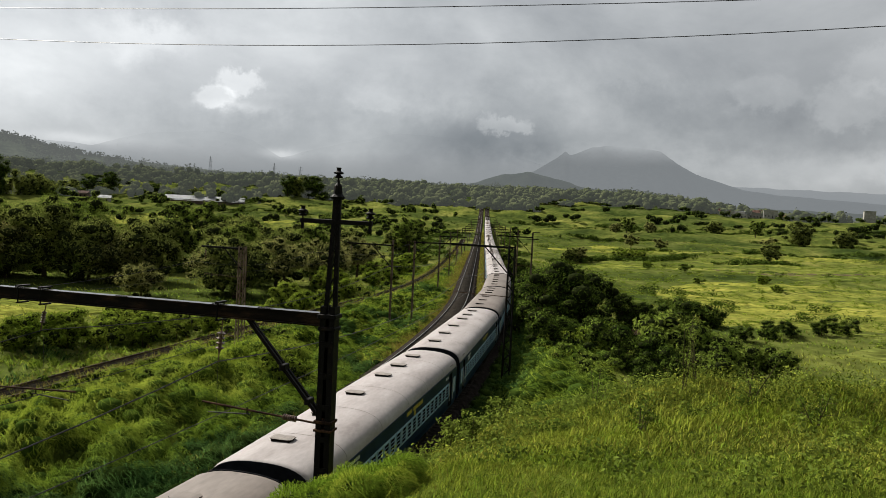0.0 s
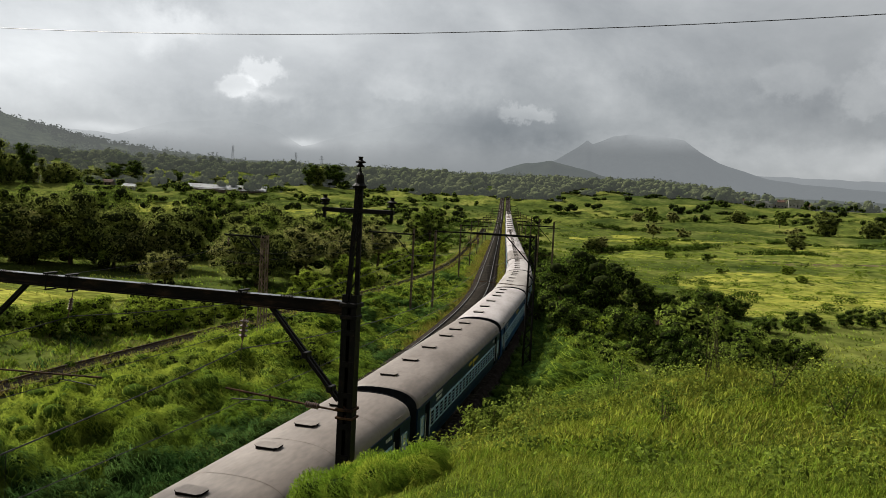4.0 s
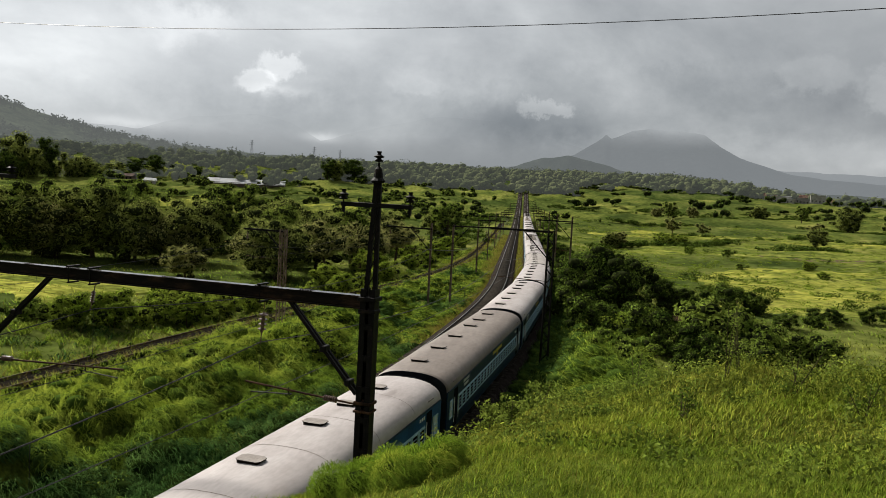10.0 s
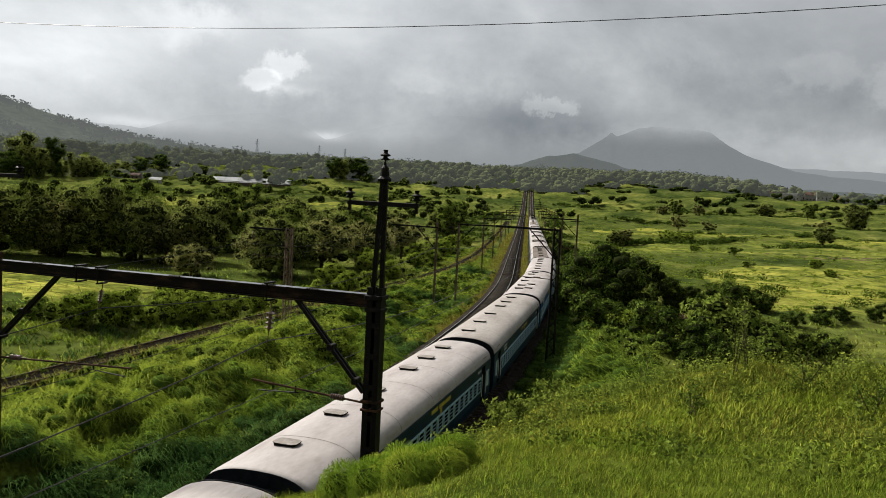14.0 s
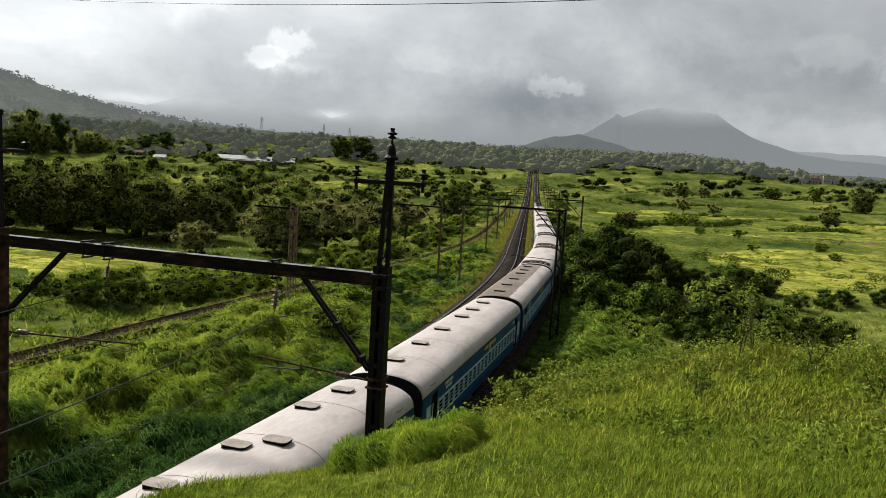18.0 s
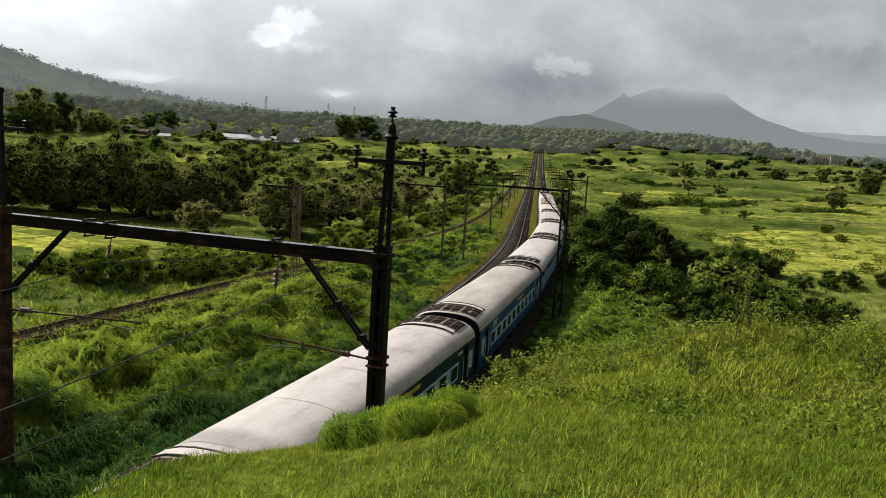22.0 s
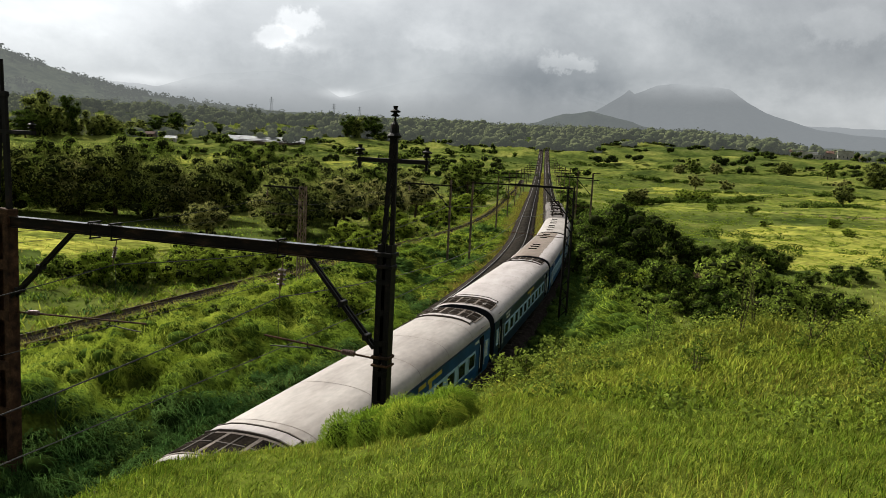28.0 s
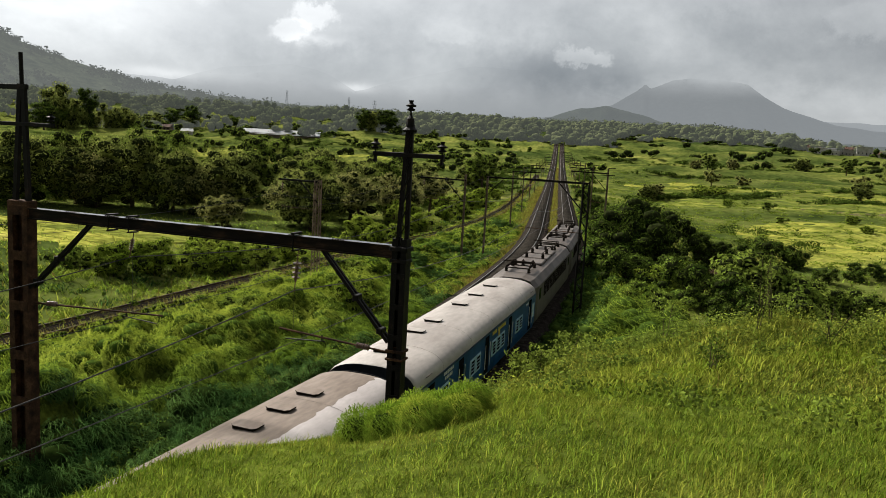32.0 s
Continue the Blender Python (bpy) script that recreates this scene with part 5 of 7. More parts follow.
        part("steady_arm", bar(bar(bmesh.new(), (b[0] + x * 1.4, 0, b[1] - 0.02), (b[0] + x * 1.4, 0, b[1] - 0.22), 0.03), (b[0] + x * 1.5, 0, b[1] - 0.2), (b[0] + x * 0.2, 0, b[1] - 0.28), 0.035, round_sides=6), M["steel"], reg)
    # yellow marks, unreadable
    part("number_plate", bars_text(0.16, 0.12, 3, 0.35, M["yellow"], "number_plate"), None, ob, "small faded yellow bars", at=pose(-10.95, -0.212, 3.1, 0, 0, -90))
    return ob


def lattice(bm, z0, z1, w, taper=0.6):
    """Four legs and zigzag lacing."""
    for x in (-1, 1):
        for y in (-1, 1):
            bar(bm, (x * w / 2, y * w / 2, z0), (x * w / 2 * taper, y * w / 2 * taper, z1), 0.08)
    n = int((z1 - z0) / 0.55)
    for i in range(n):
        za, zb = z0 + (z1 - z0) * i / n, z0 + (z1 - z0) * (i + 1) / n
        s = 1 if i % 2 else -1
        wa, wb = w / 2 * (1 - (1 - taper) * i / n), w / 2 * (1 - (1 - taper) * (i + 1) / n)
        for y in (-1, 1):
            bar(bm, (-s * wa, y * wa, za), (s * wb, y * wb, zb), 0.045)
            bar(bm, (y * wa, -s * wa, za), (y * wb, s * wb, zb), 0.045)
    return bm


def cant_mast(s, off, reach, top, arm_z, laced, flags, material):
    z0 = -0.8
    kind_ = "laced" if laced else "slim"
    ob = thing("catenary_mast", at_track(s, off), f"{kind_} rusty steel catenary mast with one bracket arm", "catenary mast", "catenary masts along the tracks")
    bm = bmesh.new()
    if laced:
        lattice(bm, z0, top, 0.54, 0.8)
    else:
        box(bm, (-0.11, -0.09, z0), (-0.085, 0.09, top))
        box(bm, (0.085, -0.09, z0), (0.11, 0.09, top))
        box(bm, (-0.09, -0.012, z0), (0.09, 0.012, top))
    part("mast", bm, M[material], ob)
    part("bracket_arm", bar(bmesh.new(), (0.1 if reach < 0 else -0.1, 0, arm_z), (reach, 0, arm_z + 0.05), 0.13, 0.16), M["steel"], ob)
    k = 0.45 * reach
    part("brace", bar(bmesh.new(), (0, 0, arm_z - abs(reach) * 0.48), (k, 0, arm_z), 0.08), M["steel"], ob)
    part("register_arm", bar(bmesh.new(), (0, 0, 5.75), (reach * 0.92, 0, 5.9), 0.05, round_sides=6), M["rust"], ob)
    string_insulator(ob, (reach * 0.9, 0, arm_z), (reach * 0.9, 0, arm_z - 1.1), 3, 0.1)
    if flags:
        part("cross_arm", bar(bmesh.new(), (-0.9, 0, top - 0.85), (0.85, 0, top - 0.85), 0.10), M["steel"], ob)
        part("cross_arm", bar(bmesh.new(), (0, 0, top), (0.9, 0, top + 0.05), 0.10), M["steel"], ob)
    return ob


def tube(points, radius, name, material, sides=5):
    """A wire through the given places."""
    p = np.asarray(points, float)
    t = np.gradient(p, axis=0)
    t /= np.linalg.norm(t, axis=1)[:, None]
    up = np.array([0, 0, 1.0])
    u = np.cross(t, up)
    n = np.linalg.norm(u, axis=1)[:, None]
    u = np.where(n > 1e-6, u / np.maximum(n, 1e-6), np.array([1.0, 0, 0]))
    w = np.cross(u, t)
    a = np.arange(sides + 1) * 6.28318 / sides
    v = p[:, None] + radius * (np.cos(a)[None, :, None] * u[:, None] + np.sin(a)[None, :, None] * w[:, None])
    return fast_mesh(name, v.reshape(-1, 3), grid_quads(len(p), sides + 1), [material], smooth=True)


SUPPORTS = [-134, -97, -60, -19.6, 20, 60, 100, 140, 182, 224, 266, 310]


def line_wires(off, supports, label, high=7.15, low=5.62):
    """Messenger with its sag, contact wire and droppers over one track."""
    s = np.concatenate([np.linspace(a, b, 14, endpoint=False) for a, b in zip(supports, supports[1:])] + [[supports[-1]]])
    k = np.concatenate([np.linspace(0, 1, 14, endpoint=False) for _ in supports[1:]] + [[0.0]])
    o = off(s) if callable(off) else np.full_like(s, off)
    x, y = on_track(s, o)
    sag = 4 * k * (1 - k) * 0.85
    ob = thing("catenary_wire", Matrix(), label, "overhead wire", "wires over the tracks")
    part("messenger_wire", tube(np.stack([x, y, rise(y) + high - sag], -1), 0.016, "messenger_wire", M["wire"]), None, ob)
    part("contact_wire", tube(np.stack([x, y, rise(y) + low + 0 * s], -1), 0.012, "contact_wire", M["wire"]), None, ob)
    for i in range(2, len(s) - 1, 3):
        if s[i] < 90:
            part("dropper", tube([(x[i], y[i], rise(y[i]) + low), (x[i] + 0.001, y[i], rise(y[i]) + high - sag[i])], 0.006, "dropper", M["wire"], 4), None, ob)


def crossing_wire(az0, d, low, centre_u, curve, label):
    a = radians(az0)
    u = np.linspace(-260, 260, 200)
    w = np.mod(u - centre_u + 42, 84) - 42
    p = np.stack([d * math.sin(a) + u * math.cos(a), d * math.cos(a) - u * math.sin(a), 11.44 + low + curve * w * w], -1)
    ob = new("power_line_wire", tube(p, 0.016, "power_line_wire", M["wire"]))
    tagged(ob, label, "overhead wire", "power line wires crossing high")


portal()
cant_mast(-60, 3.3, -4.6, 9.6, 9.45, True, False, "steel")
cant_mast(-19.6, 4.15, -4.6, 10.1, 9.45, False, True, "pole")
for s_ in (20, 60, 100, 140, 182, 224, 266, 310):
    cant_mast(s_, 3.7, -4.0, 9.9, 9.3, False, True, "pole")
for s_, o_ in ((-30.7, -9.45), (3.4, -9.4), (40, -9.3), (78, -9.2), (116, -9.0), (156, -9.0), (198, -9.0), (240, -9.0), (285, -9.0)):
    cant_mast(s_, o_, 4.3, 8.6, 8.45, False, False, "pole")
for s_, o_ in ((-58.6, -18.75), (-34.6, -11.3)):
    cant_mast(s_, o_, -3.6 if s_ < -50 else -5.2, 8.3 if s_ < -50 else 8.75, 8.1, s_ < -50, False, "pole")
line_wires(-0.3, SUPPORTS, "thin dark contact and messenger wires over the train")
line_wires(SECOND - 0.9, SUPPORTS, "thin dark contact and messenger wires over the empty track", 7.55)
line_wires(lambda s: third_off(s) + 0.3, [-134, -97, -58.6, -34.6, 5, 45, 85, 125], "thin dark wires over the overgrown side track", 6.9, 5.5)
crossing_wire(8.0, 30.0, 8.40, -14.0, 0.0006, "thin dark power wire crossing high overhead")
crossing_wire(11.5, 30.0, 7.05, -11.0, 0.0013, "thin dark power wire slung high overhead")


# ---- trees, bushes, grass ----
def leaf_cards(centres, radii, counts, size, g, flat=0.75, out=0.9, middle=None):
    """Small leaf faces over the shells of clumps: verts, quads and soft normals."""
    c = np.repeat(centres, counts, 0)
    r = np.repeat(radii, counts, 0)
    n = len(c)
    d = g.normal(size=(n, 3))
    d /= np.linalg.norm(d, axis=1)[:, None]
    p = c + d * r * g.uniform(0.74, 1.18, (n, 1))
    nrm = d * out * 1.2 + g.normal(size=(n, 3)) * 0.5 + np.array([0, 0, 0.25])
    nrm /= np.linalg.norm(nrm, axis=1)[:, None]
    a = np.cross(nrm, g.normal(size=(n, 3)))
    a /= np.linalg.norm(a, axis=1)[:, None]
    b = np.cross(nrm, a)
    s = size * g.uniform(0.6, 1.35, (n, 1))
    v = np.stack([p - a * s * 0.5, p - b * s * 0.30 * flat + nrm * s * 0.08, p + a * s * 0.55, p + b * s * 0.30 * flat + nrm * s * 0.08], 1)
    soft_way = d * 1.0 + nrm * 0.45 + np.array([0, 0, 0.10])
    if middle is not None:
        mid = p - np.repeat(middle, counts, 0)
        soft_way = soft_way * 0.7 + mid / (np.linalg.norm(mid, axis=1)[:, None] + 1e-6) * 0.3 + np.array([0, 0, 0.22])
    soft_way /= np.linalg.norm(soft_way, axis=1)[:, None]
    return v.reshape(-1, 3), np.arange(n * 4).reshape(-1, 4), np.repeat(soft_way, 4, 0)


def shade_hearts(centres, radii, share=0.74):
    """Rounded lumps of 24 faces added inside clumps, to stand for the shade within."""
    u = (-1.0, 0.0, 1.0)
    pts = [(x, y, z) for x in u for y in u for z in u if (x, y, z) != (0, 0, 0)]
    at = {p: i for i, p in enumerate(pts)}
    faces = []
    for axis in range(3):
        for s in (-1.0, 1.0):
            for a in (-1.0, 0.0):
                for b in (-1.0, 0.0):
                    ring = []
                    for da, db in ((0, 0), (1, 0), (1, 1), (0, 1)):
                        p = [a + da, b + db]
                        p.insert(axis, s)
                        ring.append(at[tuple(p)])
                    faces.append(ring if (s > 0) == (axis != 1) else ring[::-1])
    ball = np.array(pts)
    ball /= np.linalg.norm(ball, axis=1)[:, None]
    n = len(centres)
    v = centres[:, None, :] + ball[None] * radii[:, None, :] * share
    q = np.arange(n)[:, None, None] * len(ball) + np.array(faces)[None]
    return v.reshape(-1, 3), q.reshape(-1, 4), np.tile(ball, (n, 1))


def leafy(name, centres, radii, counts, size, g, material, middle=None, share=0.74):
    """One mesh of leaves over added dark lumps that paint the shade between them."""
    v, q, nn = leaf_cards(centres, radii, counts, size, g, middle=middle)
    hv, hq, hn = shade_hearts(centres, radii, share)
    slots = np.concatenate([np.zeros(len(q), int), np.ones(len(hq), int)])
    return fast_mesh(name, np.concatenate([v, hv]), np.concatenate([q, hq + len(v)]), [M[material], M["gap_shade"]], slots, normals=np.concatenate([nn, hn]))


def crown_clumps(h, w, base, n, g, lobes=5):
    """Centres and radii of leaf clumps in an uneven crown made of several lobes."""
    lobe = [(g.uniform(-0.30, 0.30) * w, g.uniform(-0.30, 0.30) * w, base + (h - base) * g.uniform(0.22, 0.80), g.uniform(0.26, 0.42)) for _ in range(lobes)]
    lobe.append((0, 0, base + (h - base) * 0.5, 0.42))
    cs, rs = [], []
    for _ in range(n):
        x, y, z, f = lobe[g.integers(len(lobe))]
        d = g.normal(size=3)
        d /= np.linalg.norm(d)
        k = g.uniform(0.55, 1.0) ** 0.5
        p = np.array([x + d[0] * w * f * k, y + d[1] * w * f * k, z + d[2] * (h - base) * 0.36 * k])
        p[2] = np.clip(p[2], base * 0.8 + 0.1, h * 1.0)
        cs.append(p)
        q = g.uniform(0.7, 1.35) * w * 0.135
        rs.append((q * 1.15, q * 1.15, q * 0.8))
    return np.array(cs), np.array(rs)


def limb(bm, a, b, r0, r1, sides=6):
    a, b = Vector(a), Vector(b)
    m = Matrix.Translation((a + b) / 2) @ (b - a).to_track_quat("Z", "Y").to_matrix().to_4x4()
    bmesh.ops.create_cone(bm, cap_ends=True, segments=sides, radius1=r0, radius2=r1, depth=(b - a).length, matrix=m)


def plant(key, name, h, w, base, clumps, per, size, material, seed, label, category, stems=1):
    """A tree or bush as a thing with trunk and crown."""
    g = np.random.default_rng(seed)
    ob = thing(name, Matrix(), label, category, category + "s of the valley")
    cs, rs = crown_clumps(h, w, base, int(clumps * 0.56), g)
    heart = np.tile([[0, 0, base + (h - base) * 0.30]], (len(cs), 1))
    part("crown", leafy("crown", cs, rs, np.full(len(cs), int(per * 1.6)), size, g, material, heart, 0.62 if key in ("mango", "big_leaf", "dark_bush") else 0.54), None, ob)
    bm = bmesh.new()
    for k in range(stems):
        x0, y0 = (0, 0) if stems == 1 else (g.uniform(-0.2, 0.2) * w, g.uniform(-0.2, 0.2) * w)
        r = 0.028 * h if stems == 1 else 0.014 * h
        top = Vector((x0 * 1.4 + g.uniform(-0.3, 0.3), y0 * 1.4 + g.uniform(-0.3, 0.3), base + (h - base) * 0.4))
        mid = Vector((x0, y0, 0)).lerp(top, 0.5) + Vector((g.uniform(-0.15, 0.15), g.uniform(-0.15, 0.15), 0))
        limb(bm, (x0, y0, -0.4), mid, r * 1.25, r * 0.9)
        limb(bm, mid, top, r * 0.9, r * 0.55)
        for c in cs[g.choice(len(cs), min(7, len(cs)), replace=False)]:
            limb(bm, mid.lerp(top, g.uniform(0.2, 1)), Vector(c), r * 0.42, r * 0.12, 5)
    part("trunk", bm, M["bark"], ob)
    return ob


PLANTS = {}


def put(kind, x, y, scale=1.0, squash=1.0, turn=None, sink=0.0):
    """Sets a copy of a plant on the ground."""
    src = PLANTS[kind]
    x, y = float(x), float(y)
    m = Matrix.Translation((x, y, float(ground_z(x, y)) - sink)) @ Matrix.Rotation(rng.uniform(0, 6.28) if turn is None else turn, 4, "Z")
    if src.get("used"):
        ob = copy_thing(src, m)
    else:
        ob = src
        src["used"] = 1
    ob.matrix_basis = m @ Matrix.Diagonal((scale, scale, scale * squash, 1))
    return ob


def grow_plants():
    spec = {
        "broad": ("tree", 10.0, 10.0, 1.1, 150, 84, 0.33, "leaf_tree", 11, "dense dark green broad-leaved tree on the meadow", "tree", 1),
        "round": ("tree", 9.0, 8.6, 0.9, 110, 80, 0.30, "leaf_olive", 12, "rounded olive green tree in a grove", "tree", 1),
        "tall": ("tree", 11.0, 8.0, 1.2, 110, 80, 0.31, "leaf_mid", 13, "tall mid-green tree with an uneven crown", "tree", 1),
        "shade": ("tree", 10.0, 10.0, 0.3, 90, 90, 0.5, "leaf_tree", 20, "tall green shade tree by the hamlet", "tree", 1),
        "shade_round": ("tree", 10.0, 10.0, 0.3, 80, 90, 0.5, "leaf_dark", 21, "rounded dark green shade tree by the hamlet", "tree", 1),
        "open": ("tree", 8.0, 7.5, 1.6, 50, 74, 0.32, "leaf_olive", 14, "airy olive tree with gaps in its crown", "tree", 1),
        "bush": ("bush", 3.0, 4.4, 0.2, 62, 96, 0.21, "leaf_bright", 15, "dense leafy green bush among the grass", "bush", 4),
        "dark_bush": ("bush", 3.0, 4.4, 0.2, 52, 84, 0.22, "leaf_dark", 25, "dense dark green bush in the thicket", "bush", 4),
        "bright_bush": ("bush", 2.4, 3.8, 0.1, 46, 80, 0.19, "leaf_bright", 16, "fresh bright green bush by the track", "bush", 4),
        "mango": ("tree", 7.6, 8.2, 0.5, 95, 96, 0.27, "leaf_dark", 17, "big spreading dark green tree beside the line", "tree", 3),
        "big_leaf": ("bush", 5.4, 7.0, 0.3, 75, 60, 0.42, "leaf_mid", 18, "large-leaved green shrub thicket below the knoll", "bush", 5),
        "low": ("bush", 1.3, 2.6, 0.0, 26, 46, 0.22, "leaf_mid", 19, "low green shrub in the tall grass", "bush", 3),
    }
    for key, row in spec.items():
        PLANTS[key] = plant(key, *row)


grow_plants()
# grove of the far left
for i in range(15):
    f = i / 14
    put(("broad", "round", "broad", "tall")[i % 4], -100 + 48 * f + rng.uniform(-2, 2), 101 + 12 * f + rng.uniform(-2, 4), rng.uniform(0.88, 1.10))
for i in range(14):
    f = i / 13
    put(("round", "broad", "tall")[i % 3], -108 + 62 * f + rng.uniform(-3, 3), 120 + 20 * f + rng.uniform(-4, 4), rng.uniform(0.90, 1.08))
put("round", -43.7, 95.5, 0.60)
for x, y, k, sc in ((-36, 104, "round", 0.78), (-33, 100, "broad", 0.72), (-28, 106, "open", 0.85), (-31, 113, "broad", 0.8), (-25, 117, "round", 0.8), (-37, 116, "tall", 0.75), (-42, 124, "broad", 0.85), (-29, 128, "tall", 0.75), (-22, 133, "open", 0.8), (-33, 140, "broad", 0.8), (-24, 150, "round", 0.85), (-30, 166, "broad", 0.9), (-21, 219, "tall", 1.05), (-25, 228, "broad", 0.9), (-40, 190, "round", 0.9), (-52, 205, "broad", 0.8), (-48, 160, "tall", 0.8)):
    put(k, x, y, sc * (1.12 if y < 145 else 1.0))
# tall shade trees round the hamlet
for i, (x, y, sc, tall_) in enumerate(((-330, 465, 2.39, 1.38), (-331, 452, 2.09, 0.81), (-328, 478, 1.74, 1.17), (-326, 492, 1.50, 1.64), (-321, 507, 1.62, 1.21), (-320, 519, 1.37, 0.88), (-318, 526, 2.02, 1.01), (-317, 539, 1.40, 0.83), (-311, 553, 1.52, 0.73), (-305, 568, 1.35, 0.92), (-301, 582, 1.27, 0.71), (-299, 589, 1.48, 1.11), (-289, 616, 1.53, 0.56), (-281, 635, 1.56, 0.49), (-266, 669, 1.94, 0.15), (-178, 677, 1.57, 1.10), (-170, 684, 1.90, 1.03), (-159, 702, 2.37, 0.89), (-325, 499, 1.34, 0.88), (-330, 471, 1.72, 0.79))):
    put(("shade", "shade_round")[i % 2], x, y, sc, tall_)
# hedge of bushes beyond the side track
for x, y, k, sc in ((-37, 53, "low", 1.3), (-34.5, 55, "bush", 0.85), (-32.5, 57.5, "bush", 0.95), (-30.5, 60.5, "bright_bush", 1.1), (-28.5, 62.5, "bush", 0.9), (-27, 66, "bush", 0.85), (-31.5, 66, "bush", 0.9), (-25.5, 71, "bright_bush", 1.0), (-42, 50, "low", 1.2), (-13.6, 50.2, "bush", 0.72), (-12.6, 51.4, "bush", 0.55), (-20, 46, "low", 0.9), (-22, 52, "low", 0.9), (-17, 62, "low", 1.0), (-23.5, 82, "bright_bush", 1.1), (-21, 90, "bright_bush", 1.2), (-20, 98, "bright_bush", 1.0), (-24, 94, "bush", 1.0), (-18.5, 106, "bright_bush", 1.2), (-22, 110, "bush", 1.1), (-17, 120, "bright_bush", 1.1), (-16, 130, "bright_bush", 1.2), (-20, 140, "bright_bush", 1.3), (-17, 150, "bush", 1.2), (-15.5, 165, "bright_bush", 1.2), (-18, 180, "bush", 1.3), (-16, 198, "bright_bush", 1.3)):
    put(k, x, y, sc)
# thicket on the right of the line
for x, y, k, sc in ((8.8, 88, "mango", 1.12), (12.0, 93, "mango", 0.95), (9.5, 99, "mango", 0.9), (7.2, 78, "dark_bush", 1.25), (9.6, 77, "dark_bush", 0.95), (8.0, 70, "dark_bush", 1.1), (10.8, 70, "bright_bush", 1.2), (12.9, 71, "dark_bush", 1.0), (12.2, 64, "dark_bush", 1.1), (15.0, 66, "big_leaf", 0.62), (17.6, 65.5, "big_leaf", 0.98), (20.6, 67, "big_leaf", 0.82), (14.5, 60.5, "dark_bush", 1.0), (19.0, 61.5, "big_leaf", 0.62), (24.6, 72, "big_leaf", 0.66), (27.6, 74, "big_leaf", 0.62), (30.2, 76, "big_leaf", 0.50), (19.5, 103.5, "mango", 0.62), (22.5, 104.5, "mango", 0.55), (25.2, 105.5, "dark_bush", 1.3), (30.5, 109, "dark_bush", 1.25), (33.4, 110.5, "dark_bush", 1.15), (7.4, 62, "low", 1.3), (10.2, 60, "low", 1.2), (9.0, 55.5, "low", 1.0), (12.6, 55.5, "dark_bush", 0.65), (34, 99, "dark_bush", 0.6), (38, 101, "dark_bush", 0.7), (42, 103, "dark_bush", 0.6), (46.5, 105, "dark_bush", 0.7), (51, 108, "dark_bush", 0.7), (6.6, 108, "dark_bush", 1.0), (8.4, 118, "dark_bush", 1.1), (7.6, 130, "dark_bush", 1.1), (9.6, 142, "dark_bush", 1.0), (7.5, 156, "dark_bush", 1.2), (10, 172, "dark_bush", 1.1), (8.2, 190, "dark_bush", 1.2)):
    put(k, x, y, sc)
for x, y, k, sc in ((52, 240, "bush", 0.66), (73, 199, "bush", 0.75), (70, 182, "bush", 0.62), (56, 196, "low", 1.2), (60, 224, "low", 1.5), (178, 435, "broad", 1.5), (139, 375, "open", 0.95), (196, 420, "broad", 1.1), (96, 512, "tall", 1.1), (112, 520, "round", 1.0), (88, 505, "round", 0.9), (150, 500, "broad", 1.0), (178, 505, "tall", 1.0), (34, 262, "round", 0.7), (30, 258, "broad", 0.55), (64, 330, "open", 0.9), (80, 345, "open", 0.8), (112, 300, "broad", 0.7), (52, 280, "bush", 1.4), (58, 284, "bush", 1.2)):
    put(k, x, y, sc)


# hedge lines, loose scrub and the wooded ridge: countless, one mesh each
def scrub(name, label, spots, tall, wide, per, size, material, seed, k=4, solid=False):
    g = np.random.default_rng(seed)
    n = len(spots)
    x, y = spots[:, 0], spots[:, 1]
    z = ground_z(x, y)
    h = tall * g.uniform(0.5, 1.25, n)
    w = wide * g.uniform(0.6, 1.3, n)
    cs = np.stack([np.repeat(x, k) + g.normal(size=n * k) * np.repeat(w, k) * 0.30, np.repeat(y, k) + g.normal(size=n * k) * np.repeat(w, k) * 0.30, np.repeat(z, k) + np.repeat(h, k) * g.uniform(0.3, 0.72, n * k)], -1)
    rs = np.stack([np.repeat(w, k) * 0.30, np.repeat(w, k) * 0.30, np.repeat(h, k) * 0.32], -1)
    heart = np.stack([np.repeat(x, k), np.repeat(y, k), np.repeat(z + h * 0.25, k)], -1)
    v, q, nn = leaf_cards(cs, rs, np.full(n * k, per), size, g, 1.7 if size > 0.3 else 0.9, middle=heart)
    slots = np.zeros(len(q), int)
    # added lumps close the clumps with shade-dark colour, haze-toned in far woods
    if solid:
        hv, hq, hn = shade_hearts(cs, rs, 0.84)
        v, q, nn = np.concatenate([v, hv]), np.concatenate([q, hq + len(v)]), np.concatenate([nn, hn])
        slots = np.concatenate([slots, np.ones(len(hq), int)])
    ob = new(name, fast_mesh(name, v, q, [M[material], M["wood_mid" if material == "wood_mid" else "gap_shade"]], slots, normals=nn))
    tagged(ob, label, "scrub", kind="stuff")


def polar(n, az0, az1, d0, d1, g, power=1.0):
    a = np.radians(g.uniform(az0, az1, n))
    d = d0 + (d1 - d0) * g.uniform(0, 1, n) ** power
    return np.stack([d * np.sin(a), d * np.cos(a)], -1)


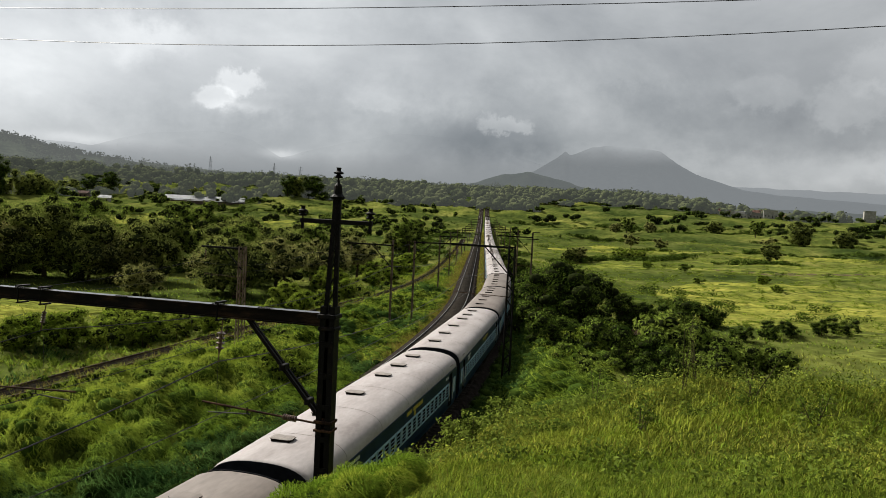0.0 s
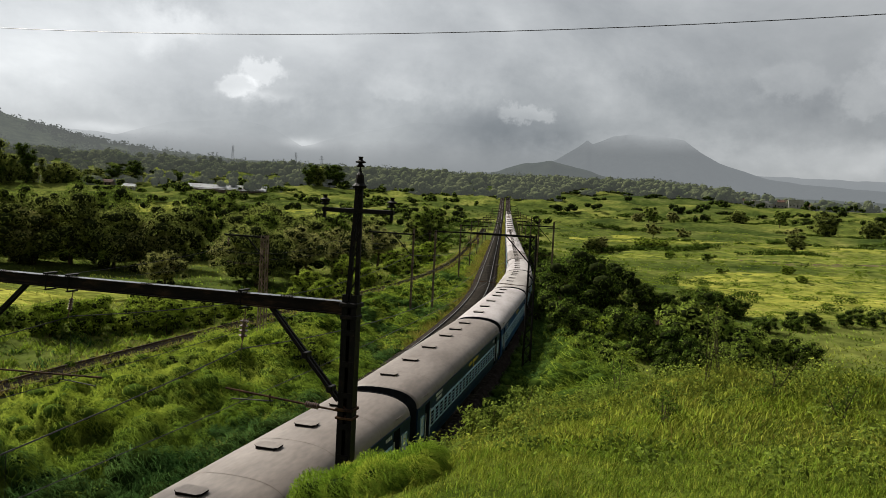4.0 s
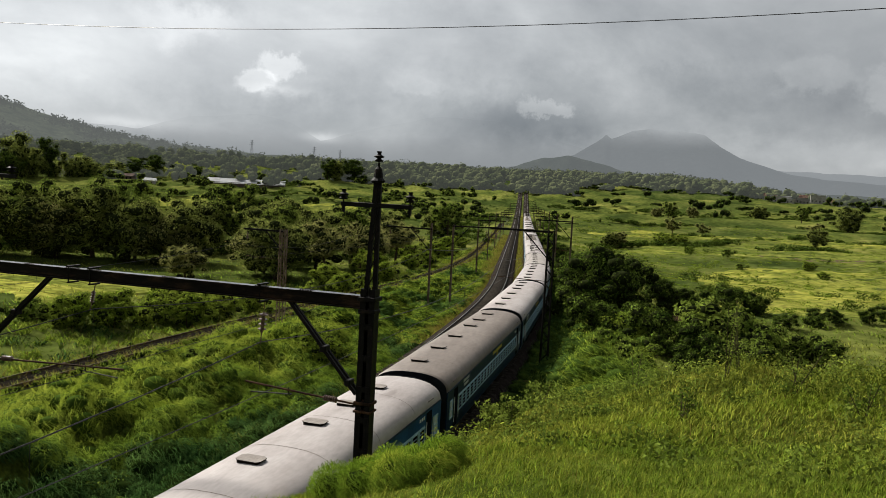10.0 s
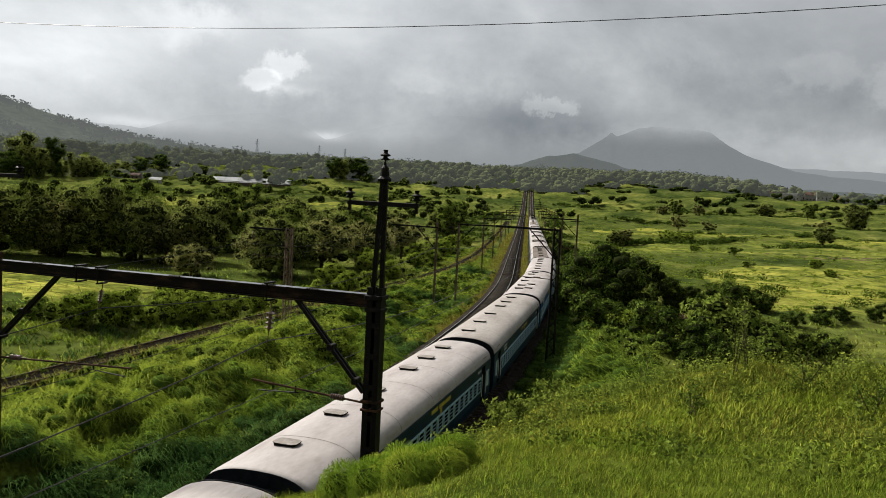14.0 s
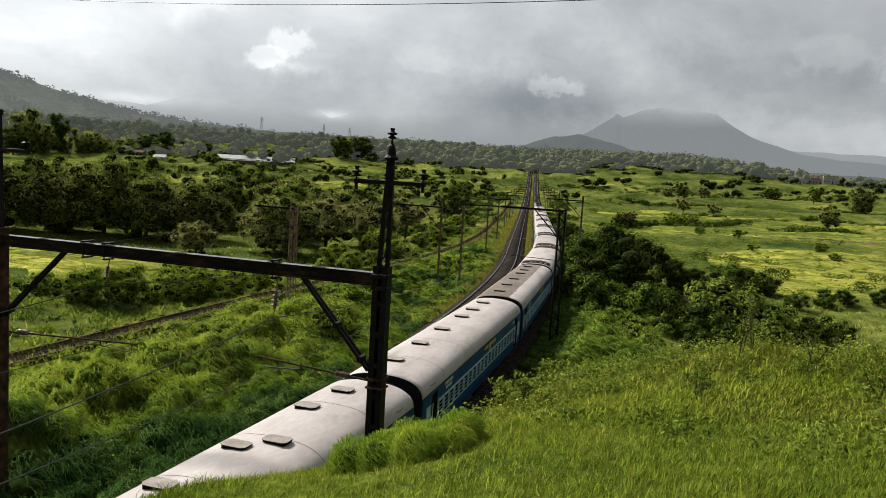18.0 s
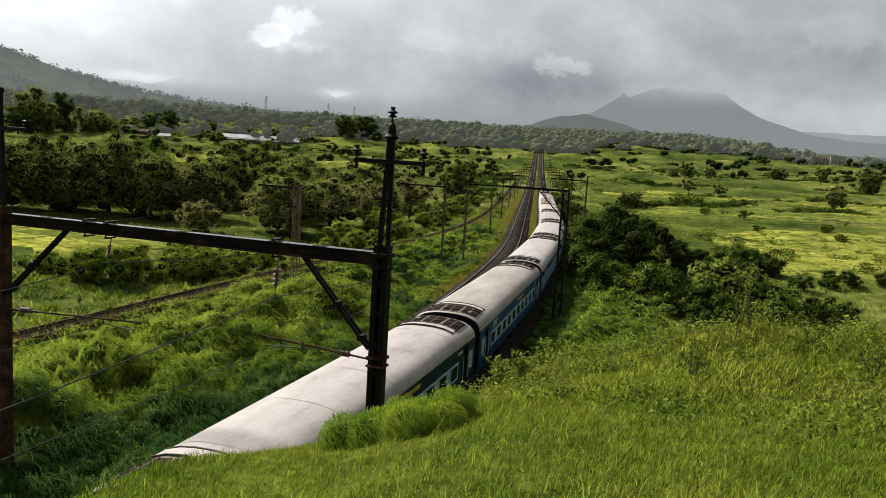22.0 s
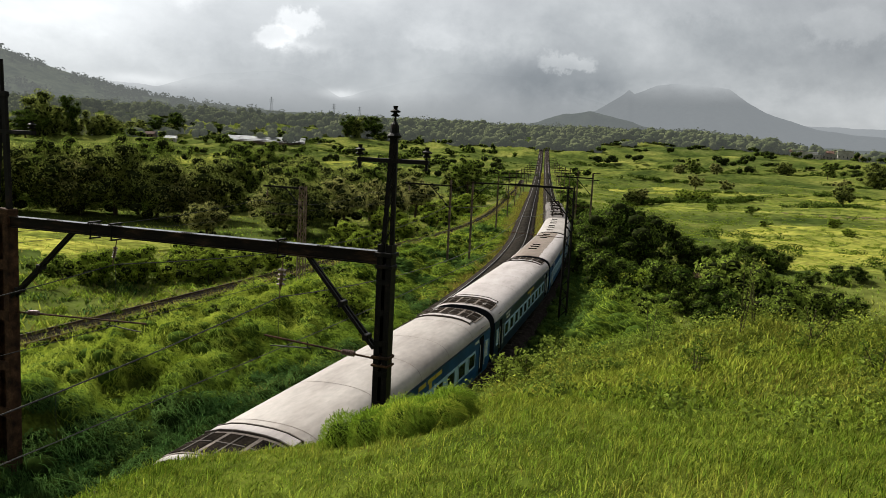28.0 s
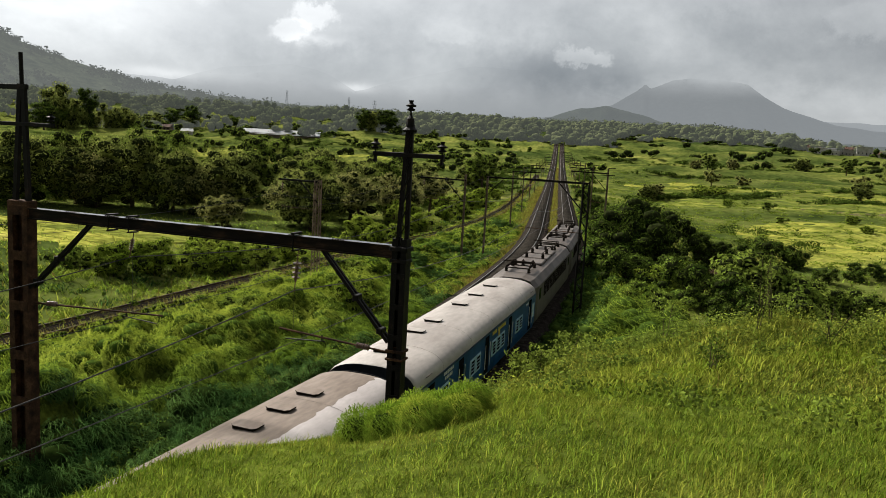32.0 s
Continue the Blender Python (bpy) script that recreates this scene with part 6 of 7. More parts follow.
g_ = np.random.default_rng(3)
p_ = polar(1700, -48, 44, 90, 640, g_, 0.8)
s_, o_ = to_track(p_[:, 0], p_[:, 1])
p_ = p_[(np.abs(o_ + 5) > 14) & ((swell(p_[:, 0], p_[:, 1], 20, 100) > np.where(p_[:, 0] < -10, -8, 84)))]
scrub("scrub", "scattered low green scrub over the meadows", p_, 1.8, 3.4, 44, 0.30, "leaf_dark", 21)
rows_ = []
for (xa, ya), (xb, yb), n_ in (((26, 258), (62, 282), 40), ((62, 284), (84, 304), 16), ((88, 278), (114, 290), 18), ((60, 340), (110, 350), 20), ((120, 360), (240, 385), 46), ((70, 520), (210, 545), 60), ((40, 400), (90, 410), 22), ((150, 440), (260, 440), 40), ((-60, 250), (-140, 235), 40), ((-70, 330), (-230, 300), 60), ((-20, 420), (-140, 440), 50), ((-60, 520), (-260, 470), 60), ((-30, 300), (-14, 420), 40), ((10, 250), (14, 420), 40), ((-18, 210), (-24, 300), 30), ((20, 560), (300, 560), 80), ((-30, 620), (-330, 560), 80)):
    f_ = g_.uniform(0, 1, n_ * 3 // 2)[:, None]
    n_ = n_ * 3 // 2
    rows_.append(np.array([[xa, ya]]) * (1 - f_) + np.array([[xb, yb]]) * f_ + g_.normal(size=(n_, 2)) * (2.0 if xa > 0 else 4.0))
scrub("hedge_scrub", "uneven dark hedges and thickets between the fields", np.concatenate(rows_), 1.9, 4.0, 34, 0.42, "leaf_dark", 22)
def hill_woods():
    """Trees and thickets over the near hillside, on its own slope."""
    g = np.random.default_rng(51)
    hill = bpy.data.objects["backdrop_hill"]
    n = len(hill.data.vertices)
    co = np.empty(n * 3, np.float32)
    hill.data.vertices.foreach_get("co", co)
    rows = co.reshape(27, 520, 3)[:26]
    m = 2600
    i, j = g.uniform(2, 24.98, m), g.uniform(40, 505, m)
    i[:520], j[:520] = g.uniform(24.6, 25, 520), g.uniform(60, 505, 520)
    fi, fj = i.astype(int), j.astype(int)
    u, v = (i - fi)[:, None], (j - fj)[:, None]
    at = (rows[fi, fj] * (1 - u) + rows[np.minimum(fi + 1, 25), fj] * u) * (1 - v) + rows[fi, fj + 1] * v
    keep = (at[:, 2] > 45) & (swell(at[:, 0] * 0.25, at[:, 1] * 0.25, 10, 100) + g.normal(size=m) * 30 > -10)
    at = at[keep]
    k = 2
    cs = np.repeat(at, k, 0) + g.normal(size=(len(at) * k, 3)) * np.array([6, 6, 1.2]) + np.array([0, 0, 3.5])
    r = g.uniform(3.5, 8.5, len(cs))
    v, q, nn = leaf_cards(cs, np.stack([r * 1.3, r * 1.3, r * 0.8], -1), np.full(len(cs), 12), 4.2, g, 1.7)
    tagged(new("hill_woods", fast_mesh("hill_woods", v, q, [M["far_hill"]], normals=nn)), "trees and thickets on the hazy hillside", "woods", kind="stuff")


hill_woods()
# woods that close the valley: they begin where the line is lost to sight, and thin out towards the plain
p_ = np.concatenate([polar(620, -17, 3.5, 700, 1060, g_, 0.8), polar(420, 3.5, 17, 800, 1100, g_, 0.7), polar(160, 17, 34, 800, 1080, g_), polar(330, -52, -17, 800, 1080, g_, 0.8)])
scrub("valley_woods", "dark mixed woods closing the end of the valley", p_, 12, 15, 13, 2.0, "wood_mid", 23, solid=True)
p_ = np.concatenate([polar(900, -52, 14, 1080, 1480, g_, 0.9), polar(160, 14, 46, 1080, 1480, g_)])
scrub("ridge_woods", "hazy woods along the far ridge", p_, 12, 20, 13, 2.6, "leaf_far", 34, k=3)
p_ = polar(420, -30, 3, 330, 760, g_)
scrub("slope_woods", "loose trees on the rising slope", p_[(swell(p_[:, 0], p_[:, 1], 30, 100) > np.where(p_[:, 0] < -100, 25, 0)) & (np.abs(p_[:, 0] - 0.0) > 18)], 5.5, 7.5, 26, 0.9, "leaf_mid", 24, solid=True)
p_ = polar(150, 4, 44, 520, 800, g_)
scrub("slope_woods", "loose trees on the rising slope", p_[swell(p_[:, 0], p_[:, 1], 30, 100) > 10], 6, 9, 20, 1.1, "leaf_dark", 26, solid=True)
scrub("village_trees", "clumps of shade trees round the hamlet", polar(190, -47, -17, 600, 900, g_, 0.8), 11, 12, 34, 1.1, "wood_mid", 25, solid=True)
f_ = g_.uniform(0, 1, 130)
scrub("understory", "dark undergrowth in the shade of the grove", np.stack([-100 + 58 * f_, 106 + 36 * f_], -1) + g_.normal(size=(130, 2)) * 3.5, 2.4, 4.0, 44, 0.34, "leaf_dark", 27)


def blades(name, label, base, height, width, lean, g, materials, slots, wind=(-0.35, -0.2), droop=0.0, away=None, simple=False):
    """Bent grass blades, three triangles each, or one for those far off."""
    n = len(base)
    a = g.uniform(0, 6.283, n)
    side = np.stack([np.cos(a), np.sin(a), 0 * a], -1) * (width / 2)[:, None]
    d = (g.normal(size=(n, 2)) * 0.75 if away is None else away + g.normal(size=(n, 2)) * 0.35) + np.array(wind)
    d /= np.linalg.norm(d, axis=1)[:, None] + 1e-9
    tip = np.concatenate([d * (lean * height)[:, None], (height * np.sqrt(np.clip(1 - (lean * 0.85) ** 2, 0.05, 1)))[:, None]], -1)
    mid = np.concatenate([tip[:, :2] * 0.30, tip[:, 2:] * 0.62 + height[:, None] * 0.08], -1)
    if droop:
        tip = np.concatenate([d * (lean * height)[:, None], (height * (1.0 - droop * lean))[:, None]], -1)
        tip[:, :2] *= 1.25
        mid = np.concatenate([tip[:, :2] * 0.40, (height * (0.92 - 0.22 * lean))[:, None]], -1)
    way = np.concatenate([(d * 0.25 if away is None else away * 0.8), np.ones((n, 1))], -1) + g.normal(size=(n, 3)) * 0.22
    way /= np.linalg.norm(way, axis=1)[:, None]
    side = np.where((np.cross(side, mid) * way).sum(1)[:, None] < 0, -side, side)
    if simple:
        v = np.stack([base - side, base + side, base + tip], 1).reshape(-1, 3)
        ob = new(name, fast_mesh(name, v, np.arange(n * 3).reshape(-1, 3), [M[m] for m in materials], slots, normals=np.repeat(way, 3, 0)))
        tagged(ob, label, "grass", kind="stuff")
        return
    v = np.stack([base - side, base + side, base + mid + side * 0.8, base + mid - side * 0.8, base + tip], 1).reshape(-1, 3)
    i = np.arange(n)[:, None] * 5
    t = np.stack([i + [0, 1, 2], i + [0, 2, 3], i + [3, 2, 4]], 1).reshape(-1, 3)
    ob = new(name, fast_mesh(name, v, t, [M[m] for m in materials], np.repeat(slots, 3), normals=np.repeat(way, 5, 0)))
    tagged(ob, label, "grass", kind="stuff")


def scatter(n, az0, az1, d0, d1, g):
    a = np.radians(g.uniform(az0, az1, n))
    d = np.sqrt(g.uniform(d0 * d0, d1 * d1, n))
    return d * np.sin(a), d * np.cos(a)


def knoll_grass():
    """Short bushy grass: small rounded tufts, each a fan of blades, over a thin even growth."""
    g = np.random.default_rng(31)
    for tufts, per, d0, d1, az0, az1, h, w, r in ((4600, 30, 2.6, 8.5, -46, 36, 0.092, 0.0044, 0.10), (15500, 20, 8.0, 20, -22, 44, 0.105, 0.0115, 0.16), (12000, 18, 20, 50, -12, 48, 0.110, 0.021, 0.27)):
        tx, ty = scatter(tufts, az0, az1, d0, d1, g)
        size = np.clip(g.lognormal(0, 0.35, tufts), 0.5, 2.0) * (0.8 + 0.5 * step(-20, 30, swell(tx * 3.1, ty * 3.1, 3, 20)))
        tone = swell(tx * 1.7, ty * 1.7, 3, 25) + g.normal(size=tufts) * 9
        n = tufts * per
        a = g.uniform(0, 6.283, n)
        rad = np.sqrt(g.uniform(0, 1, n))
        out = np.stack([np.cos(a), np.sin(a)], -1) * rad[:, None]
        sz = np.repeat(size, per)
        x, y = np.repeat(tx, per) + out[:, 0] * r * sz, np.repeat(ty, per) + out[:, 1] * r * sz
        hh = h * sz ** 0.7 * (1.15 - 0.55 * rad) * g.uniform(0.6, 1.25, n)
        tone = np.repeat(tone, per)
        lean = 0.25 + 0.75 * rad * g.uniform(0.6, 1.2, n)
        # the thin growth between
        m = n // 2
        ex, ey = scatter(m, az0, az1, d0, d1, g)
        x, y = np.concatenate([x, ex]), np.concatenate([y, ey])
        out = np.concatenate([out, g.normal(size=(m, 2)) * 0.3])
        hh = np.concatenate([hh, h * 0.6 * g.uniform(0.5, 1.3, m)])
        tone = np.concatenate([tone, swell(ex * 1.7, ey * 1.7, 3, 25)])
        lean = np.concatenate([lean, g.uniform(0.4, 1.0, m)])
        s, off = to_track(x, y)
        keep = off > 3.9
        x, y, out, hh, tone, lean = x[keep], y[keep], out[keep], hh[keep], tone[keep], lean[keep]
        k = len(x)
        pick = g.uniform(size=k)
        slots = np.where(tone > 12, np.where(pick < 0.8, 2, 0), np.where(pick < 0.05, 1, np.where(pick < 0.18, 3, 0)))
        blades("knoll_grass", "fresh green ankle-high grass on the knoll", np.stack([x, y, ground_z(x, y) - 0.02], -1), hh, w * g.uniform(0.7, 1.5, k), lean, g, ["grass", "grass_dry", "tuft", "grass_tall"], slots, (0.30, -0.10), away=out, simple=d0 > 8)


def cane_grass():
    """Long arching grass in mounded clumps on the bank between the tracks."""
    g = np.random.default_rng(32)
    for n, s0, s1, o0, o1, per, h, w, kind_ in ((900, -20, 60, 2.3, 9, 22, 0.60, 0.060, 2), (900, -100, -20, -36, -26.4, 20, 0.45, 0.05, 1), (1300, -10, 70, -20, -8.0, 22, 0.40, 0.07, 1)):
        s, o = g.uniform(s0, s1, n), g.uniform(o0, o1, n)
        x, y = on_track(s, o)
        keep = (o - third_off(s) > 1.25) | (o - third_off(s) < -2.2)
        x, y, o = x[keep], y[keep], o[keep]
        size = np.clip(g.lognormal(0, 0.32, len(x)), 0.45, 1.9)
        a = g.uniform(0, 6.283, len(x) * per)
        out = np.stack([np.cos(a), np.sin(a)], -1)
        root = np.abs(g.normal(size=len(a))) * 0.16 * np.repeat(size, per)
        bx, by = np.repeat(x, per) + out[:, 0] * root, np.repeat(y, per) + out[:, 1] * root
        hh = np.repeat(h * size, per) * g.uniform(0.6, 1.12, len(bx))
        patch = np.repeat(swell(x * 1.3, y * 1.3, 5, 40), per)
        # shady patches take the deep copy: shade put into the blades' colour
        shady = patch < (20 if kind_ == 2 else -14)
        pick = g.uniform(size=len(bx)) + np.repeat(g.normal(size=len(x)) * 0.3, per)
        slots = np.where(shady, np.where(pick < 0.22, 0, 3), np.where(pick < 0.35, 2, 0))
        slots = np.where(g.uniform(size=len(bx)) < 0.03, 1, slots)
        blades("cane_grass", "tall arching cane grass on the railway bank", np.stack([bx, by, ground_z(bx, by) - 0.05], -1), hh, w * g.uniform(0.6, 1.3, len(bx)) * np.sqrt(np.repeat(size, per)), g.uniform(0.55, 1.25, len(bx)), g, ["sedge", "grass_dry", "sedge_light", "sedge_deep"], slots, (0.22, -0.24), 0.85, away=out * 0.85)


def grass_mounds(name, label, x, y, r, per, width, slots, materials, g, flow=(0.10, -0.10), heart="cane_heart", tall=1.0, reach=1.0):
    """Drooping grass in rounded mounds: layers of blades over an added heart, coloured as the shade beneath them."""
    n = len(x)
    z = ground_z(x, y)
    h = r * g.uniform(0.95, 1.4, n) * tall
    xx, yy, zz, rr, hh = (np.repeat(v, per) for v in (x, y, z, r, h))
    m = n * per
    th, a = np.arccos(g.uniform(0.12, 0.99, m)), g.uniform(0, 6.283, m)
    turn = g.normal(size=m) * 0.22
    long_ = g.uniform(0.35, 0.75, m) * reach

    def dome(t, b, k, w):
        return np.stack([xx + rr * (np.sin(t) * np.cos(b) * k + flow[0] * w), yy + rr * (np.sin(t) * np.sin(b) * k + flow[1] * w), zz + hh * np.cos(t) * k], -1)
    p0, p1, p2 = dome(th, a, g.uniform(0.90, 1.02, m), 0), dome(th + 0.45 * long_, a + turn, g.uniform(1.08, 1.24, m), 1), dome(th + long_, a + 2 * turn, g.uniform(1.02, 1.22, m), 2.6)
    way = np.stack([np.sin(th) * np.cos(a), np.sin(th) * np.sin(a), np.cos(th) + 0.25], -1) + g.normal(size=(m, 3)) * 0.20
    way /= np.linalg.norm(way, axis=1)[:, None]
    side = np.cross(p1 - p0, way)
    side *= (width * g.uniform(0.6, 1.4, m) / (np.linalg.norm(side, axis=1) + 1e-9))[:, None] * 0.5
    side = np.where((np.cross(side, p1 - p0) * way).sum(1)[:, None] < 0, -side, side)
    v = np.stack([p0 - side * 0.6, p0 + side * 0.6, p1 + side, p1 - side, p2], 1).reshape(-1, 3)
    i = np.arange(m)[:, None] * 5
    t = np.stack([i + [0, 1, 2], i + [0, 2, 3], i + [3, 2, 4]], 1).reshape(-1, 3)
    # added lumps: their dark colour is the shade inside each mound
    hv, hq, hn = shade_hearts(np.stack([x, y, z + h * 0.25], -1), np.stack([r, r, h * 0.68], -1), 0.74)
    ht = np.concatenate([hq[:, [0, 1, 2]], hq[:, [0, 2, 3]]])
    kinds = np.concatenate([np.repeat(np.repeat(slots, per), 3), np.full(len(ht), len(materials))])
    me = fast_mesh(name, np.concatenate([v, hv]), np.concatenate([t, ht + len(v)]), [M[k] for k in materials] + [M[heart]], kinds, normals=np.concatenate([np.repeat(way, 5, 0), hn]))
    tagged(new(name, me), label, "grass", kind="stuff")


def mounded_banks():
    g = np.random.default_rng(35)
    n = 2500
    s, o = g.uniform(-128, -58, n), g.uniform(-21.5, -6.9, n)
    s, o = s[o > third_off(s) + 1.1], o[o > third_off(s) + 1.1]
    n = len(s)
    x, y = on_track(s, o)
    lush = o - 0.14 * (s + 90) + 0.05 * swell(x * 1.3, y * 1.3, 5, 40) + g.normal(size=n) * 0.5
    # deep sedge near the line, the sun-toned copy furthest from it
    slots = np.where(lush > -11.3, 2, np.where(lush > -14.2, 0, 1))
    big = 1 + 0.35 * step(-10, 20, swell(x * 1.9, y * 1.9, 3, 12))
    r = 0.50 * big * np.clip(g.lognormal(0, 0.25, n), 0.6, 1.6)
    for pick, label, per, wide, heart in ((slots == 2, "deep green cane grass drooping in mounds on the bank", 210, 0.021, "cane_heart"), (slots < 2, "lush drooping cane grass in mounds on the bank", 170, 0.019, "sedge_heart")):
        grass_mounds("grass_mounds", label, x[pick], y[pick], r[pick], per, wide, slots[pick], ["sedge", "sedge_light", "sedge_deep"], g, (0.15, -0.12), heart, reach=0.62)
    n = 1500
    s, o = g.uniform(-60, 12, n), g.uniform(-20, -7.8, n)
    s, o = s[o > third_off(s) + 1.2], o[o > third_off(s) + 1.2]
    n = len(s)
    x, y = on_track(s, o)
    slots = np.where(swell(x * 1.3, y * 1.3, 5, 40) + g.normal(size=n) * 6 < -22, 2, np.where(g.uniform(size=n) < 0.5, 1, 0))
    grass_mounds("grass_mounds", "bright meadow grass in low mounds along the line", x, y, 0.58 * np.clip(g.lognormal(0, 0.3, n), 0.55, 1.7), 60, 0.036, slots, ["sedge", "sedge_light", "sedge_deep"], g, (0.15, -0.12), "sedge_heart", tall=0.8, reach=0.6)
    n = 860
    s, o = g.uniform(-86, -16, n), 2.2 + 8.8 * g.uniform(0, 1, n) ** 1.4
    x, y = on_track(s, o)
    # the deep copy near the train paints the shade at its side
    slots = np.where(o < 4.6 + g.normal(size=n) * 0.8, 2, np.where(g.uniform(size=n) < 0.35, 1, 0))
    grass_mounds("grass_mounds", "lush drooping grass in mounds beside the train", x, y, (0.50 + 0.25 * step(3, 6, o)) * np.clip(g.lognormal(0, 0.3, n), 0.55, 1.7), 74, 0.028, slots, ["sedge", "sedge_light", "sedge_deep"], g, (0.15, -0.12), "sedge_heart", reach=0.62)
    n = 760
    s = g.uniform(-130, 10, n)
    x, y = on_track(s, third_off(s) + np.where(g.uniform(size=n) < 0.6, g.uniform(0.80, 1.30, n), g.uniform(-1.5, -0.95, n)))
    grass_mounds("grass_mounds", "grass overgrowing the side track", x, y, g.uniform(0.22, 0.42, n), 50, 0.024, np.where(g.uniform(size=n) < 0.4, 1, 0), ["sedge", "sedge_light"], g)
    # the shaggy tuft at the brink
    n = 34
    az, d = g.uniform(-13.2, -3.8, n), g.uniform(6.0, 7.3, n)
    x, y = d * np.sin(np.radians(az)), d * np.cos(np.radians(az))
    grass_mounds("tuft_grass", "shaggy green tuft at the brink of the cutting", x, y, g.uniform(0.15, 0.22, n), 900, 0.0048, np.where(g.uniform(size=n) < 0.85, 0, 1), ["tuft", "grass"], g, (0.12, -0.05), reach=0.6)


def meadow_grass():
    g = np.random.default_rng(33)
    x, y = scatter(90000, -50, 45, 35, 210, g)
    s, off = to_track(x, y)
    keep = (np.abs(off + 2.6) > 5.8) & (np.abs(off - third_off(s)) > 1.5)
    x, y = x[keep], y[keep]
    slots = np.where(g.uniform(size=len(x)) < 0.08, 1, np.where(swell(x, y, 10, 60) > 10, 2, 0))
    blades("meadow_grass", "tufted green monsoon grass over the meadow", np.stack([x, y, ground_z(x, y) - 0.05], -1), g.uniform(0.3, 0.8, len(x)) * (1 - 0.6 * step(60, 150, np.hypot(x, y))), g.uniform(0.08, 0.22, len(x)), g.uniform(0.4, 1.0, len(x)), g, ["grass", "grass_dry", "grass_tall"], slots, simple=True)
    # yellowing verge along the empty track
    s, o = g.uniform(-88, 160, 42000), g.normal(size=42000) * 0.60 - 7.9
    s2, o2 = g.uniform(-70, 330, 24000), g.normal(size=24000) * 0.40 - 2.6
    s, o = np.concatenate([s, s2]), np.concatenate([o, o2])
    s3 = g.uniform(-130, 200, 26000)
    o3 = third_off(s3) + np.where(g.uniform(size=26000) < 0.7, 0.85, -1.0) + g.normal(size=26000) * 0.20
    s, o = np.concatenate([s, s3]), np.concatenate([o, o3])
    x, y = on_track(s, o)
    blades("verge_grass", "yellowing dry grass along the ballast", np.stack([x, y, ground_z(x, y) - 0.05], -1), g.uniform(0.30, 0.80, len(x)), g.uniform(0.03, 0.09, len(x)), g.uniform(0.3, 0.9, len(x)), g, ["grass_dry", "sedge_light"], (g.uniform(size=len(x)) < 0.22).astype(int), simple=True)


s_ = g_.uniform(-126, -60, 150)
o_ = g_.uniform(-13.5, -7.6, 150)
x_, y_ = on_track(s_, o_)
scrub("bank_weeds", "low leafy weeds in the cane grass of the bank", np.stack([x_, y_], -1), 0.7, 1.1, 36, 0.12, "leaf_dark", 28)
s_ = g_.uniform(-84, 30, 520)
x_, y_ = on_track(s_, g_.uniform(2.6, 9.5, 520))
scrub("cutting_weeds", "leafy weeds on the slope beside the train", np.stack([x_, y_], -1), 0.8, 1.2, 36, 0.13, "leaf_dark", 29)
p_ = polar(2600, 4, 33, 105, 420, g_, 0.8)
s_, o_ = to_track(p_[:, 0], p_[:, 1])
scrub("field_tufts", "low grass tussocks and weeds over the fields", p_[o_ > 12], 0.55, 1.7, 10, 0.26, "leaf_bright", 33)
x_, y_ = scatter(1500, -10, 44, 6.5, 40, g_)
s_, o_ = to_track(x_, y_)
ok_ = (o_ > 5) & (swell(x_ * 2.4, y_ * 2.4, 3, 20) > -2)
scrub("knoll_herbs", "small dark leafy herbs in the knoll's grass", np.stack([x_, y_], -1)[ok_], 0.32, 0.46, 30, 0.050, "leaf_mid", 30)
knoll_grass()
cane_grass()
mounded_banks()
meadow_grass()


def knoll_details():
    """Small-leaved ground weeds in the grass."""
    g = np.random.default_rng(41)
    x, y = scatter(15000, -14, 44, 7.0, 36, g)
    s, off = to_track(x, y)
    keep = (off > 4.2) & (swell(x * 2.2, y * 2.2, 3, 25) > -12)
    x, y = x[keep], y[keep]
    r = g.uniform(0.08, 0.26, len(x))
    cs = np.stack([x, y, ground_z(x, y) + r * 0.8], -1)
    dark = g.uniform(size=len(x)) < 0.36 + 0.45 * (swell(x * 1.3 + 9, y * 1.3, 3, 15) > 12)
    for pick, kind_, label in ((~dark, "weed_leaf", "small leafy weeds among the knoll's grass"), (dark, "leaf_mid", "darker leafy weeds among the knoll's grass")):
        rr = r[pick]
        v, q, nn = leaf_cards(cs[pick], np.stack([rr, rr, rr * 0.7], -1), np.full(len(rr), 19), 0.050, g)
        ob = new("ground_weeds", fast_mesh("ground_weeds", v, q, [M[kind_]], normals=nn))
        tagged(ob, label, "weeds", kind="stuff")


knoll_details()


# ---- hamlet, sheds, pond, stones, weeds ----
def by_az(az, d):
    return d * math.sin(radians(az)), d * math.cos(radians(az))


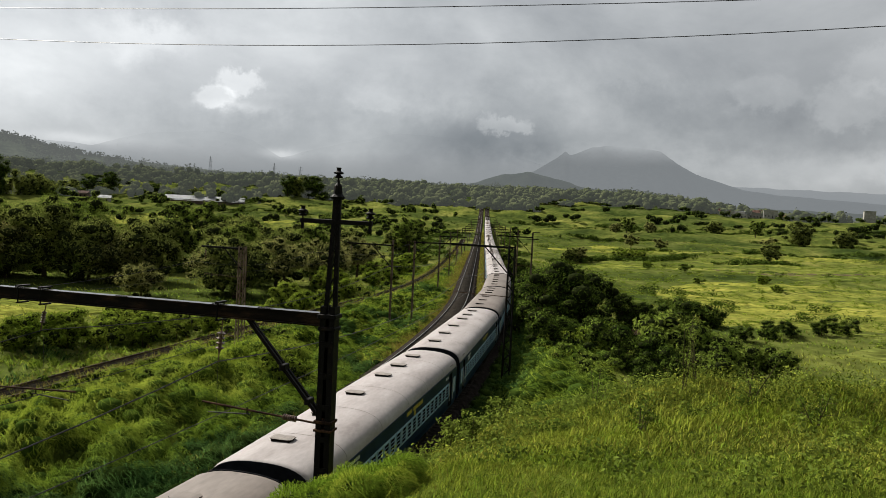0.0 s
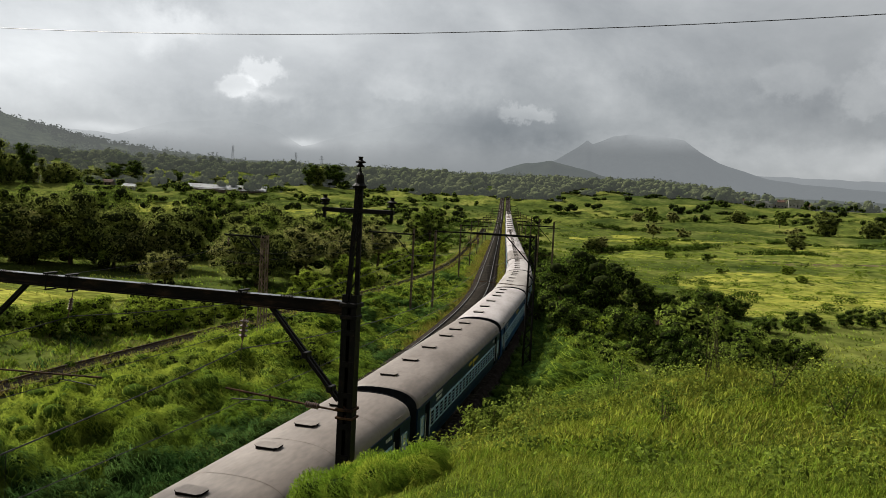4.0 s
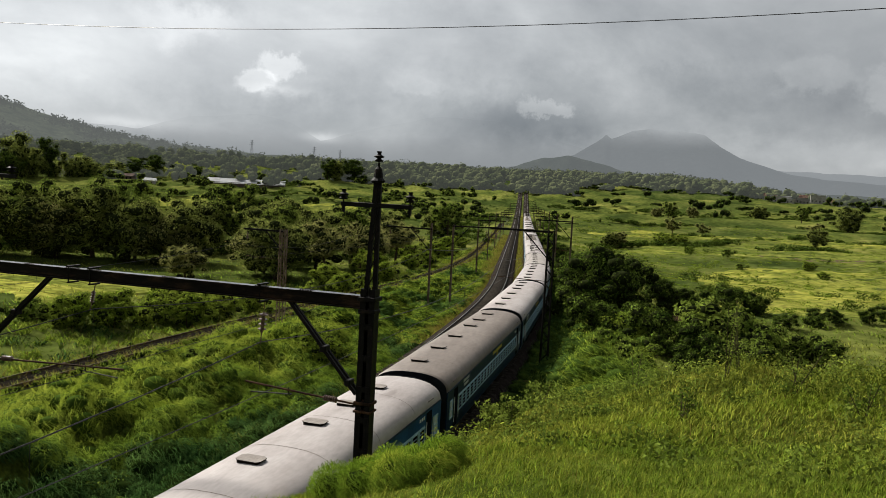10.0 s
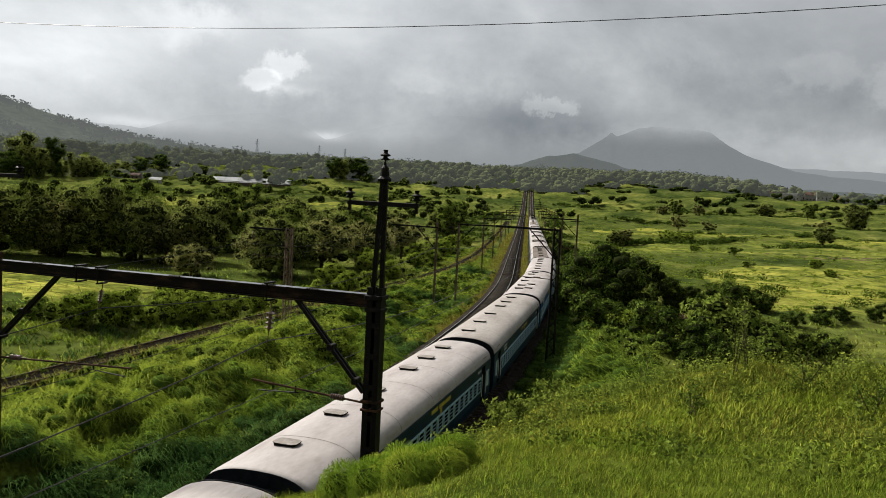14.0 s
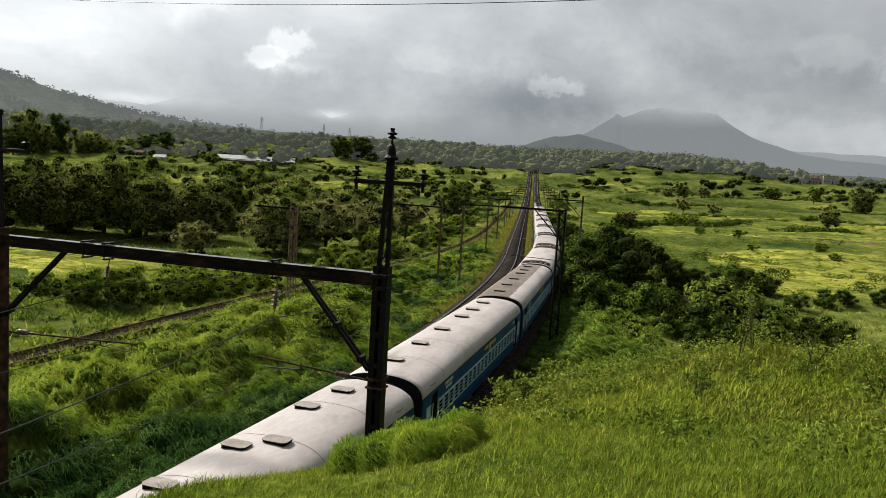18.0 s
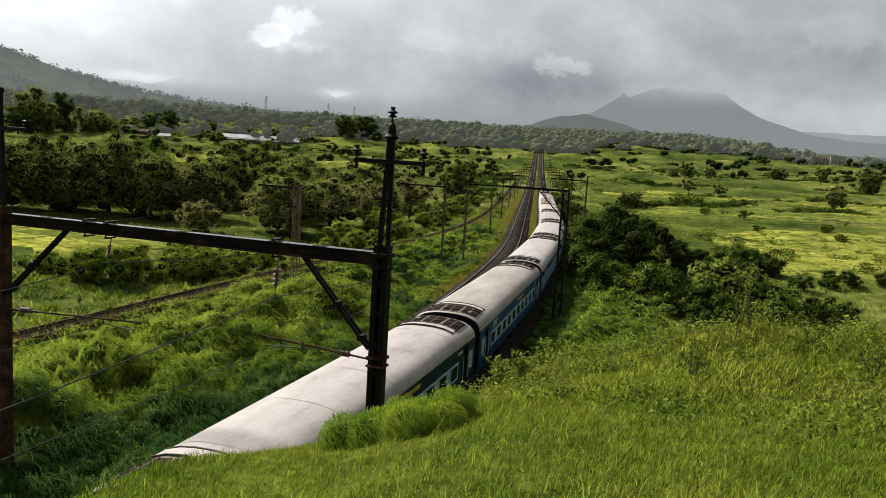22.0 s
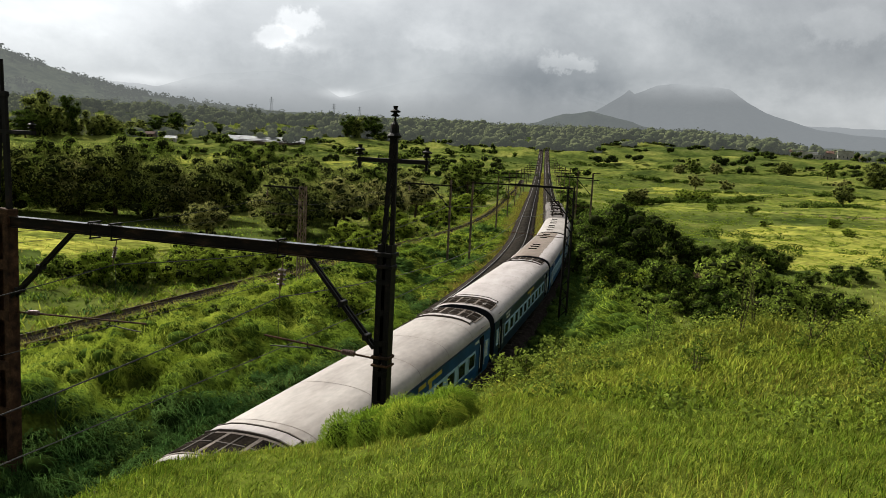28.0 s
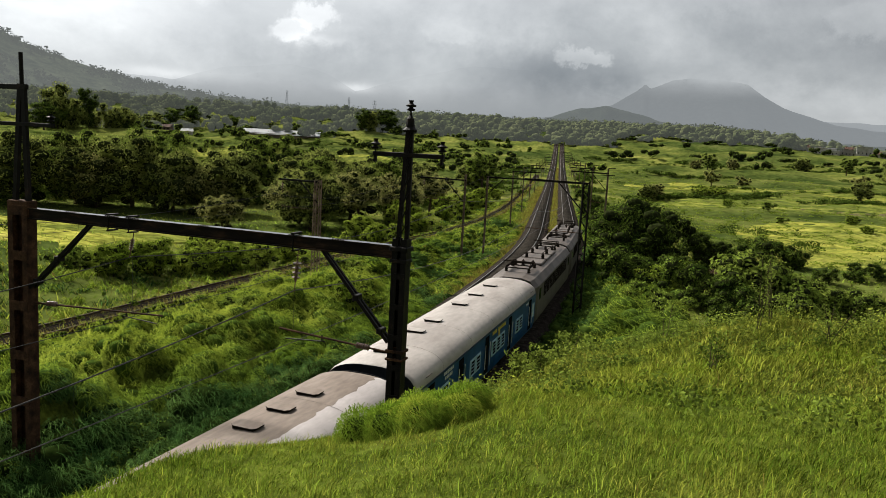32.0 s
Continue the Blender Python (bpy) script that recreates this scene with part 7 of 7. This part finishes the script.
def house(az, d, w, deep, h, turn, wall_m, roof_m, label, flat=False):
    x, y = by_az(az, d)
    ob = thing("house", Matrix.Translation((x, y, float(ground_z(x, y)))) @ Matrix.Rotation(radians(turn), 4, "Z"), label, "house", "houses of the hamlet")
    part("wall", box(bmesh.new(), (-w / 2, -deep / 2, -1.5), (w / 2, deep / 2, h), 0.04), M[wall_m], ob)
    bm = bmesh.new()
    if flat:
        box(bm, (-w / 2 - 0.4, -deep / 2 - 0.4, h), (w / 2 + 0.4, deep / 2 + 0.4, h + 0.3), 0.03)
    else:
        e, rise_ = 0.7, deep * 0.30
        a = [bm.verts.new(v) for v in ((-w / 2 - e, -deep / 2 - e, h - 0.2), (w / 2 + e, -deep / 2 - e, h - 0.2), (w / 2 + e, 0, h + rise_), (-w / 2 - e, 0, h + rise_), (w / 2 + e, deep / 2 + e, h - 0.2), (-w / 2 - e, deep / 2 + e, h - 0.2))]
        bm.faces.new(a[:4])
        bm.faces.new((a[3], a[2], a[4], a[5]))
        bmesh.ops.solidify(bm, geom=bm.faces[:], thickness=0.18)
    part("roof", bm, M[roof_m], ob)
    n = max(2, int(w / 3))
    for i in range(n):
        px = -w / 2 + w * (i + 0.5) / n
        if i == n // 2:
            part("door", box(bmesh.new(), (px - 0.5, -deep / 2 - 0.06, -0.1), (px + 0.5, -deep / 2 - 0.002, 2.0)), M["dark"], ob)
        else:
            part("window", box(bmesh.new(), (px - 0.5, -deep / 2 - 0.06, 1.0), (px + 0.5, -deep / 2 - 0.002, 2.1)), M["dark"], ob)


house(-33.4, 612, 12, 8, 4.2, 18, "wall", "tile", "weathered limewashed house with a clay roof", False)
house(-32.2, 640, 9, 7, 5.5, -8, "wall", "sheet", "pale two-storey house with a flat roof", True)
house(-30.6, 622, 8, 6, 3.4, 12, "brickred", "tile", "low brick hut with a clay roof")
house(-28.6, 622, 9, 6, 3.2, 5, "brickred", "tile", "small brick hut under shade trees")
house(-27.2, 610, 8, 6, 3.4, 16, "wall", "sheet", "white hut with a pale metal roof")
house(-35.2, 628, 11, 7, 4.0, 22, "wall", "tile", "limewashed cottage with a clay roof")
house(-31.9, 1240, 16, 10, 9, 10, "wall", "sheet", "white building high on the wooded slope", True)
house(18.0, 800, 18, 10, 6, -20, "wall", "sheet", "white block among far trees", True)
house(18.9, 830, 14, 9, 5, -16, "wall", "sheet", "pale house among far trees", True)
house(19.6, 815, 12, 8, 6, -25, "wall", "tile", "pale house with a clay roof far off")
house(17.3, 812, 11, 8, 5, -14, "wall", "tile", "pale house with a clay roof among far trees")
house(18.5, 790, 9, 7, 4, -30, "wall", "sheet", "low white house at the edge of the far town", True)
house(20.3, 800, 13, 8, 7, -18, "wall", "sheet", "white two-storey block of the far town", True)
house(21.1, 825, 10, 8, 5, -24, "wall", "tile", "pale house under trees of the far town")
house(26.3, 760, 9, 9, 12, -20, "wall", "sheet", "tall pale square tower block far off", True)


def shed():
    """Long low works shed with a bright metal roof."""
    x, y = by_az(-20.6, 615)
    ob = thing("long_shed", Matrix.Translation((x, y, float(ground_z(x, y)) - 0.5)) @ Matrix.Rotation(radians(14), 4, "Z"), "long low shed with a bright pale metal roof", "shed")
    for i in range(6):
        part("wall_bay", box(bmesh.new(), (-30 + i * 10, -6, 0), (-20.05 + i * 10, 6, 3.2)), M["brickred"], ob)
        bm = bmesh.new()
        a = [bm.verts.new(v) for v in ((-30.4 + i * 10.1, -7.5, 2.4), (-20.4 + i * 10.1, -7.5, 2.4), (-20.4 + i * 10.1, 7, 6.4), (-30.4 + i * 10.1, 7, 6.4))]
        bm.faces.new(a)
        bmesh.ops.solidify(bm, geom=bm.faces[:], thickness=-0.15)
        part("roof_sheet", bm, M["sheet"], ob)


shed()


def pylon(az, d, h):
    """A far lattice tower with three cross-arms."""
    x, y = by_az(az, d)
    ob = thing("power_pylon", Matrix.Translation((x, y, float(ground_z(x, y)))), "far grey lattice power pylon above the woods", "pylon", "power pylons on the skyline")
    bm = bmesh.new()
    for i in (-1, 1):
        for j in (-1, 1):
            bar(bm, (i * 2.6, j * 2.6, -1), (i * 0.3, j * 0.3, h), 0.35)
    for k in range(6):
        f, q = k / 6, (k + 1) / 6
        wa, wb = 2.6 - 2.3 * f, 2.6 - 2.3 * q
        bar(bm, (-wa, -wa, h * f), (wb, -wb, h * q), 0.2)
        bar(bm, (wa, -wa, h * f), (-wb, -wb, h * q), 0.2)
    # the foothill material gives the tower its painted haze
    part("tower", bm, M["far_near"], ob)
    for z, w in ((0.72, 4.6), (0.84, 3.8), (0.95, 3.0)):
        part("cross_arm", bar(bmesh.new(), (-w, 0, h * z), (w, 0, h * z), 0.35), M["far_near"], ob)


for az_, d_, h_ in ((-20.3, 1380, 30), (-15.8, 1400, 32), (-13.9, 1420, 26)):
    pylon(az_, d_, h_)


def pond():
    a = np.linspace(0, 6.283, 41)[:-1]
    r = 1 + 0.2 * np.sin(3 * a + 1) + 0.12 * np.sin(5 * a)
    x, y = 18.6 + 5.2 * r * np.cos(a), 97.0 + 3.2 * r * np.sin(a)
    z = float(ground_z(18.6, 97.0)) + 0.35
    v = np.concatenate([[[18.6, 97.0, z]], np.stack([x, y, np.full_like(x, z)], -1)])
    i = np.arange(40)
    me = fast_mesh("water", v, np.stack([np.zeros(40, int), i + 1, (i + 1) % 40 + 1], -1), [M["water"]])
    tagged(new("water", me), "small pool of muddy brown water", "water", kind="structure")


pond()


def stone(x, y, w, d, h, seed):
    g = np.random.default_rng(seed)
    bm = bmesh.new()
    bmesh.ops.create_icosphere(bm, subdivisions=3, radius=1)
    for v in bm.verts:
        k = 1 + 0.22 * noise.noise(v.co * 1.7 + Vector((seed, 0, 0)))
        v.co = Vector((v.co.x * w / 2 * k, v.co.y * d / 2 * k, max(-0.4, v.co.z) * h * k))
    ob = new("rock", mesh_of(bm, "rock", M["stone"]))
    ob.location = (x, y, float(ground_z(x, y)) + 0.16)
    tagged(ob, "dark wet flat rock at the knoll's edge", "rock", "rocks at the knoll's edge")


for k_, (az_, d_, w_) in enumerate(((11.2, 25.5, 0.9), (12.3, 26.0, 1.3), (13.0, 25.2, 0.7))):
    stone(*by_az(az_, d_), w_, w_ * 0.7, 0.28, 5 + k_)


def weed(az, d, h, leaves, size, material, label, spread=0.5):
    """A slender weed: branching stems and small leaf faces."""
    g = np.random.default_rng(int(az * 10 + d * 7) + 500)
    x, y = by_az(az, d)
    ob = thing("weed", Matrix.Translation((x, y, float(ground_z(x, y)) - 0.02)), label, "weed", "weeds on the knoll")
    bm = bmesh.new()
    tips = []
    for k in range(3):
        a, b = Vector((g.normal() * 0.03, g.normal() * 0.03, 0)), Vector((g.normal() * 0.12, g.normal() * 0.12, h * g.uniform(0.7, 1)))
        limb(bm, a, b, 0.010, 0.004, 5)
        for f in np.linspace(0.25, 0.98, 7):
            c = a.lerp(b, f)
            e = c + Vector((g.normal() * 0.16, g.normal() * 0.16, 0.08)) * spread * 2 * (1.15 - f)
            limb(bm, c, e, 0.004, 0.002, 4)
            tips += [c.lerp(e, 0.5), e]
    tagged(part("stem", bm, M["stalk"], ob), kind="stuff")
    cs = np.array([tuple(t) for t in tips])
    v, q, nn = leaf_cards(cs, np.full((len(cs), 3), 0.035 + size * 0.4), np.full(len(cs), leaves), size, g)
    part("leaves", fast_mesh("leaves", v, q, [M[material]], normals=nn), None, ob)


for row in ((15.6, 12.5, 1.25, 5, 0.045), (16.4, 12.8, 1.15, 5, 0.045), (20.4, 12.0, 0.75, 5, 0.05), (24.5, 11.0, 0.55, 5, 0.05), (9.5, 13.5, 0.7, 5, 0.05), (7.0, 15.0, 0.55, 5, 0.05), (22.6, 14.5, 0.6, 5, 0.05), (13.0, 10.0, 0.45, 8, 0.045)):
    weed(*row, "leaf_mid", "thin dry-leaved weed standing in the grass")
for row in ((-1.2, 13.0, 0.55, 6, 0.085), (0.6, 12.4, 0.60, 6, 0.085), (2.4, 13.6, 0.55, 6, 0.085), (4.6, 14.4, 0.40, 6, 0.085), (-3.0, 11.8, 0.40, 6, 0.085), (8.0, 16.5, 0.45, 6, 0.085), (11.0, 21.0, 0.6, 6, 0.085), (14.8, 22.5, 0.5, 6, 0.085), (1.6, 17.0, 0.6, 6, 0.085), (4.0, 19.0, 0.7, 6, 0.085)):
    weed(*row, "leaf_mid", "broad-leaved green weed at the edge of the cutting", 0.9)


def motions():
    """The train runs towards the knoll and past it; everything else stands."""
    for vehicle, lag in TRAIN:
        walk(vehicle, [(t, place_on(START + lag - SPEED * t)) for t in range(0, 33)])


motions()
